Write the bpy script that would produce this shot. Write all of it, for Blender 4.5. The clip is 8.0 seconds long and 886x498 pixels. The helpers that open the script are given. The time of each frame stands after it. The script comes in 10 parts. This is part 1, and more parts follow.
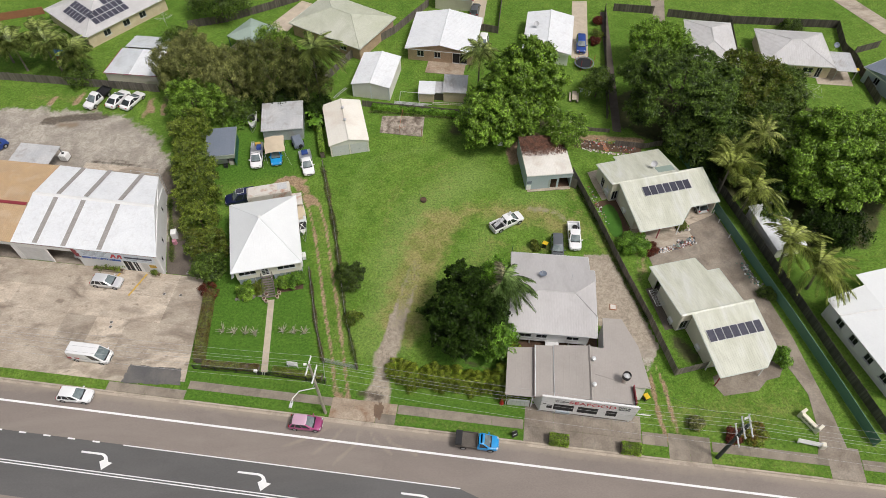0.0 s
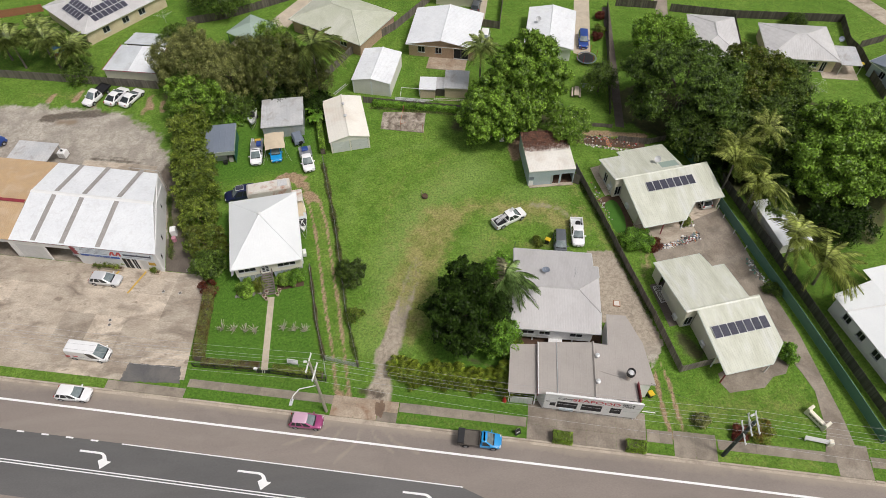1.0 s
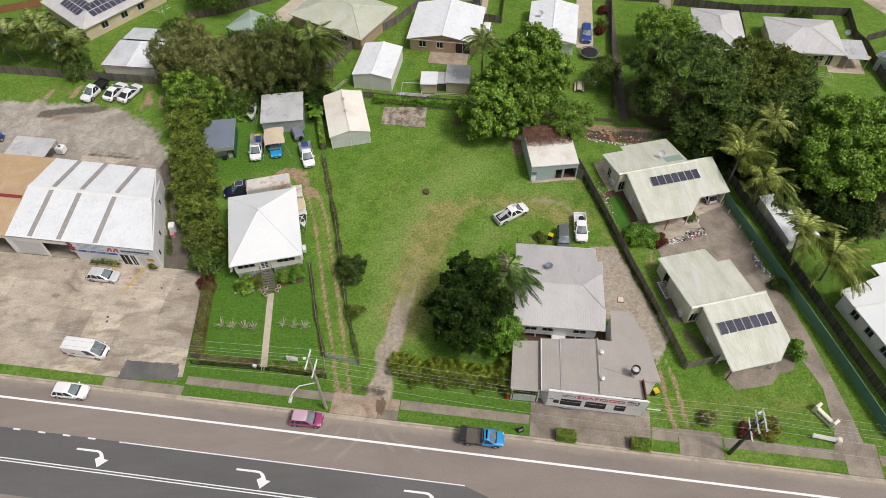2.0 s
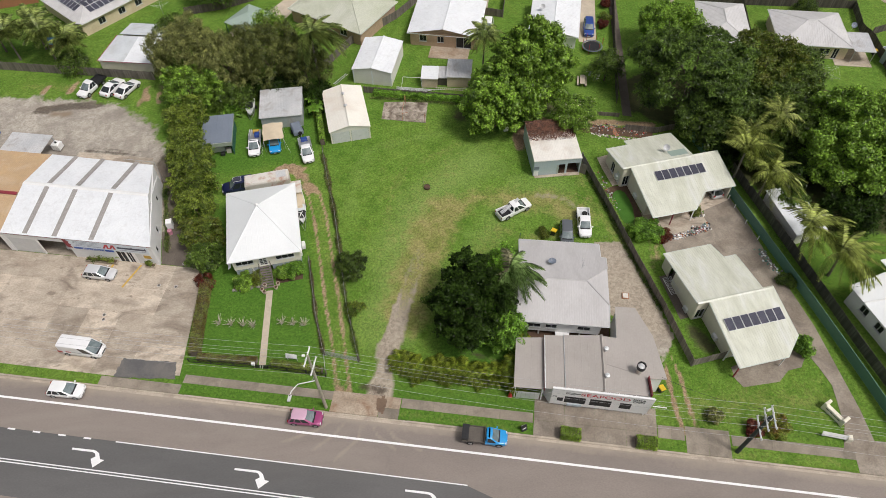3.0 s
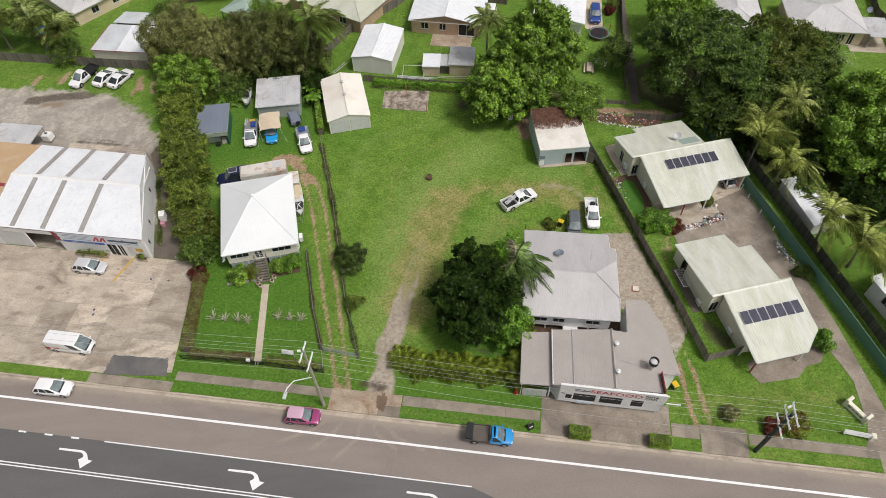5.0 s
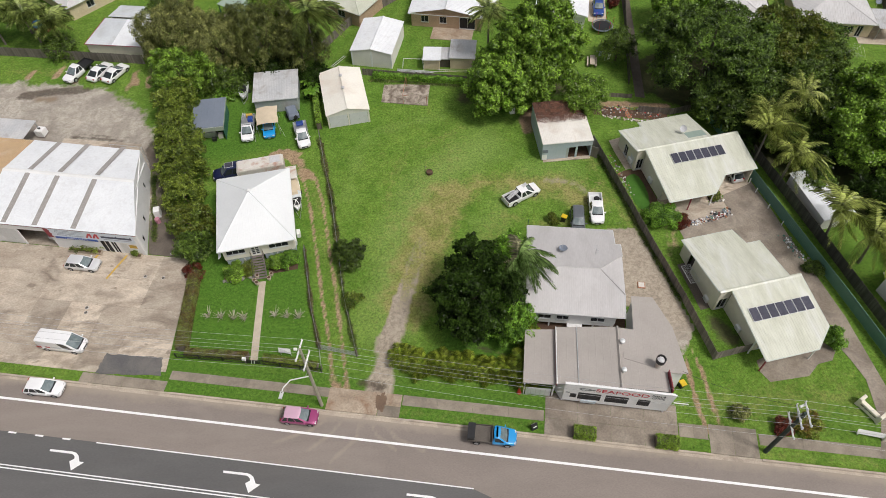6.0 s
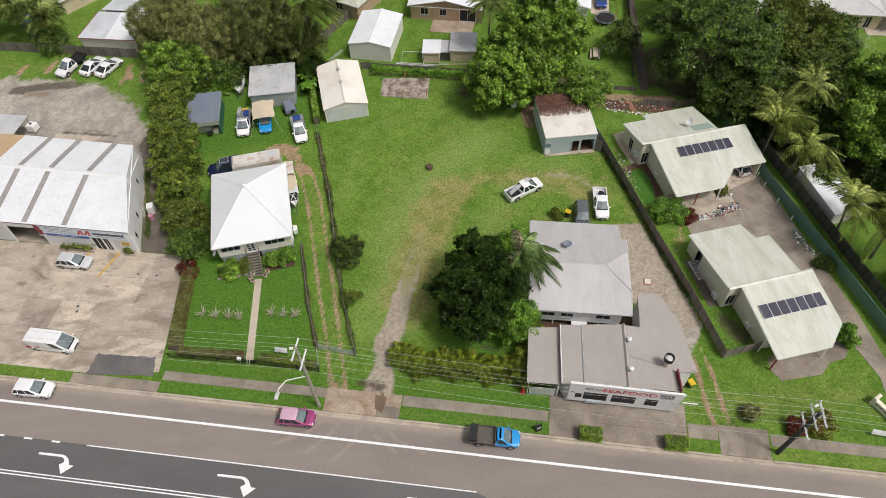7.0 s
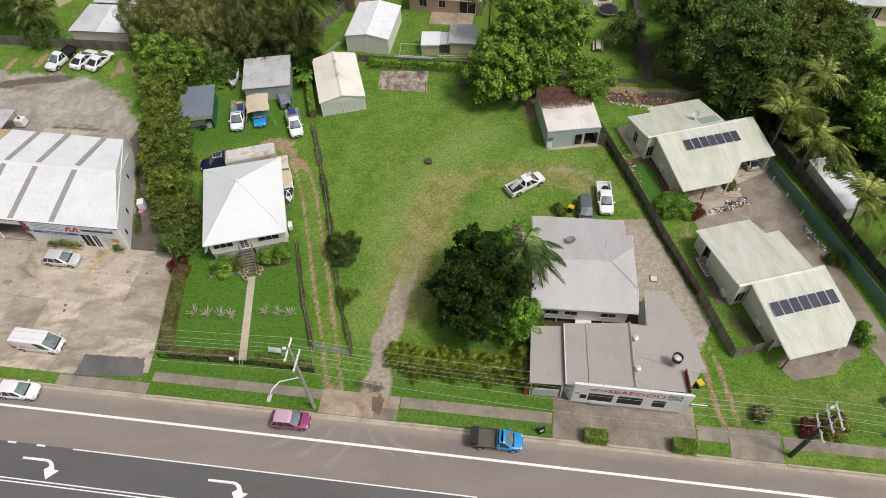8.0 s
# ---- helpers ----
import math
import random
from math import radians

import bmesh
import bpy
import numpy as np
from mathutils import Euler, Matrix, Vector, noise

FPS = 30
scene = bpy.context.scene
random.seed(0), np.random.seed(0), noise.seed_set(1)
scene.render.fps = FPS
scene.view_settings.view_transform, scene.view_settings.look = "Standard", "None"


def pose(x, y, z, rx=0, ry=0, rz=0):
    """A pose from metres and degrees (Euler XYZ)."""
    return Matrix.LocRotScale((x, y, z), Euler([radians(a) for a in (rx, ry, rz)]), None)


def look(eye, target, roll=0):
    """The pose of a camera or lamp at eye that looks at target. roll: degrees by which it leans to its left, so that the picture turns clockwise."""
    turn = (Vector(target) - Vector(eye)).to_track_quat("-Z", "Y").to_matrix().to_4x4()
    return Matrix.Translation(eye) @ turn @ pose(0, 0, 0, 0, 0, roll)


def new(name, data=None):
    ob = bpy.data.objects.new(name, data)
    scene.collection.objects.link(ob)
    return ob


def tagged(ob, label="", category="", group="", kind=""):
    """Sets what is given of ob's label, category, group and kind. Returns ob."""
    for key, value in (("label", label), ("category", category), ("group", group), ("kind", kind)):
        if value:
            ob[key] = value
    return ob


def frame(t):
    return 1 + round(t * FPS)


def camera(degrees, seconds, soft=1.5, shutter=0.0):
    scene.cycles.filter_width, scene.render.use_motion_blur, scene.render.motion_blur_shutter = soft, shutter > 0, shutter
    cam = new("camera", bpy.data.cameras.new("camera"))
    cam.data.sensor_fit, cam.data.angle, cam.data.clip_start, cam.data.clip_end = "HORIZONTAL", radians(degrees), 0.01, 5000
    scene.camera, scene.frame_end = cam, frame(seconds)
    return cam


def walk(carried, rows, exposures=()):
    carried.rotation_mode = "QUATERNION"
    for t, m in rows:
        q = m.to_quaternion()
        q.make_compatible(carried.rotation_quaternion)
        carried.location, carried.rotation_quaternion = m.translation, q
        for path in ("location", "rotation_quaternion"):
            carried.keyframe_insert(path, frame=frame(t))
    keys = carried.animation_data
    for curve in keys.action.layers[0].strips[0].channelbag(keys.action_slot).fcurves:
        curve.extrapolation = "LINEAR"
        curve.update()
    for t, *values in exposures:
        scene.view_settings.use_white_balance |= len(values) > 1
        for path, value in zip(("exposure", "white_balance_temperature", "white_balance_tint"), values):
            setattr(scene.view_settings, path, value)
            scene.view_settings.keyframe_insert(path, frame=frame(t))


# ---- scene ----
cam = camera(68.0, 8.0, soft=0.3)
PATH = [
    (0, (0.145, 0.341, 74.3), (0.165, 1.574, 72.725), -0.2),
    (0.5, (0.165, 0.451, 73.801), (0.182, 1.683, 72.226), -0.4),
    (1, (0.193, 0.552, 73.29), (0.207, 1.784, 71.715), -0.6),
    (1.5, (0.222, 0.707, 72.745), (0.233, 1.938, 71.169), -0.7),
    (3, (0.223, 1.371, 70.682), (0.227, 2.6, 69.105), -1.2),
    (3.5, (0.231, 1.663, 69.955), (0.233, 2.892, 68.377), -1.3),
    (4, (0.26, 1.987, 69.194), (0.26, 3.215, 67.615), -1.5),
    (4.5, (0.264, 2.32, 68.392), (0.261, 3.547, 66.813), -1.6),
    (6, (0.339, 3.492, 65.727), (0.329, 4.718, 64.147), -2.0),
    (6.5, (0.295, 3.986, 64.81), (0.285, 5.211, 63.23), -2.1),
    (7, (0.27, 4.503, 63.822), (0.259, 5.727, 62.241), -2.2),
    (7.5, (0.277, 5.06, 62.761), (0.266, 6.283, 61.179), -2.2),
    (8, (0.312, 5.734, 61.671), (0.301, 6.957, 60.088), -2.3),
]
walk(cam, [(t, look(eye, target, roll)) for t, eye, target, roll in PATH], exposures=[(0.0, 0.0)])


# ---- light ----
SUN_AZ, SUN_EL = 122.0, 60.0      # degrees clockwise from +y, and above the horizon
world = bpy.data.worlds.new("sky")
scene.world = world
world.use_nodes = True
wt = world.node_tree
sky = wt.nodes.new("ShaderNodeTexSky")
sky.sky_type, sky.sun_disc = "NISHITA", False
sky.sun_elevation, sky.sun_rotation = radians(SUN_EL), radians(SUN_AZ)
sky.air_density, sky.dust_density, sky.ozone_density = 1.0, 6.0, 1.0
whiten = wt.nodes.new("ShaderNodeHueSaturation")
whiten.inputs["Saturation"].default_value = 0.35
wt.links.new(sky.outputs[0], whiten.inputs["Color"])
wt.links.new(whiten.outputs[0], wt.nodes["Background"].inputs[0])
wt.nodes["Background"].inputs[1].default_value = 0.092
sun = new("sun", bpy.data.lights.new("sun", "SUN"))
sun.data.energy, sun.data.angle, sun.data.color = 1.9, radians(12), (1.0, 0.94, 0.92)
az, el = radians(SUN_AZ), radians(SUN_EL)
sun.matrix_world = look((math.sin(az) * math.cos(el) * 60, math.cos(az) * math.cos(el) * 60 + 60, math.sin(el) * 60), (0, 60, 0))

# ---- materials ----
MATS = {}


def surf(name, a, b=None, rough=0.6, metal=0.0, coarse=0.5, fine=7.0, grain=0.25, bump=0.15, rand=0.0, island=0.0,
         world_coords=False, spec=0.5, dirt=None, dirt_amount=0.0, dirt_scale=0.35, stretch=(1, 1, 1), coat=0.0,
         spots=None, spot_scale=1.4):
    """A procedural surface: two colours mixed by broad patches, fine grain, stains with their own shape, and a bump."""
    m = bpy.data.materials.new(name)
    m.use_nodes = True
    t = m.node_tree
    n, l = t.nodes, t.links
    p = n["Principled BSDF"]
    p.inputs["Roughness"].default_value, p.inputs["Metallic"].default_value = rough, metal
    p.inputs["Specular IOR Level"].default_value = spec
    p.inputs["Coat Weight"].default_value = coat
    if world_coords:
        src = n.new("ShaderNodeNewGeometry").outputs["Position"]
    else:
        src = n.new("ShaderNodeTexCoord").outputs["Object"]
    mp = n.new("ShaderNodeMapping")
    mp.inputs["Scale"].default_value = stretch
    l.new(src, mp.inputs[0])

    def noise_tex(scale, detail=5.0, distortion=0.0):
        k = n.new("ShaderNodeTexNoise")
        k.inputs["Scale"].default_value, k.inputs["Detail"].default_value = scale, detail
        k.inputs["Distortion"].default_value = distortion
        k.inputs["Roughness"].default_value = 0.6
        l.new(mp.outputs[0], k.inputs["Vector"])
        return k.outputs[0]

    def ramp(v, lo, hi, to0=0.0, to1=1.0):
        r = n.new("ShaderNodeMapRange")
        for i, q in zip((1, 2, 3, 4), (lo, hi, to0, to1)):
            r.inputs[i].default_value = q
        l.new(v, r.inputs[0])
        return r.outputs[0]

    def mix(fac, c0, c1, kind="MIX"):
        x = n.new("ShaderNodeMix")
        x.data_type, x.blend_type = "RGBA", kind
        for sock, q in ((x.inputs[0], fac), (x.inputs[6], c0), (x.inputs[7], c1)):
            if isinstance(q, (int, float)):
                sock.default_value = q
            elif isinstance(q, tuple):
                sock.default_value = (*q, 1)
            else:
                l.new(q, sock)
        return x.outputs[2]

    b = b or tuple(c * 0.8 for c in a)
    col = mix(ramp(noise_tex(coarse, 4.0, 0.4), 0.35, 0.65), a, b)
    f = noise_tex(fine, 6.0)
    value = ramp(f, 0.25, 0.75, 1 - grain, 1 + grain)
    for amount, node, sock in ((rand, "ShaderNodeObjectInfo", "Random"), (island, "ShaderNodeNewGeometry", "Random Per Island")):
        if amount:
            v = ramp(n.new(node).outputs[sock], 0, 1, 1 - amount, 1 + amount)
            k = n.new("ShaderNodeMath")
            k.operation = "MULTIPLY"
            l.new(value, k.inputs[0]), l.new(v, k.inputs[1])
            value = k.outputs[0]
    gray = n.new("ShaderNodeCombineColor")
    for i in range(3):
        l.new(value, gray.inputs[i])
    col = mix(1.0, col, gray.outputs[0], "MULTIPLY")
    if dirt:
        s = n.new("ShaderNodeMath")
        s.operation = "MULTIPLY"
        l.new(ramp(noise_tex(dirt_scale, 7.0, 0.8), 0.5, 0.72), s.inputs[0])
        s.inputs[1].default_value = dirt_amount
        col = mix(s.outputs[0], col, dirt)
    if spots:
        col = mix(ramp(noise_tex(spot_scale, 3.0, 0.3), 0.63, 0.72, 0.0, 0.75), col, spots)
    l.new(col, p.inputs["Base Color"])
    if bump:
        bp = n.new("ShaderNodeBump")
        bp.inputs["Strength"].default_value, bp.inputs["Distance"].default_value = min(bump * 2, 1), 0.03
        l.new(f, bp.inputs["Height"])
        l.new(bp.outputs[0], p.inputs["Normal"])
    MATS[name] = m
    return m


ROOF_PALE = surf("weathered_pale_roof", (0.60, 0.59, 0.585), (0.53, 0.52, 0.515), 0.5, 0.0, 0.4, 5, 0.08, 0.05, dirt=(0.4, 0.38, 0.36), dirt_amount=0.35, dirt_scale=0.6)
ROOF_WHITE = surf("white_roof_sheet", (0.80, 0.82, 0.835), (0.74, 0.76, 0.78), 0.45, 0.0, 0.3, 4, 0.06, 0.05, dirt=(0.5, 0.49, 0.48), dirt_amount=0.3, dirt_scale=1.3)
ROOF_HOUSE = surf("painted_white_roof", (0.80, 0.82, 0.82), (0.76, 0.78, 0.78), 0.45, 0.0, 0.2, 5, 0.03, 0.03)
ROOF_CREAM = surf("pale_green_cream_roof", (0.645, 0.655, 0.555), (0.545, 0.555, 0.45), 0.45, 0.0, 0.7, 4, 0.10, 0.05, dirt=(0.74, 0.75, 0.73), dirt_amount=0.7, dirt_scale=0.5, stretch=(1, 0.2, 1))
ROOF_CREAM2 = surf("warm_cream_roof", (0.80, 0.77, 0.69), (0.76, 0.73, 0.66), 0.5, 0.0, 0.3, 4, 0.05, 0.05, dirt=(0.42, 0.22, 0.1), dirt_amount=0.25, dirt_scale=0.18)
ROOF_SHED = surf("dull_white_roof", (0.80, 0.77, 0.71), (0.73, 0.70, 0.64), 0.5, 0.0, 0.3, 4, 0.07, 0.05, dirt=(0.42, 0.3, 0.2), dirt_amount=0.35, dirt_scale=0.35)
ROOF_SKY = surf("pale_blue_grey_roof", (0.62, 0.65, 0.67), (0.52, 0.55, 0.57), 0.45, 0.0, 0.25, 4, 0.07, 0.04, dirt=(0.36, 0.35, 0.33), dirt_amount=0.4, dirt_scale=0.4)
ROOF_GREY = surf("grey_painted_roof", (0.52, 0.505, 0.50), (0.47, 0.455, 0.45), 0.55, 0.0, 0.4, 6, 0.07, 0.06, dirt=(0.34, 0.32, 0.31), dirt_amount=0.3, dirt_scale=0.5, stretch=(1, 0.25, 1))
ROOF_TAUPE = surf("taupe_painted_roof", (0.40, 0.365, 0.335), (0.36, 0.33, 0.30), 0.55, 0.0, 0.25, 5, 0.06, 0.05, dirt=(0.42, 0.39, 0.36), dirt_amount=0.4, dirt_scale=0.3)
ROOF_TAN = surf("tan_weathered_roof", (0.52, 0.36, 0.20), (0.46, 0.33, 0.2), 0.6, 0.0, 0.3, 5, 0.12, 0.08, dirt=(0.6, 0.5, 0.38), dirt_amount=0.5, dirt_scale=0.4)
ROOF_OLD = surf("old_grey_iron", (0.50, 0.51, 0.52), (0.58, 0.58, 0.58), 0.55, 0.1, 0.35, 5, 0.15, 0.08, dirt=(0.22, 0.17, 0.13), dirt_amount=0.5, dirt_scale=0.5)
ROOF_SLATE = surf("slate_blue_roof", (0.19, 0.22, 0.27), (0.17, 0.2, 0.25), 0.5, 0.0, 0.4, 5, 0.08, 0.05)
ROOF_GREEN = surf("mint_green_roof", (0.33, 0.42, 0.36), (0.3, 0.38, 0.33), 0.5, 0.0, 0.4, 5, 0.06, 0.05)
ROOF_PALEGREEN = surf("faded_green_roof", (0.47, 0.49, 0.38), (0.55, 0.56, 0.47), 0.55, 0.0, 0.18, 3, 0.1, 0.05, dirt=(0.36, 0.38, 0.27), dirt_amount=0.5, dirt_scale=0.3)
ROOF_RED = surf("red_roof", (0.42, 0.06, 0.05), (0.36, 0.06, 0.05), 0.5, 0.0, 0.4, 5, 0.08, 0.05)
SKYLIGHT = surf("fibreglass_strip", (0.36, 0.34, 0.32), (0.3, 0.28, 0.26), 0.4, 0.0, 1.2, 9, 0.25, 0.1)
WHITE = surf("white_paint", (0.82, 0.82, 0.81), (0.77, 0.77, 0.76), 0.5, 0.0, 0.6, 8, 0.05, 0.04)
TRIM = surf("pale_green_trim", (0.6, 0.64, 0.58), (0.55, 0.6, 0.54), 0.5, 0.0, 0.6, 8, 0.05, 0.0)
CREAM = surf("cream_render", (0.80, 0.755, 0.63), (0.76, 0.71, 0.59), 0.8, 0.0, 0.5, 12, 0.07, 0.1, dirt=(0.5, 0.45, 0.36), dirt_amount=0.2)
BOARD = surf("cream_weatherboard", (0.78, 0.75, 0.64), (0.74, 0.71, 0.60), 0.6, 0.0, 0.5, 9, 0.06, 0.05)
BRICK = surf("tan_brick", (0.50, 0.36, 0.25), (0.43, 0.30, 0.21), 0.85, 0.0, 0.8, 14, 0.25, 0.2)
BRICK_PALE = surf("cream_brick", (0.64, 0.55, 0.39), (0.58, 0.48, 0.33), 0.85, 0.0, 0.8, 14, 0.2, 0.2)
IRON_WALL = surf("grey_green_iron_wall", (0.38, 0.43, 0.42), (0.44, 0.47, 0.46), 0.55, 0.1, 0.7, 8, 0.12, 0.06, dirt=(0.3, 0.2, 0.13), dirt_amount=0.3)
BLUE_WALL = surf("pale_blue_iron_wall", (0.42, 0.5, 0.55), (0.47, 0.53, 0.57), 0.55, 0.1, 0.7, 8, 0.08, 0.05)
GREEN_WALL = surf("dark_green_wall", (0.03, 0.11, 0.085), (0.035, 0.12, 0.09), 0.5, 0.0, 0.7, 8, 0.1, 0.05)
SAGE_WALL = surf("sage_fascia", (0.36, 0.41, 0.34), (0.33, 0.38, 0.31), 0.5, 0.0, 0.7, 8, 0.08, 0.05)
SHED_WALL = surf("off_white_iron_wall", (0.76, 0.745, 0.70), (0.70, 0.685, 0.64), 0.55, 0.0, 0.7, 8, 0.08, 0.05)
MAROON = surf("maroon_paint", (0.28, 0.035, 0.05), None, 0.5, 0.0, 0.7, 8, 0.1, 0.05)
CONC = surf("old_concrete", (0.54, 0.47, 0.38), (0.39, 0.325, 0.255), 0.9, 0.0, 0.45, 5, 0.22, 0.12, rand=0.2, world_coords=True, dirt=(0.175, 0.14, 0.108), dirt_amount=0.85, dirt_scale=0.3, stretch=(0.7, 1.3, 1), spots=(0.21, 0.17, 0.13), spot_scale=0.8)
CONC_MUD = surf("muddy_concrete", (0.43, 0.35, 0.265), (0.31, 0.24, 0.175), 0.9, 0.0, 0.5, 5, 0.28, 0.12, rand=0.03, world_coords=True, dirt=(0.25, 0.145, 0.085), dirt_amount=0.95, dirt_scale=0.4)
MUD_WET = surf("wet_mud", (0.20, 0.135, 0.09), (0.15, 0.10, 0.068), 0.35, 0.0, 1.5, 8, 0.2, 0.05, world_coords=True)
SAND = surf("gutter_sand", (0.33, 0.285, 0.23), (0.27, 0.23, 0.19), 0.95, 0.0, 0.6, 9, 0.2, 0.1, world_coords=True)
CONC_DARK = surf("stained_concrete", (0.20, 0.165, 0.13), (0.33, 0.285, 0.23), 0.9, 0.0, 0.3, 5, 0.22, 0.12, rand=0.08, world_coords=True, dirt=(0.1, 0.085, 0.075), dirt_amount=0.55, dirt_scale=0.35)
FOOT = surf("footpath_concrete", (0.315, 0.27, 0.215), (0.235, 0.2, 0.16), 0.92, 0.0, 0.5, 6, 0.16, 0.12, rand=0.12, world_coords=True, dirt=(0.11, 0.1, 0.08), dirt_amount=0.5, dirt_scale=0.6)
KERB = surf("kerb_concrete", (0.50, 0.43, 0.345), (0.40, 0.34, 0.275), 0.9, 0.0, 0.4, 7, 0.15, 0.12, world_coords=True, dirt=(0.15, 0.12, 0.09), dirt_amount=0.5, dirt_scale=0.5)
ASPHALT = surf("worn_brown_asphalt", (0.268, 0.228, 0.20), (0.22, 0.188, 0.166), 0.85, 0.0, 0.10, 9, 0.14, 0.15, world_coords=True, dirt=(0.31, 0.27, 0.232), dirt_amount=0.6, dirt_scale=0.12, stretch=(0.5, 1.6, 1))
ASPHALT_DARK = surf("dark_asphalt", (0.138, 0.134, 0.131), (0.108, 0.106, 0.104), 0.85, 0.0, 0.12, 9, 0.14, 0.15, world_coords=True, dirt=(0.12, 0.112, 0.105), dirt_amount=0.5, dirt_scale=0.2, stretch=(0.4, 1.8, 1))
DAMP = surf("damp_dark_concrete", (0.135, 0.112, 0.092), (0.10, 0.083, 0.068), 0.9, 0.0, 0.4, 6, 0.25, 0.1, world_coords=True, dirt=(0.19, 0.16, 0.125), dirt_amount=0.5, dirt_scale=0.5)
PATCH = surf("asphalt_patch", (0.11, 0.108, 0.108), (0.15, 0.142, 0.135), 0.85, 0.0, 0.5, 9, 0.2, 0.15, world_coords=True, dirt=(0.2, 0.18, 0.16), dirt_amount=0.5, dirt_scale=0.5)
LINE = surf("road_paint", (0.88, 0.88, 0.87), (0.82, 0.82, 0.81), 0.6, 0.0, 0.6, 14, 0.06, 0.05)
PATH_M = surf("pale_path", (0.54, 0.465, 0.36), (0.45, 0.385, 0.30), 0.9, 0.0, 0.6, 8, 0.16, 0.1, rand=0.1, world_coords=True)
WOOD = surf("grey_weathered_timber", (0.21, 0.185, 0.16), (0.15, 0.13, 0.112), 0.9, 0.0, 0.5, 9, 0.25, 0.2, island=0.3, rand=0.1)
WOOD_DARK = surf("dark_timber", (0.10, 0.088, 0.075), (0.13, 0.112, 0.096), 0.9, 0.0, 0.5, 9, 0.25, 0.2, island=0.3, rand=0.1)
WOOD_POLE = surf("pole_timber", (0.38, 0.355, 0.28), (0.29, 0.27, 0.21), 0.9, 0.0, 1.2, 12, 0.25, 0.2, stretch=(1, 1, 0.2))
TAR = surf("tarred_green_pole", (0.035, 0.06, 0.045), (0.02, 0.025, 0.022), 0.7, 0.0, 0.8, 9, 0.2, 0.1)
GREEN_FENCE = surf("green_steel_fence", (0.095, 0.215, 0.165), (0.11, 0.235, 0.18), 0.5, 0.0, 0.4, 8, 0.07, 0.04)
BLACK = surf("black_plastic", (0.02, 0.02, 0.022), None, 0.5, 0.0, 2, 12, 0.15, 0.05)
TYRE = surf("tyre_rubber", (0.016, 0.016, 0.016), None, 0.85, 0.0, 3, 20, 0.15, 0.1)
STEEL = surf("galvanised_steel", (0.55, 0.56, 0.57), (0.48, 0.49, 0.5), 0.4, 0.7, 1.5, 12, 0.12, 0.05)
ALU = surf("pale_grey_metal", (0.70, 0.71, 0.71), (0.64, 0.65, 0.65), 0.4, 0.2, 1.5, 12, 0.06, 0.03)
WIRE = surf("cable_aluminium", (0.5, 0.5, 0.5), None, 0.5, 0.3, 2, 9, 0.05, 0.0)
GLASS = surf("dark_window_glass", (0.02, 0.022, 0.026), (0.03, 0.034, 0.038), 0.18, 0.0, 0.8, 3, 0.1, 0.0, spec=0.25)
CARGLASS = surf("tinted_car_glass", (0.025, 0.03, 0.033), (0.04, 0.048, 0.05), 0.05, 0.0, 0.8, 3, 0.1, 0.0, spec=0.7)
# windscreens: reflected sky is put into the pale blue-grey base colour
SCREEN = surf("sky_pale_windscreen_glass", (0.20, 0.245, 0.25), (0.11, 0.14, 0.145), 0.05, 0.0, 1.5, 3, 0.15, 0.0, spec=0.8)
PANEL = surf("solar_cell", (0.055, 0.057, 0.08), (0.08, 0.08, 0.105), 0.3, 0.0, 2.5, 8, 0.1, 0.0, rand=0.15, spec=0.25)
LENS = surf("lamp_lens", (0.7, 0.72, 0.72), None, 0.15, 0.0, 2, 9, 0.05, 0.0)
REDLENS = surf("red_lens", (0.35, 0.01, 0.01), None, 0.2, 0.0, 2, 9, 0.05, 0.0)
YELLOW = surf("yellow_plastic", (0.75, 0.52, 0.02), None, 0.45, 0.0, 2, 9, 0.05, 0.0)
YELLOW_PAINT = surf("yellow_line_paint", (0.6, 0.38, 0.05), (0.5, 0.33, 0.08), 0.7, 0.0, 2, 9, 0.2, 0.1)
RED = surf("red_plastic", (0.5, 0.03, 0.025), None, 0.5, 0.0, 2, 9, 0.08, 0.0)
CANVAS = surf("beige_canvas", (0.62, 0.52, 0.38), (0.56, 0.47, 0.34), 0.9, 0.0, 0.8, 12, 0.08, 0.1)
RUSTY = surf("rust_stained_white", (0.66, 0.63, 0.58), (0.6, 0.56, 0.5), 0.6, 0.0, 0.8, 9, 0.1, 0.06, dirt=(0.4, 0.17, 0.09), dirt_amount=0.8, dirt_scale=0.9)
STONE = surf("grey_stone", (0.26, 0.245, 0.22), (0.18, 0.165, 0.15), 0.9, 0.0, 2.0, 9, 0.25, 0.2, rand=0.35)
SOIL = surf("brown_mulch", (0.085, 0.05, 0.032), (0.12, 0.072, 0.045), 0.95, 0.0, 1.2, 12, 0.35, 0.3, world_coords=True)
TERRACOTTA = surf("terracotta", (0.4, 0.17, 0.09), (0.33, 0.15, 0.08), 0.8, 0.0, 2, 9, 0.12, 0.1)
POOL = surf("blue_liner", (0.05, 0.25, 0.5), None, 0.3, 0.0, 2, 9, 0.1, 0.0)
TURF = surf("artificial_turf", (0.060, 0.17, 0.016), (0.046, 0.14, 0.012), 0.95, 0.0, 1.0, 18, 0.2, 0.2, world_coords=True)
BARK = surf("bark", (0.11, 0.085, 0.065), (0.16, 0.13, 0.105), 0.95, 0.0, 1.5, 9, 0.3, 0.3)
PALMBARK = surf("palm_trunk_bark", (0.24, 0.21, 0.18), (0.17, 0.15, 0.125), 0.95, 0.0, 1.5, 9, 0.25, 0.2, stretch=(1, 1, 4))
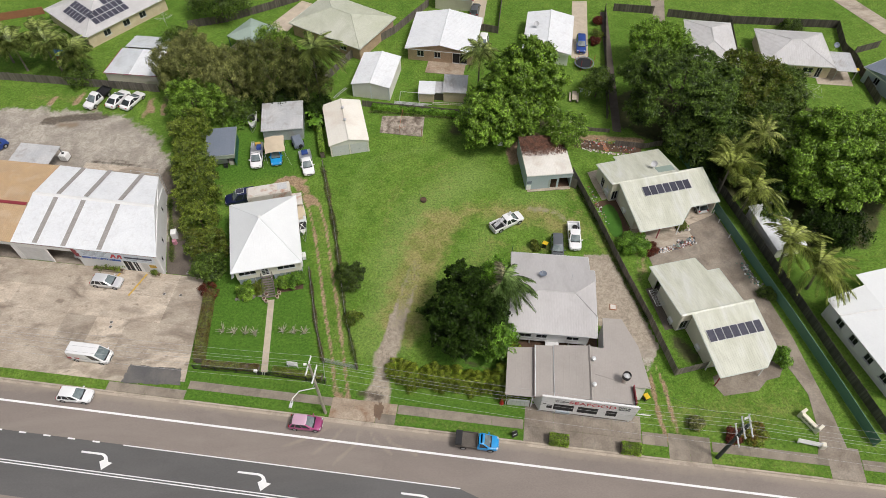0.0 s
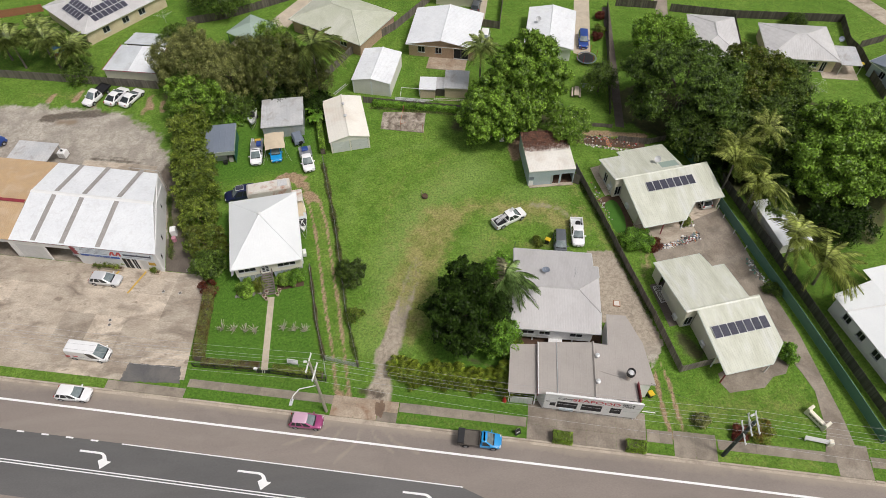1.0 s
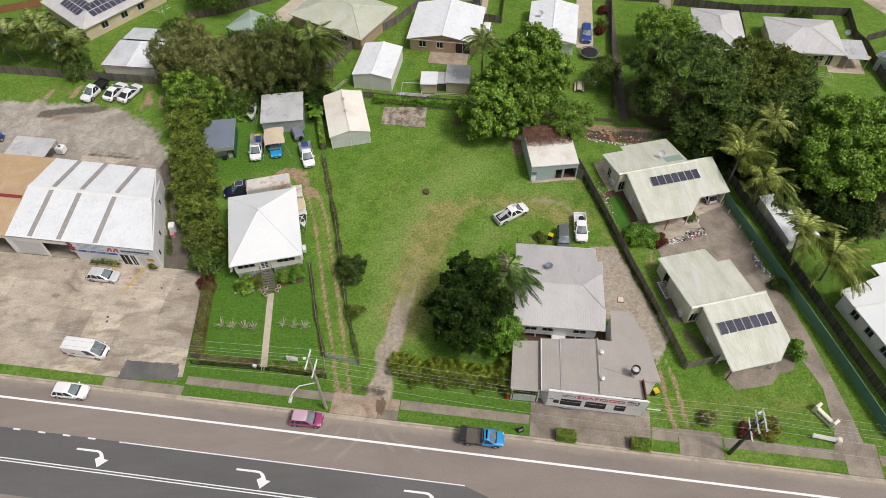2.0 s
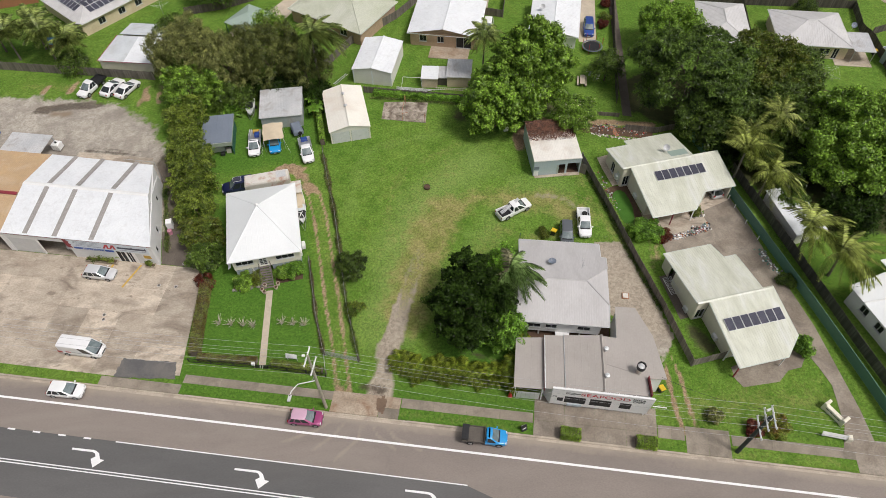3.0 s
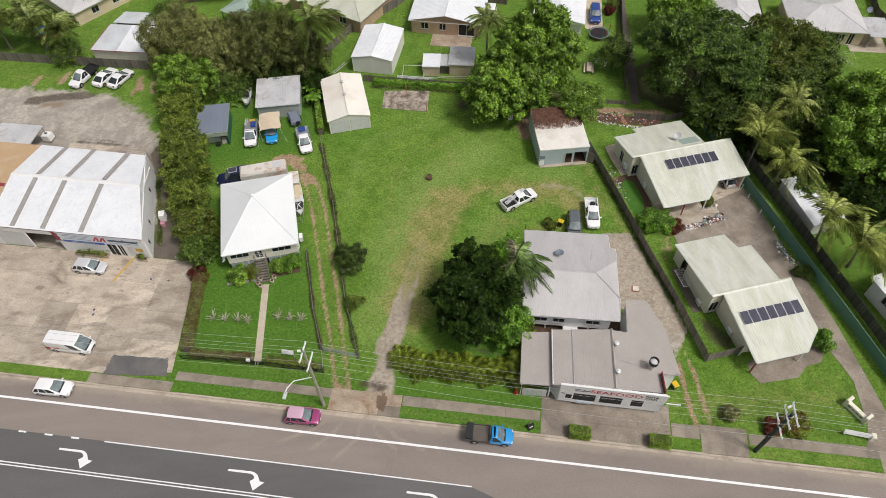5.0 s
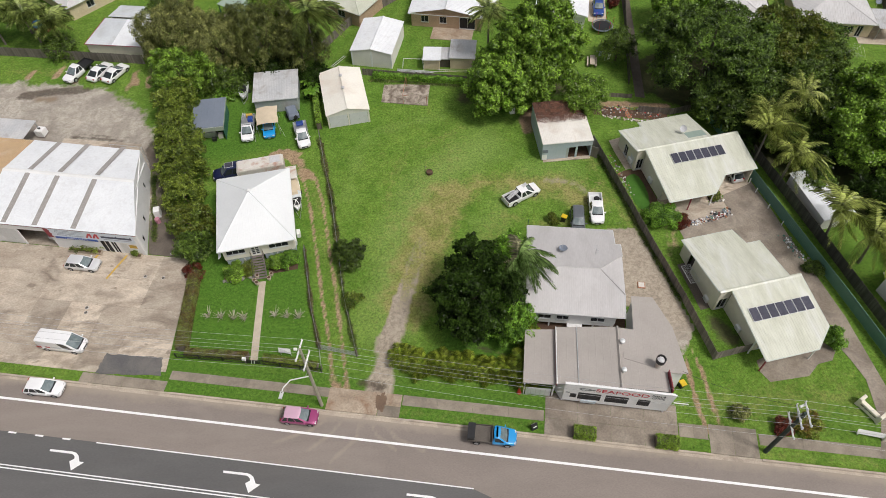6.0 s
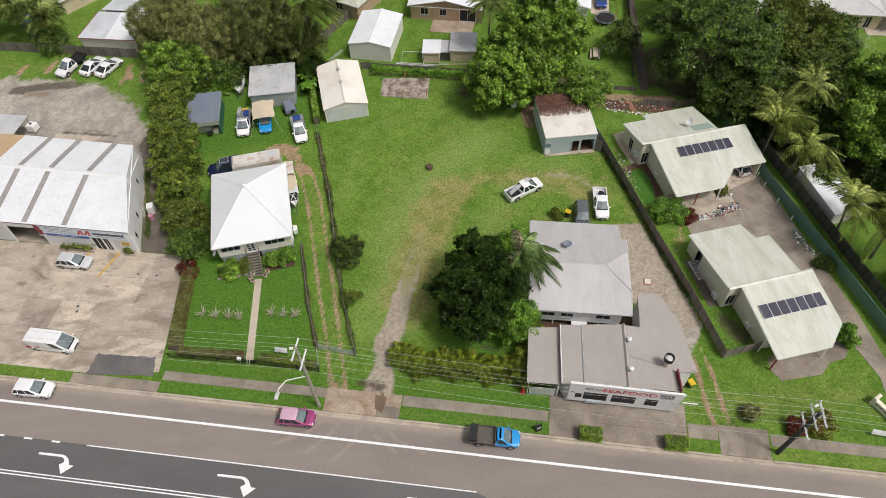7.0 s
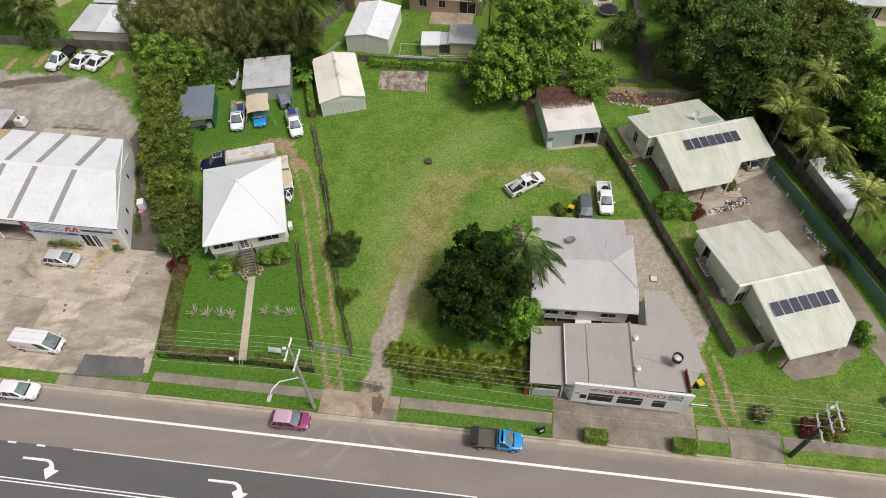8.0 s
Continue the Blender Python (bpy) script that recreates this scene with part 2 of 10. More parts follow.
LITTER = surf("leaf_litter", (0.20, 0.095, 0.06), (0.10, 0.055, 0.04), 0.95, 0.0, 1.5, 11, 0.5, 0.3, island=0.5)


def leafmat(name, a, b, rough=0.36, island=0.6, spec=0.36):
    m = surf(name, tuple(k * 0.55 for k in a), tuple(k * 1.3 for k in b), rough, 0.0, 0.75, 3, 0.2, 0.0, island=island, rand=0.08, spec=spec)
    t = m.node_tree
    p = t.nodes["Principled BSDF"]
    glow = t.nodes.new("ShaderNodeBsdfTranslucent")
    both = t.nodes.new("ShaderNodeMixShader")
    both.inputs[0].default_value = 0.3
    t.links.new(p.inputs["Base Color"].links[0].from_socket, glow.inputs["Color"])
    t.links.new(p.outputs[0], both.inputs[1])
    t.links.new(glow.outputs[0], both.inputs[2])
    t.links.new(both.outputs[0], t.nodes["Material Output"].inputs["Surface"])
    return m


LEAF_MANGO = leafmat("mango_leaf", (0.128, 0.262, 0.025), (0.245, 0.39, 0.05))
LEAF_DARK = leafmat("dark_leaf", (0.05, 0.10, 0.014), (0.13, 0.20, 0.032))
LEAF_RAIN = leafmat("rain_tree_leaf", (0.042, 0.09, 0.014), (0.14, 0.225, 0.036))
LEAF_DEEP = leafmat("deep_green_leaf", (0.015, 0.034, 0.005), (0.036, 0.07, 0.010), spec=0.15)
LEAF_BRIGHT = leafmat("bright_leaf", (0.12, 0.28, 0.024), (0.20, 0.37, 0.042))
LEAF_OLIVE = leafmat("olive_leaf", (0.18, 0.215, 0.055), (0.33, 0.345, 0.115))
LEAF_OLIVE2 = leafmat("deep_olive_leaf", (0.10, 0.135, 0.03), (0.20, 0.225, 0.06))
LEAF_YELLOW = leafmat("yellow_green_leaf", (0.23, 0.25, 0.03), (0.11, 0.165, 0.026))
LEAF_PALM = leafmat("palm_leaf", (0.215, 0.28, 0.045), (0.34, 0.385, 0.10), 0.45)
LEAF_PALMDARK = leafmat("dark_palm_leaf", (0.12, 0.20, 0.035), (0.26, 0.31, 0.09), 0.45)
LEAF_PALM2 = leafmat("grey_green_palm_leaf", (0.13, 0.26, 0.04), (0.23, 0.33, 0.11), 0.4)
LEAF_HUSK = leafmat("browning_palm_leaf", (0.25, 0.25, 0.13), (0.36, 0.34, 0.21), 0.5)
LEAF_ROW = leafmat("row_leaf", (0.10, 0.168, 0.021), (0.205, 0.262, 0.038))
LEAF_RED = leafmat("red_leaf", (0.22, 0.03, 0.02), (0.12, 0.045, 0.02))
LEAF_RUST = leafmat("russet_leaf", (0.27, 0.17, 0.06), (0.17, 0.21, 0.05))
PETAL = leafmat("cream_petal", (0.75, 0.72, 0.55), (0.7, 0.68, 0.5))


def paint(name, c, metal=0.0):
    return surf(name, c, tuple(k * 0.95 for k in c), 0.28, metal, 1.0, 9, 0.03, 0.0, coat=0.6)


P_WHITE = paint("white_car_paint", (0.86, 0.86, 0.86))
P_PINK = paint("magenta_car_paint", (0.36, 0.06, 0.19), 0.25)
P_BLUE = paint("sky_blue_car_paint", (0.015, 0.30, 0.68))
P_SILVER = paint("silver_car_paint", (0.72, 0.73, 0.74), 0.25)
P_GREY = paint("charcoal_car_paint", (0.13, 0.145, 0.155), 0.35)
P_NAVY = paint("navy_car_paint", (0.012, 0.018, 0.07), 0.2)
P_ROYAL = paint("royal_blue_car_paint", (0.03, 0.08, 0.34), 0.3)


# ---- building blocks ----
class Geo:
    """Vertices and faces of one mesh."""

    def __init__(self):
        self.v, self.f = [], []

    def add(self, verts, faces):
        k = len(self.v)
        self.v += [tuple(p) for p in verts]
        self.f += [tuple(i + k for i in q) for q in faces]
        return self

    def box(self, x0, y0, z0, x1, y1, z1):
        return self.add([(x, y, z) for z in (z0, z1) for y in (y0, y1) for x in (x0, x1)],
                        [(0, 2, 3, 1), (4, 5, 7, 6), (0, 1, 5, 4), (2, 6, 7, 3), (0, 4, 6, 2), (1, 3, 7, 5)])

    def chamfer(self, x0, y0, z0, x1, y1, z1, c=0.03):
        """A box with its upper edges cut off."""
        lo = [(x0, y0), (x1, y0), (x1, y1), (x0, y1)]
        hi = [(x0 + c, y0 + c), (x1 - c, y0 + c), (x1 - c, y1 - c), (x0 + c, y1 - c)]
        v = [(*p, z0) for p in lo] + [(*p, z1 - c) for p in lo] + [(*p, z1) for p in hi]
        f = [(3, 2, 1, 0), (8, 9, 10, 11)]
        for r in (0, 4):
            f += [(r + i, r + (i + 1) % 4, r + 4 + (i + 1) % 4, r + 4 + i) for i in range(4)]
        return self.add(v, f)

    def prism(self, poly, z0, z1):
        """A polygon (anticlockwise) raised from z0 to z1."""
        n = len(poly)
        v = [(p[0], p[1], z0) for p in poly] + [(p[0], p[1], z1) for p in poly]
        return self.add(v, [tuple(range(n - 1, -1, -1)), tuple(range(n, 2 * n))] + [(i, (i + 1) % n, n + (i + 1) % n, n + i) for i in range(n)])

    def slab(self, pts, thick):
        """A flat polygon in space, thickened against its normal."""
        p = [Vector(q) for q in pts]
        nrm = Vector((0, 0, 0))
        for i in range(len(p)):
            nrm += p[i].cross(p[(i + 1) % len(p)])
        nrm.normalize()
        n = len(p)
        return self.add([q - nrm * thick for q in p] + p, [tuple(range(n - 1, -1, -1)), tuple(range(n, 2 * n))] + [(i, (i + 1) % n, n + (i + 1) % n, n + i) for i in range(n)])

    def tube(self, path, radii, n=8, cap=True):
        """A round tube along a path of points."""
        path = [Vector(p) for p in path]
        if isinstance(radii, (int, float)):
            radii = [radii] * len(path)
        v, f = [], []
        for i, p in enumerate(path):
            d = (path[min(i + 1, len(path) - 1)] - path[max(i - 1, 0)]).normalized()
            a = d.cross(Vector((0, 0, 1)) if abs(d.z) < 0.9 else Vector((1, 0, 0))).normalized()
            b = d.cross(a)
            v += [p + (a * math.cos(2 * math.pi * k / n) + b * math.sin(2 * math.pi * k / n)) * radii[i] for k in range(n)]
        for i in range(len(path) - 1):
            f += [(i * n + k, i * n + (k + 1) % n, (i + 1) * n + (k + 1) % n, (i + 1) * n + k) for k in range(n)]
        if cap:
            f += [tuple(range(n)), tuple(range(len(v) - 1, len(v) - n - 1, -1))]
        return self.add(v, f)

    def loft(self, rings):
        """Rings of the same number of points, skinned and capped."""
        n = len(rings[0])
        v = [p for r in rings for p in r]
        f = [(i * n + k, i * n + (k + 1) % n, (i + 1) * n + (k + 1) % n, (i + 1) * n + k) for i in range(len(rings) - 1) for k in range(n)]
        f += [tuple(range(n - 1, -1, -1)), tuple(range(len(v) - n, len(v)))]
        return self.add(v, f)

    def mesh(self, name, smooth=False):
        me = bpy.data.meshes.new(name)
        me.from_pydata(self.v, [], self.f)
        b = bmesh.new()
        b.from_mesh(me)
        bmesh.ops.recalc_face_normals(b, faces=b.faces)
        b.to_mesh(me)
        b.free()
        if smooth:
            me.shade_smooth()
            me.set_sharp_from_angle(angle=radians(40))
        return me


def part(name, geo, material, parent=None, label="", m=None, smooth=False, kind=""):
    """One mesh object under a thing or a part."""
    me = geo.mesh(name, smooth) if isinstance(geo, Geo) else geo
    if material and not me.materials:
        me.materials.append(material)
    ob = new(name, me)
    ob.parent = parent
    if m is not None:
        ob.matrix_basis = m
    return tagged(ob, label, kind=kind)


def thing(name, label, category, m=None, group="", kind=""):
    """An Empty at a thing's base, which carries its parts."""
    ob = new(name)
    ob.empty_display_size = 0.3
    ob.matrix_basis = m if m is not None else Matrix.Identity(4)
    return tagged(ob, label, category, group, kind)


def solo(name, geo, material, label, category, m=None, group="", kind="", smooth=False):
    """A thing that is one mesh."""
    ob = part(name, geo, material, None, label, m, smooth, kind)
    return tagged(ob, category=category, group=group)


def at(x, y, deg=0.0, z=0.0):
    return pose(x, y, z, 0, 0, deg)


def ribbed(pts, thick=0.05, gap=0.3, rise=0.03, width=0.09):
    """A roof or wall sheet over a flat polygon whose first edge is the eave; ribs folded into the sheet run up from it."""
    rise *= 0.62
    p = [Vector(q) for q in pts]
    u = (p[1] - p[0]).normalized()
    nrm = Vector((0, 0, 0))
    for i in range(len(p)):
        nrm += p[i].cross(p[(i + 1) % len(p)])
    nrm.normalize()
    w = nrm.cross(u)
    flat = [((q - p[0]).dot(u), (q - p[0]).dot(w)) for q in p]
    lo, hi = min(a for a, _ in flat), max(a for a, _ in flat)

    def span(c):
        cuts = []
        for i in range(len(flat)):
            (a0, b0), (a1, b1) = flat[i], flat[(i + 1) % len(flat)]
            if (a0 <= c) != (a1 <= c):
                cuts.append(b0 + (b1 - b0) * (c - a0) / (a1 - a0))
        return (min(cuts), max(cuts)) if cuts else None

    cols = [(lo + 0.002, 0.0), (hi - 0.002, 0.0)]
    for a, _ in flat:
        cols += [(a - 0.003, 0.0), (a + 0.003, 0.0)]
    c = lo + gap * 0.5
    while c < hi - width:
        cols += [(c - width / 2, 0.0), (c - width / 5, rise), (c + width / 5, rise), (c + width / 2, 0.0)]
        c += gap
    cols = sorted((a, h) for a, h in cols if lo < a < hi)
    g = Geo()
    top, bottom = [], []
    for a, h in cols:
        q = span(a)
        if not q:
            continue
        base = [p[0] + u * a + w * b for b in q]
        top.append([k + nrm * h for k in base])
        bottom.append([k - nrm * thick for k in base])
    n = len(top)
    v = [k for r in top for k in r] + [k for r in bottom for k in r]
    f = []
    for i in range(n - 1):
        f += [(2 * i, 2 * i + 2, 2 * i + 3, 2 * i + 1), (2 * n + 2 * i, 2 * n + 2 * i + 1, 2 * n + 2 * i + 3, 2 * n + 2 * i + 2),
              (2 * i, 2 * n + 2 * i, 2 * n + 2 * i + 2, 2 * i + 2), (2 * i + 1, 2 * i + 3, 2 * n + 2 * i + 3, 2 * n + 2 * i + 1)]
    k = 2 * n - 2
    f += [(0, 1, 2 * n + 1, 2 * n), (k, 2 * n + k, 2 * n + k + 1, k + 1)]
    return g.add(v, f)


def wall_geo(p0, p1, z0, z1, thick=0.15, holes=(), boards=0.0):
    """A straight wall from p0 to p1 with openings (s0, s1, za, zb) that go right through it. boards: lapped boards of that height on its right side."""
    d = Vector((p1[0] - p0[0], p1[1] - p0[1]))
    length = d.length
    d.normalize()
    nrm = Vector((d.y, -d.x))
    g = Geo()
    xs = sorted({0.0, length, *[h[0] for h in holes], *[h[1] for h in holes]})
    for a, b in zip(xs, xs[1:]):
        zs = [z0]
        for h in sorted(holes, key=lambda q: q[2]):
            if h[0] <= a + 1e-6 and h[1] >= b - 1e-6:
                zs += [h[2], h[3]]
        zs.append(z1)
        levels = sorted({z0, z1, *[h[2] for h in holes], *[h[3] for h in holes]})
        for c, e in zip(zs[::2], zs[1::2]):
            if e - c < 0.01:
                continue
            cuts = [c] + [k for k in levels if c + 1e-6 < k < e - 1e-6] + [e]
            rows = [(k0, k1, 0.0, 0.0) for k0, k1 in zip(cuts, cuts[1:])]
            if boards:
                rows, q = [], c
                while q < e - 0.02:
                    rows.append((q, min(q + boards, e), 0.025, 0.004))
                    q += boards
            for zc, ze, o0, o1 in rows:
                corner = lambda s, o: (p0[0] + d.x * s + nrm.x * o, p0[1] + d.y * s + nrm.y * o)
                v = [(*corner(a, -thick / 2), zc), (*corner(b, -thick / 2), zc), (*corner(b, thick / 2 + o0), zc), (*corner(a, thick / 2 + o0), zc),
                     (*corner(a, -thick / 2), ze), (*corner(b, -thick / 2), ze), (*corner(b, thick / 2 + o1), ze), (*corner(a, thick / 2 + o1), ze)]
                g.add(v, [(0, 1, 2, 3), (7, 6, 5, 4), (0, 4, 5, 1), (1, 5, 6, 2), (2, 6, 7, 3), (3, 7, 4, 0)])
    # weld the blocks into one solid and drop the faces between them
    seen, order, faces = {}, [], {}
    for p in g.v:
        key = tuple(round(k, 4) for k in p)
        if key not in seen:
            seen[key] = len(order)
            order.append(p)
    for q in g.f:
        ids = tuple(seen[tuple(round(k, 4) for k in g.v[i])] for i in q)
        faces.setdefault(frozenset(ids), []).append(ids)
    g.v, g.f = order, [k[0] for k in faces.values() if len(k) == 1]
    return g


def window(parent, p0, p1, hole, frame_mat=None, panes=2, sill=True, name="window"):
    """A framed window with its panes, set into an opening of wall_geo(p0, p1)."""
    d = Vector((p1[0] - p0[0], p1[1] - p0[1])).normalized()
    m = Matrix.Translation((p0[0] + d.x * hole[0], p0[1] + d.y * hole[0], hole[2])) @ Matrix.Rotation(math.atan2(d.y, d.x), 4, "Z")
    w, h = hole[1] - hole[0], hole[3] - hole[2]
    g = Geo()
    t = 0.05
    g.box(0, -0.06, 0, t, 0.05, h).box(w - t, -0.06, 0, w, 0.05, h).box(t, -0.06, 0, w - t, 0.05, t).box(t, -0.06, h - t, w - t, 0.05, h)
    for i in range(1, panes):
        x = t + (w - 2 * t) * i / panes
        g.box(x - 0.025, -0.05, t, x + 0.025, 0.04, h - t)
    win = part(name, g, frame_mat or WHITE, parent, m=m)
    for i in range(panes):
        a, b = t + (w - 2 * t) * i / panes, t + (w - 2 * t) * (i + 1) / panes
        part("pane", Geo().box(a + 0.02, -0.01, t, b - 0.02, 0.005, h - t), GLASS, win)
    if sill:
        part("sill", Geo().box(-0.06, -0.16, -0.06, w + 0.06, -0.06, 0), frame_mat or WHITE, win)
    return win


def words(text, size, material, parent, m, name="lettering", depth=0.012):
    """Letters in the built-in font, as a mesh, lying in the plane of m."""
    cu = bpy.data.curves.new(name, "FONT")
    cu.body, cu.size, cu.extrude, cu.align_x, cu.align_y = text, size, depth, "CENTER", "CENTER"
    tmp = new(name, cu)
    bpy.context.view_layer.update()
    me = bpy.data.meshes.new_from_object(tmp.evaluated_get(bpy.context.evaluated_depsgraph_get()))
    bpy.data.objects.remove(tmp)
    me.materials.clear()
    return part(name, me, material, parent, m=m)


# ---- ground, road, pavement ----
ROAD = -8.4                                    # degrees, the way of the road
K0 = Vector((0.615, 31.106))
RS = Vector((math.cos(radians(ROAD)), math.sin(radians(ROAD))))
RN = Vector((-RS.y, RS.x))


def rd(s, r):
    """A place s metres along the kerb and r metres behind it."""
    p = K0 + RS * s + RN * r
    return (p.x, p.y)


def to_rd(x, y):
    d = Vector((x, y)) - K0
    return (d.dot(RS), d.dot(RN))


def seg_dist(P, line):
    """Distance of points to a polyline."""
    best = np.full(len(P), 1e9)
    for a, b in zip(line, line[1:]):
        a, b = np.array(a), np.array(b)
        t = np.clip(((P - a) @ (b - a)) / ((b - a) @ (b - a)), 0, 1)
        best = np.minimum(best, np.linalg.norm(P - a - t[:, None] * (b - a), axis=1))
    return best


def inside(P, poly):
    res = np.zeros(len(P), bool)
    for (x0, y0), (x1, y1) in zip(poly, poly[1:] + poly[:1]):
        hit = ((y0 > P[:, 1]) != (y1 > P[:, 1])) & (P[:, 0] < (x1 - x0) * (P[:, 1] - y0) / (y1 - y0 + 1e-12) + x0)
        res ^= hit
    return res


YARD = [(-86, 91), (-63.3, 91.0), (-53.6, 89.2), (-46.0, 84.2), (-41.9, 76.8), (-39.2, 70.5), (-37.6, 63.7), (-36.6, 55), (-43, 66), (-44, 72), (-58, 73), (-86, 77)]


def ground():
    ss = np.concatenate(([-3000, -1200, -500, -250, -160], np.arange(-104, 104.1, 0.37), [160, 250, 500, 1200, 3000]))
    rs = np.concatenate(([-3000, -1000, -300, -100, -26.4, -26.0, -0.4, 0.095, 0.13], np.arange(0.5, 110.1, 0.37), [150, 220, 400, 1000, 3000]))
    S, R = np.meshgrid(ss, rs)
    P = np.stack((K0.x + RS.x * S + RN.x * R, K0.y + RS.y * S + RN.y * R), -1).reshape(-1, 2)
    Z = np.where((R > -26.2) & (R < 0.11), -0.35, 0.0).reshape(-1)
    r = R.reshape(-1)
    near = (np.abs(S.reshape(-1)) <= 104) & (r > 1) & (r < 110)
    wob = np.array([noise.noise((x * 0.35, y * 0.35, 0)) * 0.5 + noise.noise((x * 1.3, y * 1.3, 7)) * 0.35 if k else 0 for (x, y), k in zip(P, near)])
    Z += np.where(near, wob * 0.03 - 0.015, 0)
    nx, ny = len(ss), len(rs)
    idx = np.arange(nx * ny).reshape(ny, nx)
    quads = np.stack((idx[:-1, :-1], idx[:-1, 1:], idx[1:, 1:], idx[1:, :-1]), -1).reshape(-1, 4)
    me = bpy.data.meshes.new("ground")
    me.from_pydata(np.column_stack((P, Z)).tolist(), [], quads.tolist())
    soft = lambda d, w, e=0.5, k=0.9: np.clip((w + wob * k - d) / e, 0, 1)
    dirt = np.zeros(len(P))
    for line in ([(-21.9, 71.7), (-19.0, 66.8), (-17.6, 61.6), (-15.9, 53.4), (-14.7, 47.2), (-13.4, 41.5), (-12.4, 35.6)],
                 [(-21.4, 72.5), (-17.7, 68.0), (-16.1, 63.0), (-14.6, 55.3), (-13.3, 49.0), (-12.0, 42.0), (-10.9, 35.6)]):
        dirt = np.maximum(dirt, soft(seg_dist(P, line), 0.42, 0.4, 0.3) * 0.85)
    dirt = np.maximum(dirt, soft(seg_dist(P, [(-24.6, 71.9), (-22.2, 72.6), (-20.2, 70.6), (-18.6, 68)]), 1.25, 0.8, 1.6))
    dirt = np.maximum(dirt, soft(seg_dist(P, [(-12.6, 37), (-11.5, 34), (-8, 33.5)]), 1.0, 1.2) * 0.9)
    dirt = np.maximum(dirt, soft(seg_dist(P, [(12.5, 76), (13, 80), (17, 82)]), 1.3, 1.0) * 0.9)
    dirt = np.maximum(dirt, soft(seg_dist(P, [(-55, 90.5), (-53, 94)]), 0.6, 0.8) * 0.6)
    dirt = np.maximum(dirt, soft(seg_dist(P, [(-49.5, 88), (-49, 93)]), 0.8, 0.8) * 0.6)
    dirt = np.maximum(dirt, soft(seg_dist(P, [(20, 66), (21.5, 65)]), 0.5, 0.8) * 0.9)
    dirt = np.maximum(dirt, soft(seg_dist(P, [(20, 82.2), (34, 80.5)]), 1.0, 0.8) * 0.8)
    dirt = np.maximum(dirt, soft(seg_dist(P, [(6, 39.5), (10, 38.5)]), 1.0, 1.5) * 0.7)
    dirt = np.maximum(dirt, soft(seg_dist(P, [(28.6, 57), (28.2, 52)]), 1.1, 1.5) * 0.55)
    dirt = np.maximum(dirt, soft(seg_dist(P, [(29.6, 56.5), (29.0, 54.0)]), 1.0, 1.2) * 0.7)
    for line, w in (([(-49.4, 92.3), (-48.6, 89.6)], 0.9), ([(-46.8, 91.2), (-46.2, 88.9)], 0.8), ([(-61.6, 94.6), (-62.3, 91.9)], 0.9), ([(-66.2, 93.8), (-66.6, 92.0)], 0.8), ([(-58, 94.5), (-58.8, 90.5)], 0.9), ([(-54.8, 94.5), (-55.6, 90)], 0.7)):
        dirt = np.maximum(dirt, soft(seg_dist(P, line), w, 0.7, 1.0) * 0.75)
    gravel = np.zeros(len(P))
    road_in = [(-7.5, 34.5), (-7.35, 36), (-6.6, 40.8), (-5.3, 45.8), (-4.2, 50.2), (-2.8, 55.5)]
    worn = np.clip((54.0 - P[:, 1]) / 12.0, 0.3, 0.85)
    gravel = np.maximum(gravel, soft(seg_dist(P, road_in), 1.75, 0.9, 1.2) * worn)
    for off in (-0.85, 0.85):
        gravel = np.maximum(gravel, soft(seg_dist(P, [(x + off, y) for x, y in road_in]), 0.45, 0.4, 0.5) * np.clip((56.0 - P[:, 1]) / 9.0, 0.35, 1.0))
    gravel = np.maximum(gravel, soft(seg_dist(P, [(-4.9, 50.5), (-4.0, 53.2), (-2.6, 55.4)]), 0.8, 1.8, 1.6) * 0.72)
    gravel = np.maximum(gravel, soft(seg_dist(P, [(14.5, 66.2), (17.5, 65.2), (20.6, 62.8)]), 1.5, 2.2, 1.6) * 0.8)
    gravel = np.maximum(gravel, soft(seg_dist(P, [(20.6, 62.8), (22.4, 59), (23.4, 55)]), 0.9, 1.6, 1.6) * 0.6)
    gravel = np.maximum(gravel, soft(seg_dist(P, [(23.4, 56), (24.4, 50.5), (25.4, 46.4), (26.9, 42.3)]), 1.5, 1.0) * 0.9)
    for line in ([(26.9, 42.3), (28.0, 36.7), (28.1, 32.3), (28.4, 29.6)], [(26.6, 42.0), (26.5, 36.3), (26.5, 31.8), (26.9, 29.6)]):
        dirt = np.maximum(dirt, soft(seg_dist(P, line), 0.42, 0.4, 0.4) * 0.95)
    SHOPDRIVE = [(20.9, 57.0), (24.9, 57.0), (26.6, 50.0), (27.8, 45.7), (28.6, 42.0), (26.4, 38.0), (25.2, 43.5), (24.6, 44.6), (21.4, 45.0), (21.2, 52.0)]
    gravel = np.maximum(gravel, np.where(inside(P, SHOPDRIVE), np.clip(0.75 + seg_dist(P, SHOPDRIVE + SHOPDRIVE[:1]) / 1.2 + wob, 0, 1) * 0.9, 0))
    edge = seg_dist(P, YARD + YARD[:1])
    gravel = np.maximum(gravel, np.where(inside(P, YARD), np.clip(0.35 + edge / 2.5 + wob, 0, 1), np.clip(0.35 - edge / 2 + wob, 0, 1)))
    dry = np.zeros(len(P))
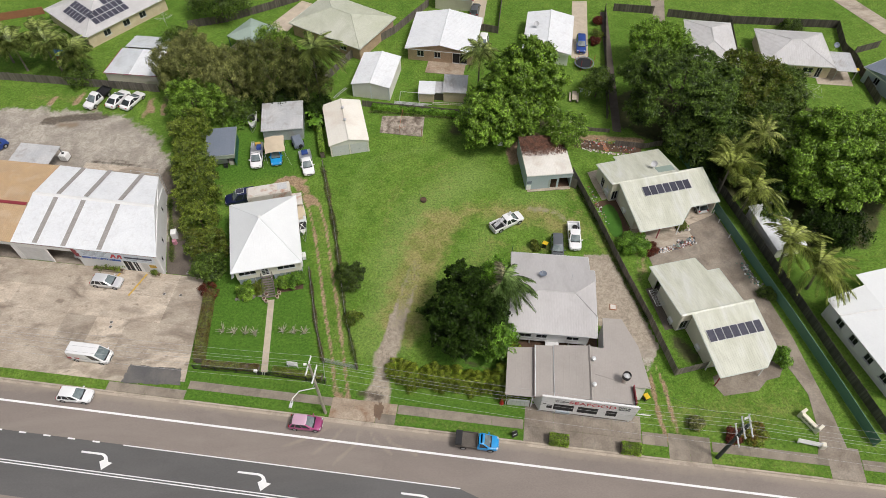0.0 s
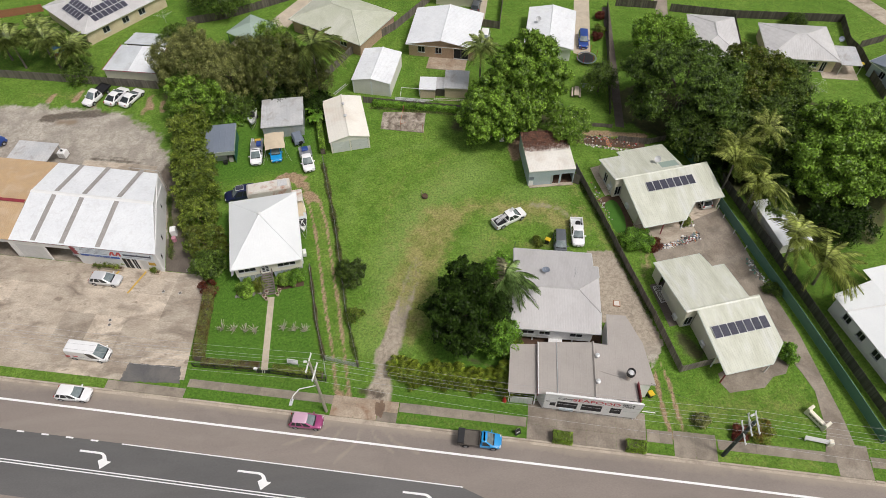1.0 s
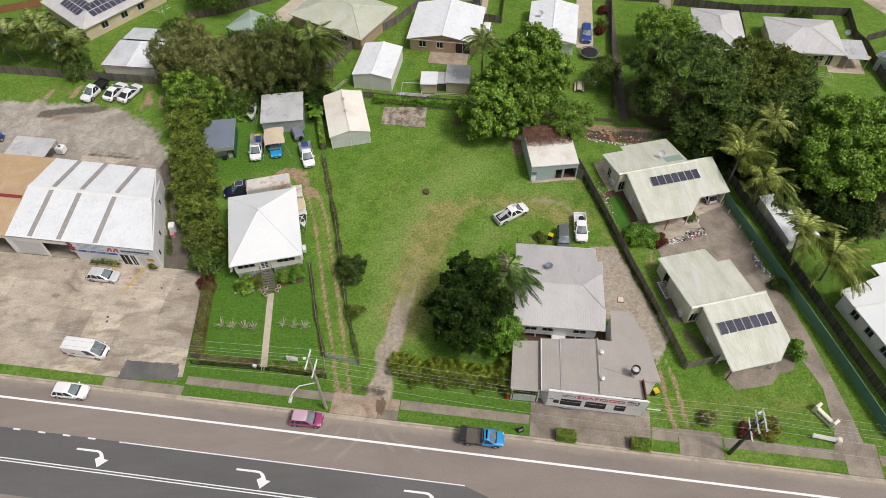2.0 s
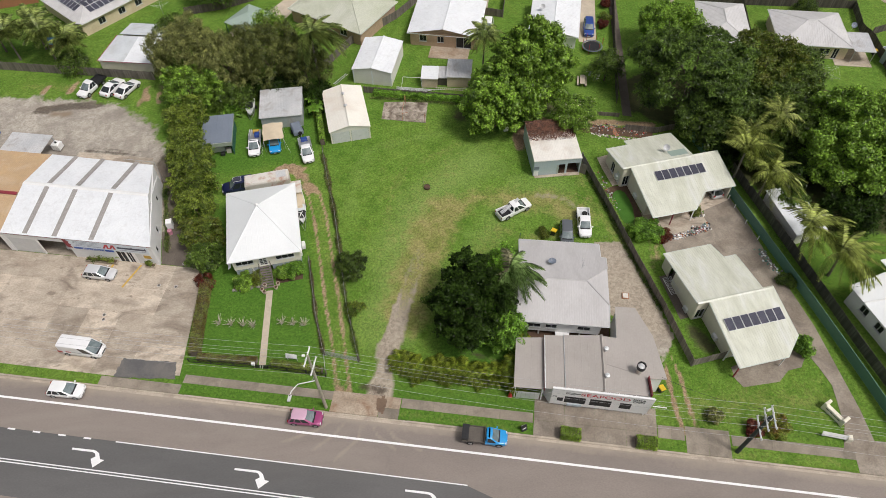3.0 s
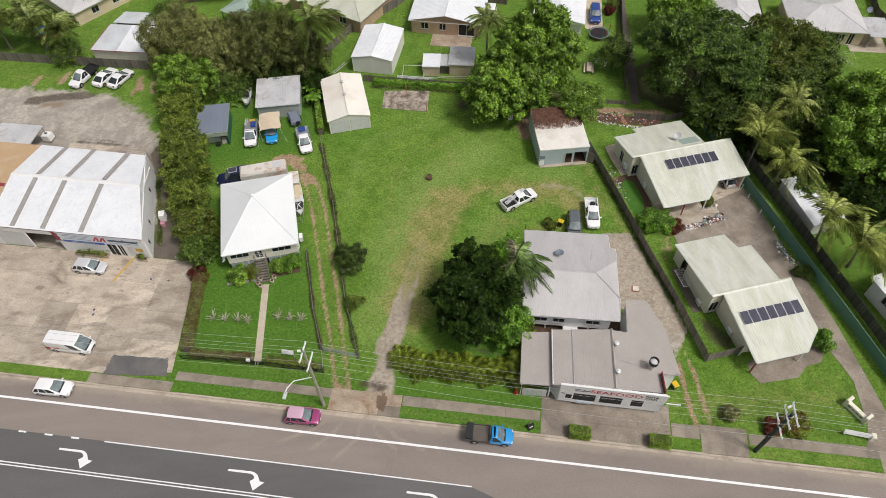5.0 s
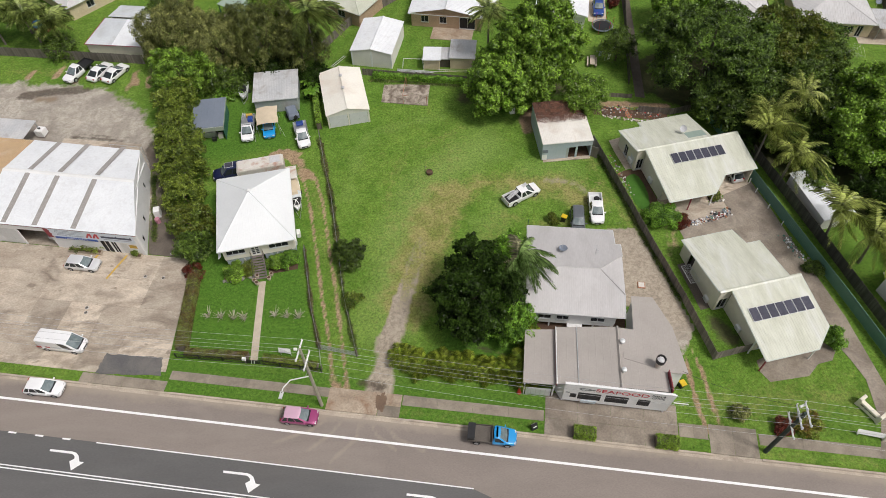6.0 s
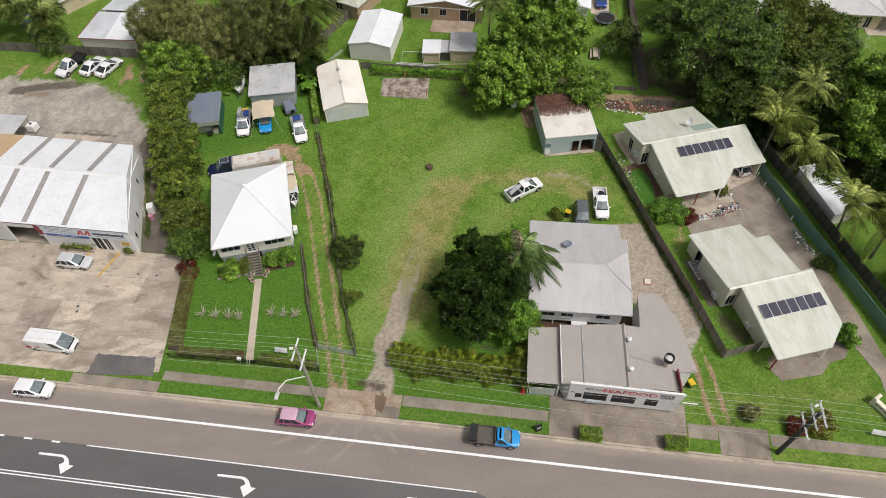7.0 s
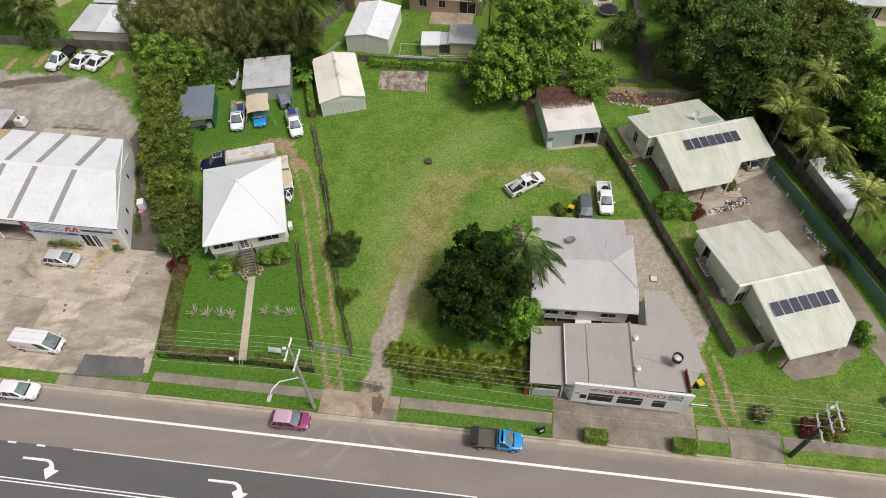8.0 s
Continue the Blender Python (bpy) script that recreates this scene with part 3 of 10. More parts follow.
    for line, w, e, k in (([(-4.6, 46), (-2.8, 54), (-1.0, 60), (1.0, 63.5)], 3.0, 3.0, 1.25), ([(0, 60), (4.5, 65.6), (11.5, 66.2)], 1.6, 3.0, 0.95), ([(11, 65), (15.4, 65.2), (20, 62)], 2.4, 3.0, 1.0),
                          ([(-6.2, 58), (-7.5, 64), (-5, 72), (3, 77)], 0.5, 2.5, 0.6), ([(8, 60), (12, 58), (20, 59)], 0.8, 2.0, 0.7),
                          ([(-4, 62), (-9, 69), (-8, 76)], 0.6, 4.0, 0.35), ([(20.5, 70), (24, 58), (26.5, 46)], 0.8, 2.0, 0.55), ([(-60, 93), (-70, 94)], 1.0, 2.0, 0.5),
                          ([(-18.5, 70), (-16.5, 62), (-13.5, 50), (-12, 41)], 0.9, 1.2, 0.35), ([(-8.6, 57), (-6, 45)], 0.4, 4, 0.3), ([(-7, 46), (-6, 56), (-3, 66), (2, 72)], 3.5, 5.0, 0.3), ([(6, 56), (8, 60)], 2.0, 3.0, 0.4), ([(28, 32), (36, 33), (43, 33)], 2.5, 4.0, 0.42), ([(-80, 38.5), (-42, 35.6)], 0.8, 2.0, 0.5), ([(-5, 32.6), (9, 30.6)], 0.5, 1.5, 0.4), ([(32, 27), (44, 25.6)], 0.5, 1.5, 0.4)):
        dry = np.maximum(dry, soft(seg_dist(P, line), w + 0.4 * e, e, 2.0) * k)
    # dark damp soil: the track beside the workshop, puddles in the yard; dark soil on the thicket floor; shade painted
    # under front plants
    damp_and_shade = soft(seg_dist(P, [(-41.5, 75), (-40.3, 72.3), (-39.5, 68.9), (-37.6, 62.4), (-35.6, 57.0)]), 1.9, 0.8)
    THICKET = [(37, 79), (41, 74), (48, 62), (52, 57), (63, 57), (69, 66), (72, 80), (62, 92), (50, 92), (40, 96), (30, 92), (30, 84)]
    damp_and_shade = np.maximum(damp_and_shade, np.where(inside(P, THICKET), np.clip(seg_dist(P, THICKET + THICKET[:1]) / 1.5 + wob, 0, 1), 0))
    damp_and_shade = np.maximum(damp_and_shade, soft(seg_dist(P, [(-46, 93), (-36, 92), (-22, 91)]), 2.2, 2.0) * 0.9)
    damp_and_shade = np.maximum(damp_and_shade, soft(seg_dist(P, [(4, 84), (12, 84.5), (20, 86)]), 2.6, 2.0) * 0.9)
    # the lines under the cane palms and front tree paint their shade on the lawn
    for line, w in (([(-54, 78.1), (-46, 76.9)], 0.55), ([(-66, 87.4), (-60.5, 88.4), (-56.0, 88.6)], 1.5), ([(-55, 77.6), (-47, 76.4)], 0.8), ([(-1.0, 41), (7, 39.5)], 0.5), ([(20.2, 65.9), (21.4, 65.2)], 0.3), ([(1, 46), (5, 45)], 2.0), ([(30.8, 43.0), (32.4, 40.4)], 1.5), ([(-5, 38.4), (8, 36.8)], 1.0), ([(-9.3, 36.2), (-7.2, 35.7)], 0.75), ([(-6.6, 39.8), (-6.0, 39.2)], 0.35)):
        damp_and_shade = np.maximum(damp_and_shade, soft(seg_dist(P, line), w, 0.9, 1.2) * 0.7)
    puddle = soft(seg_dist(P, [(-63.0, 86.5), (-60.5, 86.4)]), 0.8, 0.5, 0.9)
    earthy = np.clip((P[:, 0] - 10) / 4, 0, 1) * np.clip((P[:, 1] - 40) / 3, 0, 1) * 0.75
    earthy = np.maximum(earthy, soft(seg_dist(P, road_in), 3.5, 2.0, 0.5) * 0.8)
    # watered front garden and verge; the polygon by the front tree paints its shade
    lush_and_shade = np.zeros(len(P))
    for poly in ([(-30.6, 39.5), (-13.6, 37.5), (-17.5, 56), (-21.5, 67), (-33, 66)], [(-2, 38), (10, 36), (10, 50), (0, 51)], [(-36, 84), (-36, 70), (-18.5, 74), (-20, 88)]):
        lush_and_shade = np.maximum(lush_and_shade, np.where(inside(P, poly), np.clip(0.3 + seg_dist(P, poly + poly[:1]) / 2.5 + wob, 0, 1), 0))
    lush_and_shade = np.maximum(lush_and_shade, np.clip((5.5 - r) / 2.0, 0, 1) * (np.abs(S.reshape(-1) + 8) < 25) * 0.8)
    pale = np.zeros(len(P))
    for line, w in (([(-7, 44), (-6, 56), (-2, 66), (6, 73)], 5.5), ([(6, 58), (12, 68), (18, 68)], 3.5), ([(-13, 64), (-11, 76), (0, 80)], 2.0)):
        pale = np.maximum(pale, soft(seg_dist(P, line), w, 5.0, 2.5))
    for key, val in (("pale", pale), ("lush_and_shade", lush_and_shade), ("earthy", earthy), ("dirt", dirt), ("gravel", gravel), ("dry", dry), ("damp_and_shade", damp_and_shade), ("puddle", puddle)):
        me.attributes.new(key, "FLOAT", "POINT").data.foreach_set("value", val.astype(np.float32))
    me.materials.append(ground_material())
    me.shade_smooth()
    return tagged(new("ground", me), "uneven mown green lawn with worn dirt tracks and gravel", "lawn", kind="structure")


def ground_material():
    m = bpy.data.materials.new("lawn_dirt_gravel")
    m.use_nodes = True
    t = m.node_tree
    n, l = t.nodes, t.links
    p = n["Principled BSDF"]
    p.inputs["Roughness"].default_value, p.inputs["Specular IOR Level"].default_value = 0.95, 0.2
    pos = n.new("ShaderNodeNewGeometry").outputs["Position"]

    def ntex(scale, detail=6.0, distort=0.0, rough=0.6):
        k = n.new("ShaderNodeTexNoise")
        for key, q in (("Scale", scale), ("Detail", detail), ("Distortion", distort), ("Roughness", rough)):
            k.inputs[key].default_value = q
        l.new(pos, k.inputs["Vector"])
        return k.outputs[0]

    def rng(v, a, b, c=0.0, d=1.0):
        k = n.new("ShaderNodeMapRange")
        for i, q in zip((1, 2, 3, 4), (a, b, c, d)):
            k.inputs[i].default_value = q
        l.new(v, k.inputs[0])
        return k.outputs[0]

    def math_(op, a, b):
        k = n.new("ShaderNodeMath")
        k.operation = op
        for s, q in zip(k.inputs, (a, b)):
            if isinstance(q, (int, float)):
                s.default_value = q
            else:
                l.new(q, s)
        return k.outputs[0]

    def mix(f, a, b, kind="MIX"):
        k = n.new("ShaderNodeMix")
        k.data_type, k.blend_type = "RGBA", kind
        for s, q in ((k.inputs[0], f), (k.inputs[6], a), (k.inputs[7], b)):
            if isinstance(q, (int, float)):
                s.default_value = q
            elif isinstance(q, tuple):
                s.default_value = (*q, 1)
            else:
                l.new(q, s)
        return k.outputs[2]

    def attr(name):
        k = n.new("ShaderNodeAttribute")
        k.attribute_name = name
        return k.outputs["Fac"]

    def masked(name, broken=0.7):
        # breaks the soft edge of a mask into tufts
        v = math_("ADD", attr(name), math_("MULTIPLY", math_("SUBTRACT", ntex(2.2, 8.0, 0.5, 0.7), 0.5), broken))
        return rng(v, 0.28, 0.68)

    fine = ntex(3.2, 8.0, 0.0, 0.78)
    mid = ntex(0.55, 6.0, 0.6)
    broad = ntex(0.09, 3.0, 0.5)
    grass = mix(rng(broad, 0.38, 0.62), (0.110, 0.212, 0.028), (0.158, 0.262, 0.042))
    grass = mix(rng(mid, 0.43, 0.66, 0, 0.6), grass, (0.063, 0.132, 0.015))
    grass = mix(rng(ntex(1.1, 6, 1.2, 0.65), 0.46, 0.62, 0, 0.55), grass, (0.075, 0.165, 0.014))
    grass = mix(rng(ntex(1.6, 7, 0.9, 0.75), 0.5, 0.68, 0, 0.4), grass, (0.19, 0.25, 0.04))
    grass = mix(rng(ntex(0.28, 7, 1.5, 0.7), 0.56, 0.7, 0, 0.4), grass, (0.185, 0.225, 0.045))
    grass = mix(rng(math_("ADD", attr("pale"), math_("MULTIPLY", math_("SUBTRACT", ntex(0.8, 7, 0.8, 0.7), 0.5), 1.2)), 0.1, 1.0, 0, 0.8), grass, (0.195, 0.29, 0.07))
    # deep green for watered grass and for shade painted beside the front tree
    grass = mix(rng(attr("lush_and_shade"), 0, 1, 0, 0.75), grass, mix(rng(mid, 0.4, 0.65), (0.056, 0.145, 0.015), (0.078, 0.178, 0.021)))
    v = rng(math_("ADD", math_("MULTIPLY", fine, 0.6), math_("MULTIPLY", ntex(11.0, 4.0, 0.0, 0.8), 0.4)), 0.38, 0.62, 0.42, 1.58)
    gray = n.new("ShaderNodeCombineColor")
    for i in range(3):
        l.new(v, gray.inputs[i])
    straw = mix(rng(mid, 0.4, 0.65), (0.30, 0.265, 0.105), (0.19, 0.215, 0.055))
    col = mix(rng(math_("ADD", attr("dry"), math_("MULTIPLY", math_("SUBTRACT", ntex(1.3, 8, 0.6, 0.7), 0.5), 1.6)), 0.2, 0.95, 0, 0.9), grass, straw)
    soil = mix(rng(mid, 0.4, 0.65), (0.37, 0.265, 0.17), (0.28, 0.195, 0.12))
    col = mix(masked("dirt"), col, soil)
    col = mix(1.0, col, gray.outputs[0], "MULTIPLY")
    stones = mix(rng(ntex(0.4, 5, 0.7), 0.4, 0.62), (0.52, 0.475, 0.405), (0.39, 0.35, 0.295))
    stones = mix(rng(ntex(0.13, 5, 0.5), 0.5, 0.66, 0, 0.7), stones, (0.21, 0.185, 0.16))
    stones = mix(rng(fine, 0.46, 0.60, 0, 0.4), stones, (0.17, 0.15, 0.13))
    stones = mix(rng(ntex(0.9, 7, 1.0, 0.7), 0.47, 0.64, 0, 0.55), stones, (0.25, 0.22, 0.185))
    shade = mix(attr("earthy"), stones, mix(rng(ntex(2.2, 7, 0.5, 0.75), 0.42, 0.6), (0.47, 0.40, 0.31), (0.27, 0.225, 0.17)))
    col = mix(masked("gravel", 1.1), col, shade)
    # one dark tone for damp soil and for shade painted beneath plants
    wet_or_shaded_tone = mix(rng(mid, 0.4, 0.65), (0.085, 0.062, 0.045), (0.055, 0.045, 0.032))
    col = mix(rng(masked("damp_and_shade"), 0, 1, 0, 0.78), col, wet_or_shaded_tone)
    col = mix(attr("puddle"), col, (0.27, 0.215, 0.155))
    l.new(col, p.inputs["Base Color"])
    bp = n.new("ShaderNodeBump")
    bp.inputs["Strength"].default_value, bp.inputs["Distance"].default_value = 0.8, 0.09
    l.new(fine, bp.inputs["Height"])
    l.new(bp.outputs[0], p.inputs["Normal"])
    return m


ground()


def strip(s0, s1, r0, r1):
    return [rd(s0, r0), rd(s1, r0), rd(s1, r1), rd(s0, r1)]


def band(name, s0, s1, r0, r1, z0, z1, material, label, category, kind="structure"):
    return solo(name, Geo().prism(strip(s0, s1, r0, r1), z0, z1), material, label, category, kind=kind)


def road_bed():
    """The carriageway: a fine strip by the kerb carries a mask of washed sand and of dirt carried out of the drive."""
    ss = np.concatenate(([-1500, -300, -120], np.arange(-80, 80.1, 0.4), [120, 300, 1500]))
    rs = np.concatenate(([-26.0, -13.0, -6.0], np.arange(-5.6, -0.5, 0.2), [-0.42]))
    S, R = np.meshgrid(ss, rs)
    S, R = S.reshape(-1), R.reshape(-1)
    P = np.stack((K0.x + RS.x * S + RN.x * R, K0.y + RS.y * S + RN.y * R), -1)
    wob = np.array([noise.noise((x * 0.16, y * 0.9, 4)) for x, y in np.stack((S, R), -1)])
    sand = np.clip(0.95 + (R + 0.42) / (0.9 + 1.1 * np.clip(wob + 0.25, 0, 1)), 0, 1) * (np.abs(S) < 80)
    for line in ([(-11.0, 32.3), (-12.2, 30.6), (-14.5, 28.8)], [(-9.1, 32.2), (-9.6, 30.0), (-12.0, 27.6)], [(-8.2, 32.0), (-7.6, 30.4), (-5.4, 28.6)], [(-6.8, 31.6), (-5.4, 29.9), (-2.5, 28.4)], [(-12.3, 32.6), (-14.5, 31.0), (-18, 29.8)]):
        sand = np.maximum(sand, np.clip((0.42 - seg_dist(P, line)) / 0.35, 0, 1) * 0.62)
    nx, ny = len(ss), len(rs)
    idx = np.arange(nx * ny).reshape(ny, nx)
    quads = np.stack((idx[:-1, :-1], idx[:-1, 1:], idx[1:, 1:], idx[1:, :-1]), -1).reshape(-1, 4)
    me = bpy.data.meshes.new("road")
    me.from_pydata(np.column_stack((P, np.full(len(P), -0.13))).tolist(), [], quads.tolist())
    me.attributes.new("sand", "FLOAT", "POINT").data.foreach_set("value", sand.astype(np.float32))
    n, l = ASPHALT.node_tree.nodes, ASPHALT.node_tree.links
    p = n["Principled BSDF"]
    at_ = n.new("ShaderNodeAttribute")
    at_.attribute_name = "sand"
    tex = n.new("ShaderNodeTexNoise")
    tex.inputs["Scale"].default_value, tex.inputs["Detail"].default_value, tex.inputs["Roughness"].default_value = 1.1, 8.0, 0.7
    l.new(n.new("ShaderNodeNewGeometry").outputs["Position"], tex.inputs["Vector"])
    add = n.new("ShaderNodeMath")
    l.new(at_.outputs["Fac"], add.inputs[0]), l.new(tex.outputs[0], add.inputs[1])
    mr = n.new("ShaderNodeMapRange")
    for k, q in zip((1, 2, 3, 4), (0.72, 1.35, 0.0, 0.75)):
        mr.inputs[k].default_value = q
    l.new(add.outputs[0], mr.inputs[0])
    mx = n.new("ShaderNodeMix")
    mx.data_type = "RGBA"
    l.new(mr.outputs[0], mx.inputs[0])
    l.new(p.inputs["Base Color"].links[0].from_socket, mx.inputs[6])
    mx.inputs[7].default_value = (0.36, 0.305, 0.24, 1)
    l.new(mx.outputs[2], p.inputs["Base Color"])
    me.materials.append(ASPHALT)
    return tagged(new("road", me), "worn brownish asphalt road with white markings", "road", kind="structure")


road_bed()
solo("road_turn_lane", Geo().prism([rd(-300, -13.4), rd(24.8, -13.4), rd(14.0, -10.0), rd(2.4, -6.22), rd(-300, -6.22)], -0.2, -0.124), ASPHALT_DARK, "newer dark asphalt turning lane in the road", "road", kind="structure")

LINES = thing("road_marking", "white painted lane lines and turn arrows on asphalt", "road marking", kind="structure")


def mark(poly, name="line"):
    part(name, Geo().prism(poly, -0.13, -0.112), LINE, LINES)


mark(strip(-300, 300, -2.78, -2.53), "edge_line")
s0 = to_rd(-36.8, 30.18)[0]
mark(strip(s0, s0 + 39.6, -6.33, -6.21), "lane_line")
for i in range(12):
    mark(strip(s0 - 2.9 - 3.05 * i - 0.9, s0 - 2.9 - 3.05 * i, -6.36, -6.18), "dash")
mark(strip(-300, 300, -9.68, -9.56), "centre_line")
mark(strip(-300, 300, -9.98, -9.86), "centre_line")


def turn_arrow(s, r):
    """A right-turn arrow: a shaft that bends towards the camera's side and ends in a head."""
    out = [(-3.2, 0.12), (-3.2, -0.1), (-0.75, -0.1)]
    out += [(-0.75 + 0.55 * math.sin(a), -0.65 + 0.55 * math.cos(a)) for a in (0.5, 1.0, 1.4)]
    out += [(-0.62, -0.85), (0.0, -1.75), (0.95, -0.80), (0.42, -0.75)]
    out += [(-0.75 + 1.1 * math.sin(a), -0.85 + 1.0 * math.cos(a)) for a in (1.25, 0.8, 0.35, 0.0)]
    mark([rd(s + a, r + b) for a, b in out][::-1], "turn_arrow")


for x, y in ((-38.3, 28.9), (-19.7, 26.5), (-1.1, 23.6)):
    s, r = to_rd(x, y)
    turn_arrow(s, -7.62)

# kerb and channel, stone by stone, with low crossings at the driveways
CROSS = [(-50.5 + 9.4, -31.6), (-13.8, -5.9), (26.2, 31.0), (44.2, 47.6)]
kerb = thing("kerb", "pale stained concrete kerb and channel along the road", "kerb", kind="structure")
for i in range(-45, 46):
    a, b = i * 2.4, i * 2.4 + 2.394
    low = any(c0 < (a + b) / 2 < c1 for c0, c1 in CROSS)
    h = -0.06 if low else 0.03
    prof = [(-0.44, -0.4), (-0.44, -0.118), (-0.14, -0.125), (-0.10, h - 0.02), (-0.07, h), (0.10, h), (0.10, -0.4)]
    ring = lambda s: [(*rd(s, r), z) for r, z in prof]
    part("kerb_stone", Geo().loft([ring(a), ring(b)]), KERB, kerb)
part("kerb_far", Geo().prism(strip(-300, 300, -26.3, -25.9), -0.4, 0.03), KERB, kerb)

# footpath of slabs
foot = thing("footpath", "stained grey concrete footpath slabs with open joints", "footpath", kind="structure")


def slabs(parent, s0, s1, r0, r1, step, z=0.02, material=None, name="slab", skew=0.0):
    n = max(1, round((s1 - s0) / step))
    for i in range(n):
        a, b = s0 + (s1 - s0) * i / n + 0.008, s0 + (s1 - s0) * (i + 1) / n - 0.008
        dz = random.uniform(-0.006, 0.006)
        part(name, Geo().prism([rd(a, r0), rd(b, r0), rd(b + skew, r1), rd(a + skew, r1)], -0.1, z + dz), material or FOOT, parent)


slabs(foot, -32.0, -13.9, 1.55, 2.62, 4.5)
slabs(foot, -5.8, 9.3, 1.55, 2.72, 4.2)
slabs(foot, 23.2, 26.1, 1.5, 3.0, 1.45)
slabs(foot, 31.2, 44.2, 1.55, 2.75, 4.3)
slabs(foot, 48.0, 62.0, 1.55, 2.75, 4.3)
drive = thing("driveway_crossing", "cracked concrete driveway crossing, muddy where wheels pass", "driveway", kind="structure")
slabs(drive, -13.9, -8.3, 0.12, 2.72, 2.8, 0.015, CONC_MUD)
slabs(drive, -8.28, -5.9, 0.12, 1.3, 2.4, 0.015, FOOT)
slabs(drive, -8.28, -5.9, 1.32, 2.72, 2.4, 0.013, CONC_MUD)
slabs(drive, 26.2, 31.0, 0.12, 3.2, 2.4, 0.015, FOOT)
slabs(drive, 44.2, 47.9, 0.12, 4.0, 3.4, 0.015, CONC_DARK)
apron = thing("shop_apron", "stained concrete apron in front of the shop", "pavement", kind="structure")
slabs(apron, 9.4, 23.1, 0.12, 1.95, 3.43, 0.015, CONC_DARK)
slabs(apron, 9.4, 23.1, 1.97, 4.9, 3.43, 0.015, CONC_DARK)
cross = thing("yard_crossing", "concrete and patched asphalt crossing to the forecourt", "driveway", kind="structure")
slabs(cross, -42.0, -32.0, 0.12, 1.28, 5.0, 0.015, FOOT)
slabs(cross, -80.0, -38.4, 1.4, 3.1, 5.2, 0.012, CONC)
rim = []
for p, q in zip(((-39.3, 38.3), (-31.8, 37.75), (-32.2, 40.0), (-38.75, 40.75)), ((-31.8, 37.75), (-32.2, 40.0), (-38.75, 40.75), (-39.3, 38.3))):
    for k in range(12):
        rim.append((p[0] + (q[0] - p[0]) * k / 12 + random.uniform(-0.09, 0.09), p[1] + (q[1] - p[1]) * k / 12 + random.uniform(-0.09, 0.09)))
part("asphalt_patch", Geo().prism(rim, -0.1, 0.046), PATCH, cross)

# the forecourt of the workshop: cast bays with joints, square to the building
fc = thing("forecourt", "worn beige concrete forecourt with oil stains and joints", "pavement", kind="structure")
wd = Vector((math.cos(radians(-8.3)), math.sin(radians(-8.3))))
wn = Vector((-wd.y, wd.x))
o = Vector((-37.75, 54.9))
for j in range(4):
    r0, r1 = -15.6 + j * 3.9, -15.6 + (j + 1) * 3.9 - 0.016
    for i in range(14):
        a, b = 6.6 - i * 4.3, 6.6 - (i + 1) * 4.3 + 0.016
        if i == 0:
            b0 = 2.3
            q = [(b0 + 0.02, r0), (6.15 - 0.165 * r0, r0), (6.15 - 0.165 * r1, r1), (b0 + 0.02, r1)]
        else:
            q = [(b, r0), (a, r0), (a, r1), (b, r1)]
        P4 = [o + wd * s + wn * r for s, r in q]
        part("bay", Geo().prism([(p.x, p.y) for p in P4], -0.1, 0.03 + random.uniform(-0.006, 0.006)), CONC, fc)
part("bay", Geo().prism([(-37.62, 55.0), (-31.9, 54.1), (-32.9, 57.4), (-34.6, 61.0), (-38.9, 60.6)], -0.1, 0.026), DAMP, fc, "dark damp concrete beside the workshop")
rear = thing("rear_slab", "pale concrete strip behind the workshop", "pavement", kind="structure")
for k in range(3):
    a, b = Vector((-56.0, 76.0)).lerp(Vector((-44.0, 74.2)), k / 3), Vector((-56.0, 76.0)).lerp(Vector((-44.0, 74.2)), (k + 1) / 3 - 0.004)
    part("bay", Geo().prism([(a.x, a.y), (b.x, b.y), (b.x + 0.2, b.y + 1.3), (a.x + 0.2, a.y + 1.3)], -0.1, 0.05), CONC, rear)
part("bed", Geo().prism([tuple(o + wd * s_ + wn * r_) for s_, r_ in ((-53.5, -15.6), (8.6, -15.6), (6.2, -0.1), (-53.5, -0.1))], -0.1, 0.008), SOIL, fc)
for x, y in ((-43.0, 47.1), (-42.9, 46.4), (-37.1, 51.5), (-34.8, 51.2), (-34.6, 55.0)):
    cover = thing("manhole_cover", "small round dark iron cover in the concrete", "manhole cover", at(x, y, 0, 0.03), "manhole covers")
    part("rim", Geo().tube([(0, 0, -0.02), (0, 0, 0.012)], 0.22, 16), ROOF_OLD, cover)
    part("lid", Geo().tube([(0, 0, 0.0), (0, 0, 0.018)], 0.18, 16), WOOD_DARK, cover)
pud = []
for a in np.linspace(0, 2 * math.pi, 61)[:-1]:
    k = 1 + 0.35 * noise.noise((math.cos(a) * 1.6, math.sin(a) * 1.6, 3)) + 0.3 * noise.noise((math.cos(a) * 5, math.sin(a) * 5, 9))
    pud.append((math.cos(a) * 0.62 * k, math.sin(a) * 0.95 * k))
solo("puddle", Geo().prism(pud, -0.02, 0.028), MUD_WET, "wet brown mud puddle on the concrete crossing", "puddle", at(-7.15, 34.0, -8))


# ---- buildings ----
def roof_part(parent, pts, material, label="", gap=0.3, rise=0.03, thick=0.06, name="roof"):
    return part(name, ribbed(pts, thick, gap, rise), material, parent, label)


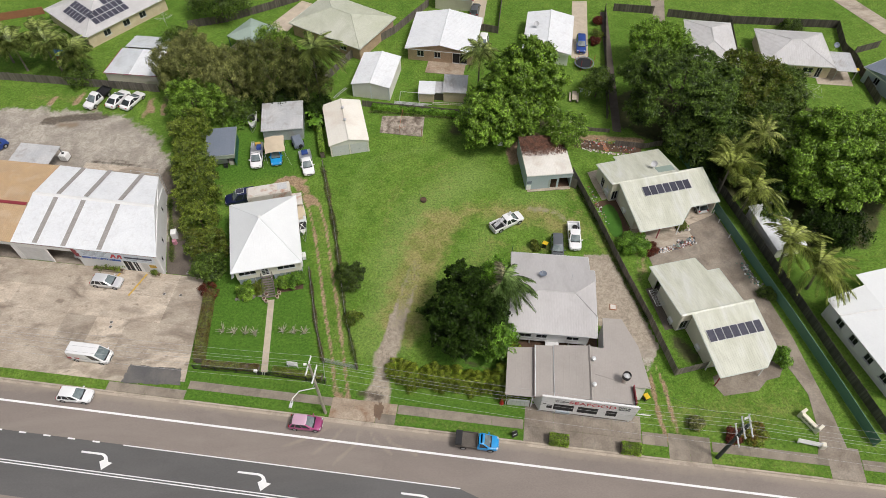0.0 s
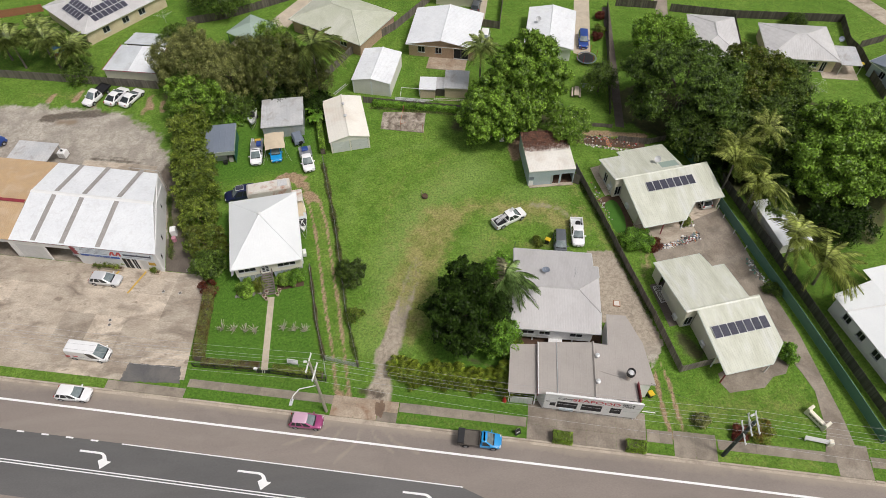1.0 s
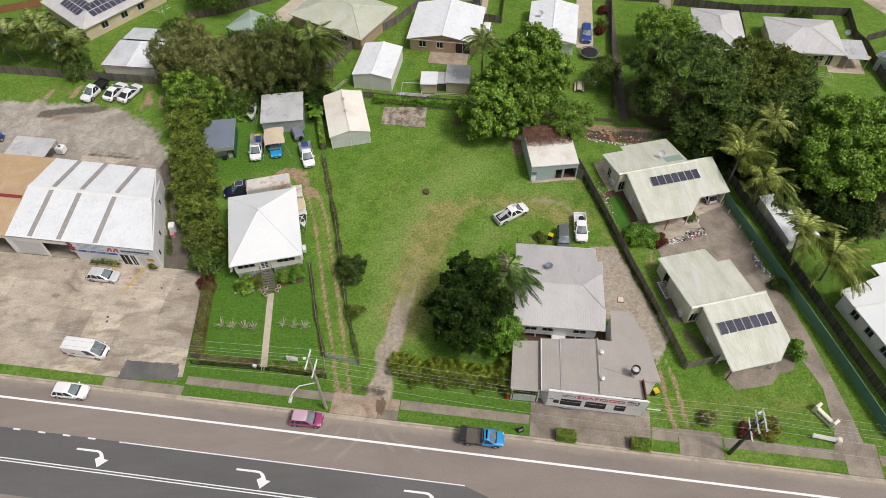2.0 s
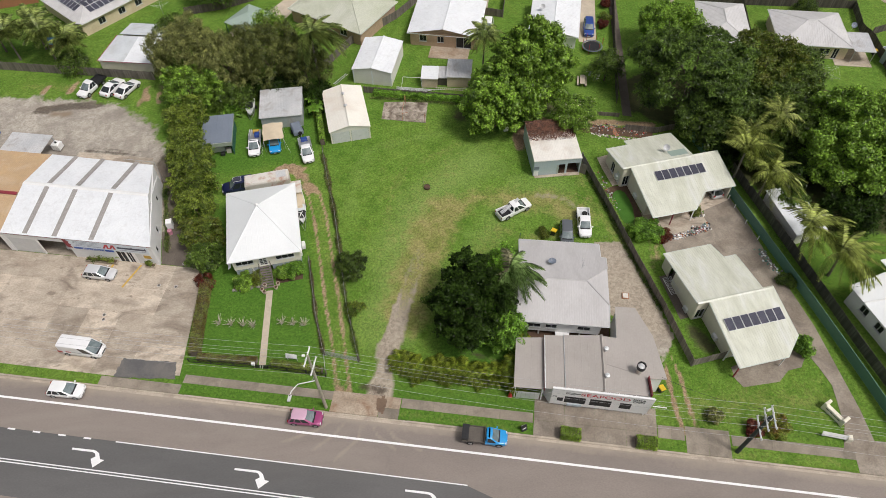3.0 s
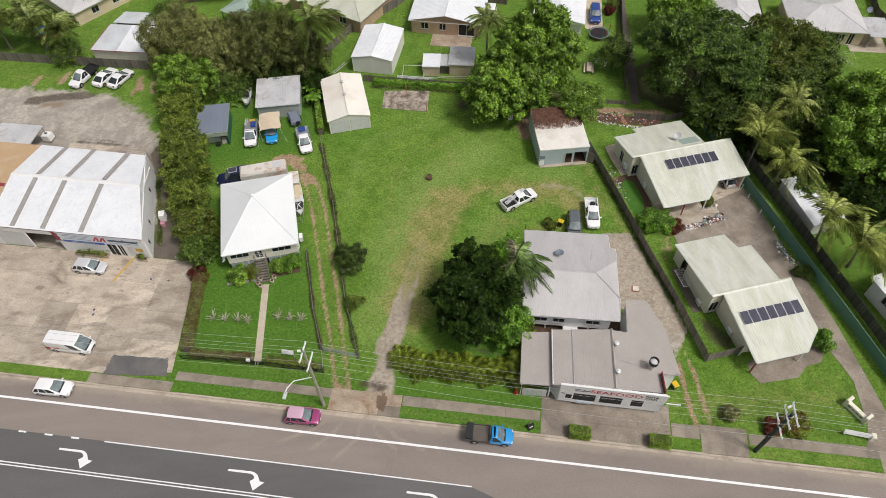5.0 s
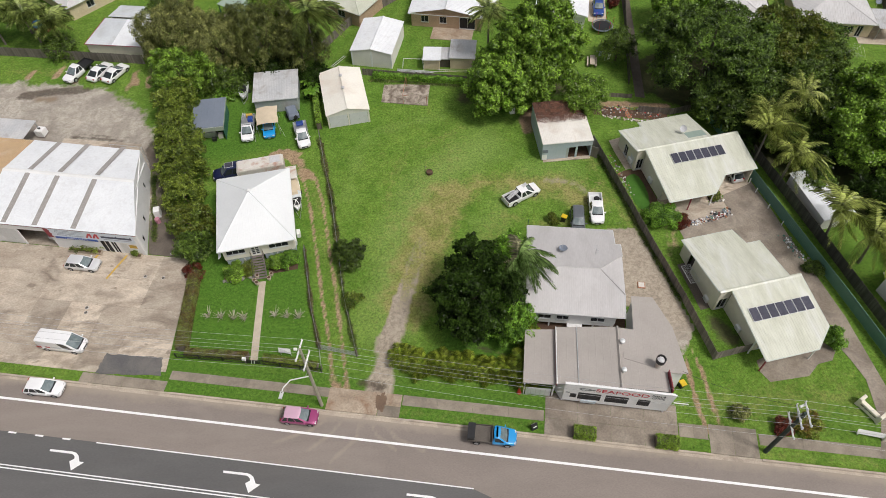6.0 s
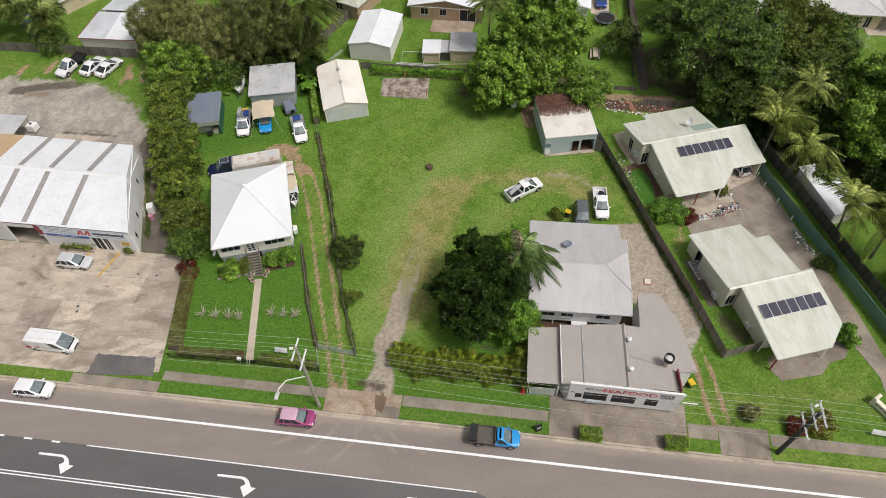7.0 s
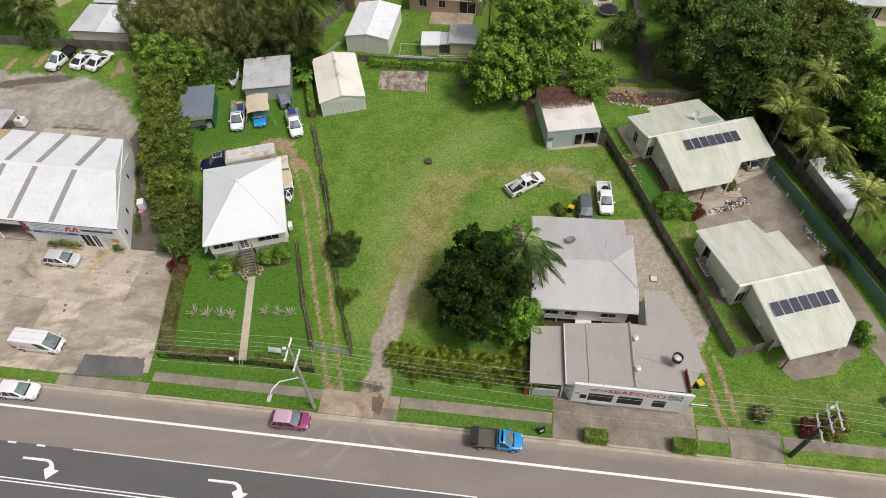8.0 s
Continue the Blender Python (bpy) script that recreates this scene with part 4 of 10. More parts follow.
def gutter(parent, p, q, material=None, r=0.06):
    """A half-box gutter from p to q."""
    p, q = Vector(p), Vector(q)
    d = (q - p).normalized()
    s = Vector((d.y, -d.x, 0)) * r
    up = Vector((0, 0, r))
    ring = lambda c: [c - s - up, c + s - up, c + s + up, c + s * 0.8 + up, c + s * 0.8 - up * 0.6, c - s]
    part("gutter", Geo().loft([ring(p), ring(q)]), material or WHITE, parent)


def ridge_cap(parent, p, q, material, w=0.18):
    p, q = Vector(p), Vector(q)
    d = (q - p).normalized()
    s = Vector((d.y, -d.x, 0)).normalized() * w
    dn = Vector((0, 0, -0.05))
    ring = lambda c: [c - s + dn, c + Vector((0, 0, 0.05)), c + s + dn, c + Vector((0, 0, -0.03))]
    part("ridge_cap", Geo().loft([ring(p), ring(q)]), material, parent)


# house on stumps: white hip roof, front stairs
def stump_house():
    h = thing("house", "raised cream weatherboard house with bright white hip roof and front stairs", "house", at(-27.2, 51.95, 10.8))
    W_, D, E_ = 9.45, 12.4, 3.8
    w0, w1, d0, d1 = 0.45, 9.0, 0.5, 11.95
    peak = (4.5, 7.2, 6.0)
    c = [(0, 0, E_), (W_, 0, E_), (W_, D, E_), (0, D, E_)]
    for i in range(4):
        roof_part(h, [c[i], c[(i + 1) % 4], peak], ROOF_HOUSE, gap=0.76, rise=0.007)
        ridge_cap(h, c[i], peak, ROOF_HOUSE, 0.12)
        gutter(h, (c[i][0], c[i][1], E_ - 0.06), (c[(i + 1) % 4][0], c[(i + 1) % 4][1], E_ - 0.06))
    part("roof_vent", Geo().tube([(4.5, 7.2, 5.9), (4.5, 7.2, 6.2)], 0.16, 10).tube([(4.5, 7.2, 6.2), (4.5, 7.2, 6.35)], [0.26, 0.08], 10), WHITE, h)
    holes = [(0.35, 2.65, 2.35, 3.3), (3.25, 4.4, 1.62, 3.55), (5.5, 7.9, 2.35, 3.3)]
    a, b = (w0, d0), (w1, d0)
    part("wall", wall_geo(a, b, 1.55, E_ - 0.02, 0.14, holes, 0.17), BOARD, h)
    window(h, a, b, holes[0], ALU, 3)
    window(h, a, b, holes[2], ALU, 3)
    door = part("door", Geo().box(w0 + 3.28, d0 - 0.03, 1.64, w0 + 4.37, d0 + 0.03, 3.53), WHITE, h, "white louvred front door")
    for k in range(5):
        for x in (3.42, 3.9):
            part("louvre", Geo().box(w0 + x, d0 - 0.06, 1.85 + k * 0.33, w0 + x + 0.36, d0 - 0.03, 2.05 + k * 0.33), GLASS, door)
    part("wall", wall_geo((w1, d0 + 0.08), (w1, d1), 1.55, E_ - 0.02, 0.14, (), 0.17), BOARD, h)
    part("wall", wall_geo((w1, d1), (w0, d1), 1.55, E_ - 0.02, 0.14), BOARD, h)
    part("wall", wall_geo((w0, d1), (w0, d0 + 0.08), 1.55, E_ - 0.02, 0.14), BOARD, h)
    part("floor", Geo().box(w0, d0, 1.4, w1, d1, 1.54), WOOD_DARK, h)
    # blue-grey screens under the floor, between stumps
    for x0, x1 in ((0.55, 2.55), (2.75, 3.75 + 0.2), (5.2, 6.6), (6.8, 8.9)):
        part("screen", ribbed([(x0, d0 + 0.03, 0.15), (x1, d0 + 0.03, 0.15), (x1, d0 + 0.03, 1.42), (x0, d0 + 0.03, 1.42)], 0.03, 0.16, 0.025, 0.06), BLUE_WALL, h)
    for y0, y1 in ((0.7, 5.8), (6.0, 11.8)):
        part("screen", ribbed([(w1, y0, 0.15), (w1, y1, 0.15), (w1, y1, 1.42), (w1, y0, 1.42)], 0.03, 0.16, 0.025, 0.06), BLUE_WALL, h)
    for x in (0.6, 2.65, 4.8, 6.7, 8.85):
        for y in (0.62, 4.4, 8.2, 11.8):
            part("stump", Geo().box(x - 0.07, y - 0.07, 0, x + 0.07, y + 0.07, 1.42), WHITE, h)
    # stairs
    st = part("stairs", Geo().slab([(3.62, -2.25, 0.02), (3.68, -2.25, 0.02), (3.68, 0.4, 1.62), (3.62, 0.4, 1.62)], 0.22).slab([(5.0, -2.25, 0.02), (5.06, -2.25, 0.02), (5.06, 0.4, 1.62), (5.0, 0.4, 1.62)], 0.22), WOOD, h, "weathered timber front stairs")
    for k in range(9):
        y = -2.1 + k * 0.29
        part("tread", Geo().chamfer(3.66, y - 0.13, 0.1 + k * 0.175, 5.02, y + 0.13, 0.15 + k * 0.175, 0.015), WOOD, st)
    for x in (3.6, 5.08):
        part("handrail", Geo().tube([(x, -2.25, 0.0), (x, -2.25, 0.9), (x, 0.35, 2.5), (x, 0.42, 1.6)], 0.03, 6), WOOD_DARK, st)
    part("side_awning", Geo().slab([(-0.28, 0.3, 2.2), (0.1, 0.3, 2.5), (0.1, 5.0, 2.5), (-0.28, 5.0, 2.2)], 0.04), WHITE, h)
    part("air_conditioner", Geo().chamfer(9.3, 2.6, 0.9, 9.75, 3.5, 1.6, 0.04), WHITE, h)
    part("meter_box", Geo().chamfer(9.1, 1.0, 1.5, 9.3, 1.5, 2.2, 0.03), WHITE, h)
    return h


stump_house()


def gable_shed(name, label, m, w, d, eave, ridge, roof_mat, wall_mat, doors=(), over=0.15, gap=0.25, vents=0, ribs=True, holes=None):
    """A shed with a gable roof; its ridge runs back from the front (y = 0)."""
    s = thing(name, label, "shed", m)
    hh = [(a, b, 0.0, hz) for a, b, hz, _ in doors]
    part("wall", wall_geo((0, 0.04), (w, 0.04), 0, eave, 0.08, hh), wall_mat, s)
    for y in (0.04, d - 0.04):
        part("gable", ribbed([(0.0, y - 0.04 if y < 1 else y + 0.04, eave), (w, y - 0.04 if y < 1 else y + 0.04, eave), (w / 2, y - 0.04 if y < 1 else y + 0.04, ridge - 0.05)][:: 1 if y < 1 else -1], 0.06, 0.2, 0.02, 0.06), wall_mat, s)
    part("wall", wall_geo((0, d - 0.04), (w, d - 0.04), 0, eave, 0.08), wall_mat, s)
    for x, f in ((0.0, 1), (w, -1)):
        q = [(x, 0.1, 0.0), (x, d - 0.1, 0.0), (x, d - 0.1, eave), (x, 0.1, eave)]
        part("wall", ribbed(q if f < 0 else [(x, d - 0.1, 0.0), (x, 0.1, 0.0), (x, 0.1, eave), (x, d - 0.1, eave)], 0.05, gap, 0.025, 0.08), wall_mat, s)
    roof_part(s, [(-over, d + over, eave), (-over, -over, eave), (w / 2, -over, ridge), (w / 2, d + over, ridge)], roof_mat, gap=gap)
    roof_part(s, [(w + over, -over, eave), (w + over, d + over, eave), (w / 2, d + over, ridge), (w / 2, -over, ridge)], roof_mat, gap=gap)
    ridge_cap(s, (w / 2, -over, ridge + 0.04), (w / 2, d + over, ridge + 0.04), roof_mat)
    for x in (-0.02, w / 2 - 0.1, w - 0.18):
        part("post_trim", Geo().box(x, -0.03, 0, x + 0.2, 0.0, eave), roof_mat, s)
    for a, b, hz, mt in doors:
        n = int(hz / 0.16)
        door = part("roller_door", Geo().box(a + 0.02, 0.02, 0, b - 0.02, 0.05, hz - 0.02), mt, s)
        for k in range(n):
            part("slat", Geo().box(a + 0.04, -0.005, k * hz / n + 0.02, b - 0.04, 0.018, (k + 0.75) * hz / n), mt, door)
        part("handle", Geo().box((a + b) / 2 - 0.12, -0.04, 0.9, (a + b) / 2 + 0.12, -0.005, 0.95), STEEL, door)
    for k in range(vents):
        y = d * (0.45 + 0.3 * k)
        part("roof_vent", Geo().tube([(w / 2, y, ridge - 0.05), (w / 2, y, ridge + 0.18)], 0.15, 10).tube([(w / 2, y, ridge + 0.18), (w / 2, y, ridge + 0.32), (w / 2, y, ridge + 0.44)], [0.24, 0.27, 0.1], 12), ROOF_OLD, s, smooth=True)
    return s


gable_shed("garage", "cream metal double garage with rust-stained gable roof and two roller doors", at(-16.5, 77.75, 11.5), 6.15, 10.0, 2.45, 3.25,
           ROOF_CREAM2, SHED_WALL, ((0.25, 2.95, 2.1, ALU), (3.2, 5.9, 2.1, ALU)), vents=2)
gable_shed("metal_shed", "large white metal shed with low gable roof", at(-14.0, 92.9, -11.5), 6.6, 8.9, 2.8, 3.45, ROOF_WHITE, SHED_WALL, gap=0.3)


def lean_shed(name, label, m, w, d, z_front, z_back, roof_mat, wall_mat, front=True, over=0.2, holes=(), sides=(True, True), fascia=None, gap=0.25):
    """A shed with a single-slope roof."""
    s = thing(name, label, "shed", m)
    roof_part(s, [(-over, -over, z_front), (w + over, -over, z_front), (w + over, d + over, z_back), (-over, d + over, z_back)], roof_mat, gap=gap, rise=0.014)
    if front:
        part("wall", wall_geo((0, 0), (w, 0), 0, z_front - 0.06, 0.08, holes), wall_mat, s)
        g = Geo()
    if sides[0]:
        part("wall", ribbed([(0, d, 0), (0, 0, 0), (0, 0, z_front - 0.07), (0, d, z_back - 0.07)], 0.05, 0.25, 0.025, 0.07), wall_mat, s)
    if sides[1]:
        part("wall", ribbed([(w, 0, 0), (w, d, 0), (w, d, z_back - 0.07), (w, 0, z_front - 0.07)], 0.05, 0.25, 0.025, 0.07), wall_mat, s)
    part("wall", ribbed([(w, d, 0), (0, d, 0), (0, d, z_back - 0.07), (w, d, z_back - 0.07)], 0.05, 0.25, 0.025, 0.07), wall_mat, s)
    if fascia:
        part("fascia", Geo().box(-over, -over - 0.03, z_front - 0.42, w + over, -over, z_front - 0.02), fascia, s)
        part("fascia", Geo().slab([(w + over + 0.03, -over, z_front - 0.4), (w + over + 0.03, d + over, z_back - 0.4), (w + over + 0.03, d + over, z_back - 0.02), (w + over + 0.03, -over, z_front - 0.02)], 0.03), fascia, s)
    gutter(s, (-over, -over, z_front - 0.05), (w + over, -over, z_front - 0.05))
    return s


slate = lean_shed("open_shed", "open-fronted shed with slate-blue roof, sage fascia and dark green side wall", at(-35.6, 75.5, 7.0), 4.2, 6.1, 2.75, 2.75, ROOF_SLATE, GREEN_WALL, front=False, fascia=SAGE_WALL, gap=0.9)
part("fascia", Geo().box(-0.2, -0.26, 2.0, 4.4, -0.235, 2.73), SAGE_WALL, slate)
grey = lean_shed("iron_shed", "old grey iron shed with rusty leaf-strewn roof", at(-27.8, 81.6, 6.0), 6.4, 6.2, 2.45, 2.75, ROOF_OLD, IRON_WALL)
part("door", Geo().box(3.2, -0.09, 0.02, 4.4, -0.045, 2.1), IRON_WALL, grey)

# old shed with blue-grey iron walls under the mango tree
old = lean_shed("old_shed", "old pale iron shed with leaf litter on its roof", at(14.05, 69.85, 4.5), 7.0, 8.2, 3.05, 3.35, ROOF_SHED, BLUE_WALL, over=0.06, holes=((3.75, 4.7, 0.0, 2.0), (5.0, 6.8, 0.0, 2.1)), gap=0.24)
part("floor", Geo().box(0.1, 0.1, -0.03, 6.9, 8.1, 0.03), SOIL, old)
part("white_panel", Geo().box(0.05, -0.08, 0.05, 0.75, -0.045, 1.0), WHITE, old)
part("dark_panel", Geo().box(0.05, -0.08, 1.35, 0.8, -0.045, 1.9), ROOF_SLATE, old)
part("slab", Geo().box(0.2, -0.5, -0.02, 6.9, 0.1, 0.08), CONC, old)
part("door", Geo().box(0, -0.03, 0, 0.95, 0.03, 1.9), WOOD, old, "sagging grey timber door standing open", m=pose(7.0, -0.05, 0.05, 0, 0, -35))
part("door", Geo().box(0, -0.03, 0, 0.85, 0.03, 1.9), IRON_WALL, old, m=pose(3.7, -0.06, 0.05, 0, 0, 170))


# the workshop by the road: front along the road, sides along the lot
def workshop():
    h = thing("workshop", "large white metal workshop with skylight strips and coloured sign", "workshop", at(0, 0))
    fl, fr = Vector((-58.3, 58.0)), Vector((-37.75, 54.9))
    back, west = Vector((-3.35, 14.9)), Vector((1.75, 14.5))     # the side walls are not parallel
    E_, R_ = 4.1, 5.45
    f = lambda s, v, z: (*(fr + (fl - fr) * s + (back * (1 - s) + west * s) * v), z)
    rv = 0.525
    roof_part(h, [f(1.0, -0.015, E_), f(-0.005, -0.015, E_), f(-0.005, rv, R_), f(1.0, rv, R_)], ROOF_WHITE, gap=0.3, rise=0.014)
    roof_part(h, [f(-0.005, 1.01, E_ - 0.1), f(1.0, 1.01, E_ - 0.1), f(1.0, rv, R_), f(-0.005, rv, R_)], ROOF_WHITE, gap=0.3, rise=0.014)
    ridge_cap(h, f(-0.005, rv, R_ + 0.05), f(1.0, rv, R_ + 0.05), WHITE, 0.3)
    up_way = Vector(((fl - fr).y, -(fl - fr).x)).normalized() * 14.7
    if up_way.y < 0:
        up_way = -up_way
    e = lambda s, v, z: (*(fr + (fl - fr) * s + up_way * v), z)
    for s in (0.387, 0.635, 0.835):
        k = 0.034
        up = 0.045
        for v0, v1, z0, z1 in ((0.0, rv - 0.02, E_ + 0.04, R_ - 0.03), (1.0, rv + 0.02, E_ - 0.07, R_ - 0.03)):
            pts = [e(s + k / 2, v0, z0 + up), e(s - k / 2, v0, z0 + up), e(s - k / 2, v1, z1 + up), e(s + k / 2, v1, z1 + up)]
            part("skylight", ribbed(pts if v0 < v1 else pts[::-1], 0.02, 0.19, 0.03, 0.07), SKYLIGHT, h)
    # gable wall on the driveway side, with three windows
    gb = fr + back
    L = back.length
    holes = [(1.3, 2.0, 0.9, 1.9), (4.6, 5.3, 1.0, 2.1), (10.2, 10.9, 1.5, 2.5)]
    part("wall", wall_geo(fr, gb, 0, E_ - 0.12, 0.12, holes), WHITE, h)
    for q in holes:
        window(h, fr, gb, q, ALU, 1, False)
    part("gable", Geo().slab([f(0.002, 0, E_ - 0.13), f(0.002, 1, E_ - 0.13), f(0.002, 1, E_ - 0.08), f(0.002, rv, R_ - 0.07), f(0.002, 0, E_ - 0.02)], 0.1), WHITE, h)
    part("downpipe", Geo().tube([f(-0.008, 0.45, 5.0), f(-0.008, 0.93, 2.6), f(-0.012, 0.95, 2.6)], 0.06, 6), WHITE, h)
    part("downpipe", Geo().tube([f(-0.008, 0.0, 4.0), f(-0.008, 0.02, 0.2)], 0.06, 6), WHITE, h)
    # front: roller doors, glazed entry, sign
    fd = (fr - fl).normalized()
    fh = [(0.2, 4.3, 0, 3.0), (4.55, 8.9, 0, 3.1), (15.3, 16.6, 0, 2.3), (16.75, 17.5, 0, 2.3), (17.9, 18.9, 0, 2.1)]
    part("wall", wall_geo(fl, fr, 0, E_ - 0.1, 0.14, fh), WHITE, h)
    m = Matrix.Translation((fl.x, fl.y, 0)) @ Matrix.Rotation(math.atan2(fd.y, fd.x), 4, "Z")
    front = part("front_trim", Geo().box(-0.1, -0.12, E_ - 0.28, 20.8, -0.075, E_ - 0.1), MAROON, h, m=m)
    door = part("roller_door", ribbed([(0.22, 0.0, 0.02), (4.28, 0.0, 0.02), (4.28, 0.0, 2.98), (0.22, 0.0, 2.98)], 0.05, 4.0, 0.01), ALU, h, m=m)
    for k in range(14):
        part("slat", Geo().box(0.25, -0.025, 0.08 + k * 0.205, 4.25, 0.0, 0.24 + k * 0.205), ALU, door)
    for a, b, c, e in fh[2:4]:
        w = part("entry_door", Geo().box(a, -0.04, 0, a + 0.06, 0.04, e).box(b - 0.06, -0.04, 0, b, 0.04, e).box(a, -0.04, e - 0.06, b, 0.04, e).box((a + b) / 2 - 0.03, -0.04, 0, (a + b) / 2 + 0.03, 0.04, e), ALU, h, m=m)
        part("pane", Geo().box(a + 0.06, -0.01, 0.05, b - 0.06, 0.01, e - 0.06), GLASS, w)
    part("side_door", Geo().box(17.92, -0.03, 0.02, 18.88, 0.03, 2.08), ALU, h, m=m)
    part("rail", Geo().tube([f(-0.02, 1.03, 0), f(-0.02, 1.03, 4.3), f(0.28, 1.03, 4.3), f(0.28, 1.03, 0)], 0.04, 6), STEEL, h)
    part("interior_floor", Geo().slab([f(1, 0, 0.04), f(0, 0, 0.04), f(0, 1, 0.04), f(1, 1, 0.04)], 0.05), CONC, h)
    part("wall", wall_geo(gb, fl + west, 0, E_ - 0.12, 0.12), WHITE, h)
    part("wall", wall_geo(fl + west, fl, 0, E_ - 0.12, 0.12), WHITE, h)
    # sign: white board with a pale ground, red emblem, dark lettering shape and a blue band
    sg = thing("shop_sign", "white sign board with red emblem and blue band on workshop", "sign", m @ Matrix.Translation((0, -0.1, 0)))
    SIGN = surf("sign_white", (0.7, 0.76, 0.82), (0.68, 0.74, 0.8), 0.4, 0, 0.5, 6, 0.03, 0)
    BLUE = surf("sign_blue", (0.03, 0.1, 0.42), None, 0.4, 0, 0.5, 6, 0.05, 0)
    SRED = surf("sign_red", (0.62, 0.07, 0.08), None, 0.4, 0, 0.5, 6, 0.05, 0)
    INK = surf("sign_ink", (0.06, 0.07, 0.12), None, 0.4, 0, 0.5, 6, 0.05, 0)
    part("board", Geo().box(9.0, -0.05, 2.35, 20.3, 0, 3.85), SIGN, sg)
    part("edge", Geo().add([(8.7, -0.055, 2.2), (9.5, -0.055, 2.2), (9.25, -0.055, 2.6), (9.45, -0.055, 2.9), (9.15, -0.055, 3.2), (9.35, -0.055, 3.5), (9.0, -0.055, 3.85), (8.5, -0.055, 3.85)], [(0, 1, 2, 3, 4, 5, 6, 7)]), MAROON, sg)
    band_ = part("band", Geo().box(9.6, -0.07, 2.1, 15.2, -0.02, 2.45), BLUE, sg)
    words("great service - great price", 0.3, WHITE, band_, pose(12.4, -0.075, 2.28, 90, 0, 0), depth=0.004)
    for k, (x0, x1, z) in enumerate(((10.0, 12.0, 3.62), (12.3, 13.7, 3.62), (9.9, 13.4, 3.36), (10.2, 13.1, 3.1), (10.0, 11.4, 2.82), (11.7, 13.6, 2.82))):
        part("text_bar", Geo().box(x0, -0.058, z - 0.05, x1, -0.05, z + 0.05), surf("sign_grey_ink", (0.4, 0.45, 0.52)) if k == 0 else MATS["sign_grey_ink"], sg)
    for x in (13.85, 14.75):
        part("emblem", Geo().add([(x, -0.06, 2.72), (x + 0.28, -0.06, 2.72), (x + 0.62, -0.06, 3.25), (x + 0.62, -0.06, 2.72), (x + 0.9, -0.06, 2.72), (x + 0.9, -0.06, 3.6), (x + 0.55, -0.06, 3.6)], [(0, 1, 2, 3, 4, 5, 6)]), SRED, sg)
    part("name_bar", Geo().box(16.0, -0.06, 2.98, 20.0, -0.05, 3.32), INK, sg)
    part("name_bar", Geo().box(18.0, -0.06, 3.32, 18.12, -0.05, 3.5).box(19.9, -0.06, 3.32, 20.02, -0.05, 3.5), INK, sg)
    part("text_bar", Geo().box(16.2, -0.06, 2.68, 19.9, -0.05, 2.78), MATS["sign_grey_ink"], sg)
    part("notice", Geo().box(19.1, 0.0, 1.3, 20.1, 0.02, 1.9), YELLOW_PAINT, sg)
    # planter boxes at the foot of the front
    for x0, x1 in ((10.5, 15.0), (19.1, 20.4)):
        pl = thing("planter", "low concrete planter with small shrubs by the workshop wall", "planter", m @ Matrix.Translation((x0, -0.75, 0)), "workshop planters")
        w = x1 - x0
        part("trough", Geo().box(0, 0, 0, w, 0.08, 0.4).box(0, 0.52, 0, w, 0.6, 0.4).box(0, 0.08, 0, 0.08, 0.52, 0.4).box(w - 0.08, 0.08, 0, w, 0.52, 0.4), CONC, pl)
        part("soil", Geo().box(0.08, 0.08, 0, w - 0.08, 0.52, 0.33), SOIL, pl)
        PLANTERS.append((m @ Vector((x0 + w / 2, -0.45, 0.3)), w))
    # tan-roofed neighbour that joins on
    t = thing("tan_workshop", "adjoining workshop with tan weathered iron roof", "workshop", at(0, 0))
    g = lambda s, v, z: (*(fl + (fl - fr).normalized() * s + west * v), z)
    roof_part(t, [g(30, -0.015, E_ - 0.05), g(0.02, -0.015, E_ - 0.05), g(0.02, 0.38, R_ - 0.25), g(30, 0.38, R_ - 0.25)], ROOF_TAN, gap=0.3)
    roof_part(t, [g(0.02, 1.01, E_ - 0.15), g(30, 1.01, E_ - 0.15), g(30, 0.39, R_ - 0.2), g(0.02, 0.39, R_ - 0.2)], ROOF_TAN, gap=0.3)
    part("flashing", Geo().slab([g(0.05, 0.375, R_ - 0.17), g(0.05, 0.41, R_ - 0.13), g(30, 0.41, R_ - 0.13), g(30, 0.375, R_ - 0.17)][::-1], 0.03), MAROON, t)
    a, b = fl + (fl - fr).normalized() * 30, fl + (fl - fr).normalized() * 0.12
    part("wall", wall_geo(a, b, 0, E_ - 0.15, 0.14, ((1, 9, 0, 3.2), (10, 18, 0, 3.2), (20, 29.4, 0, 3.2))), WHITE, t)
    part("wall", wall_geo(a + west, a, 0, E_ - 0.15, 0.14), WHITE, t)
    part("wall", wall_geo(b + west, a + west, 0, E_ - 0.15, 0.14), WHITE, t)
    part("interior_floor", Geo().slab([g(29.9, -0.005, 0.04), g(0.1, -0.005, 0.04), g(0.1, 0.99, 0.04), g(29.9, 0.99, 0.04)], 0.05), CONC_DARK, t)
    return h


PLANTERS = []
workshop()


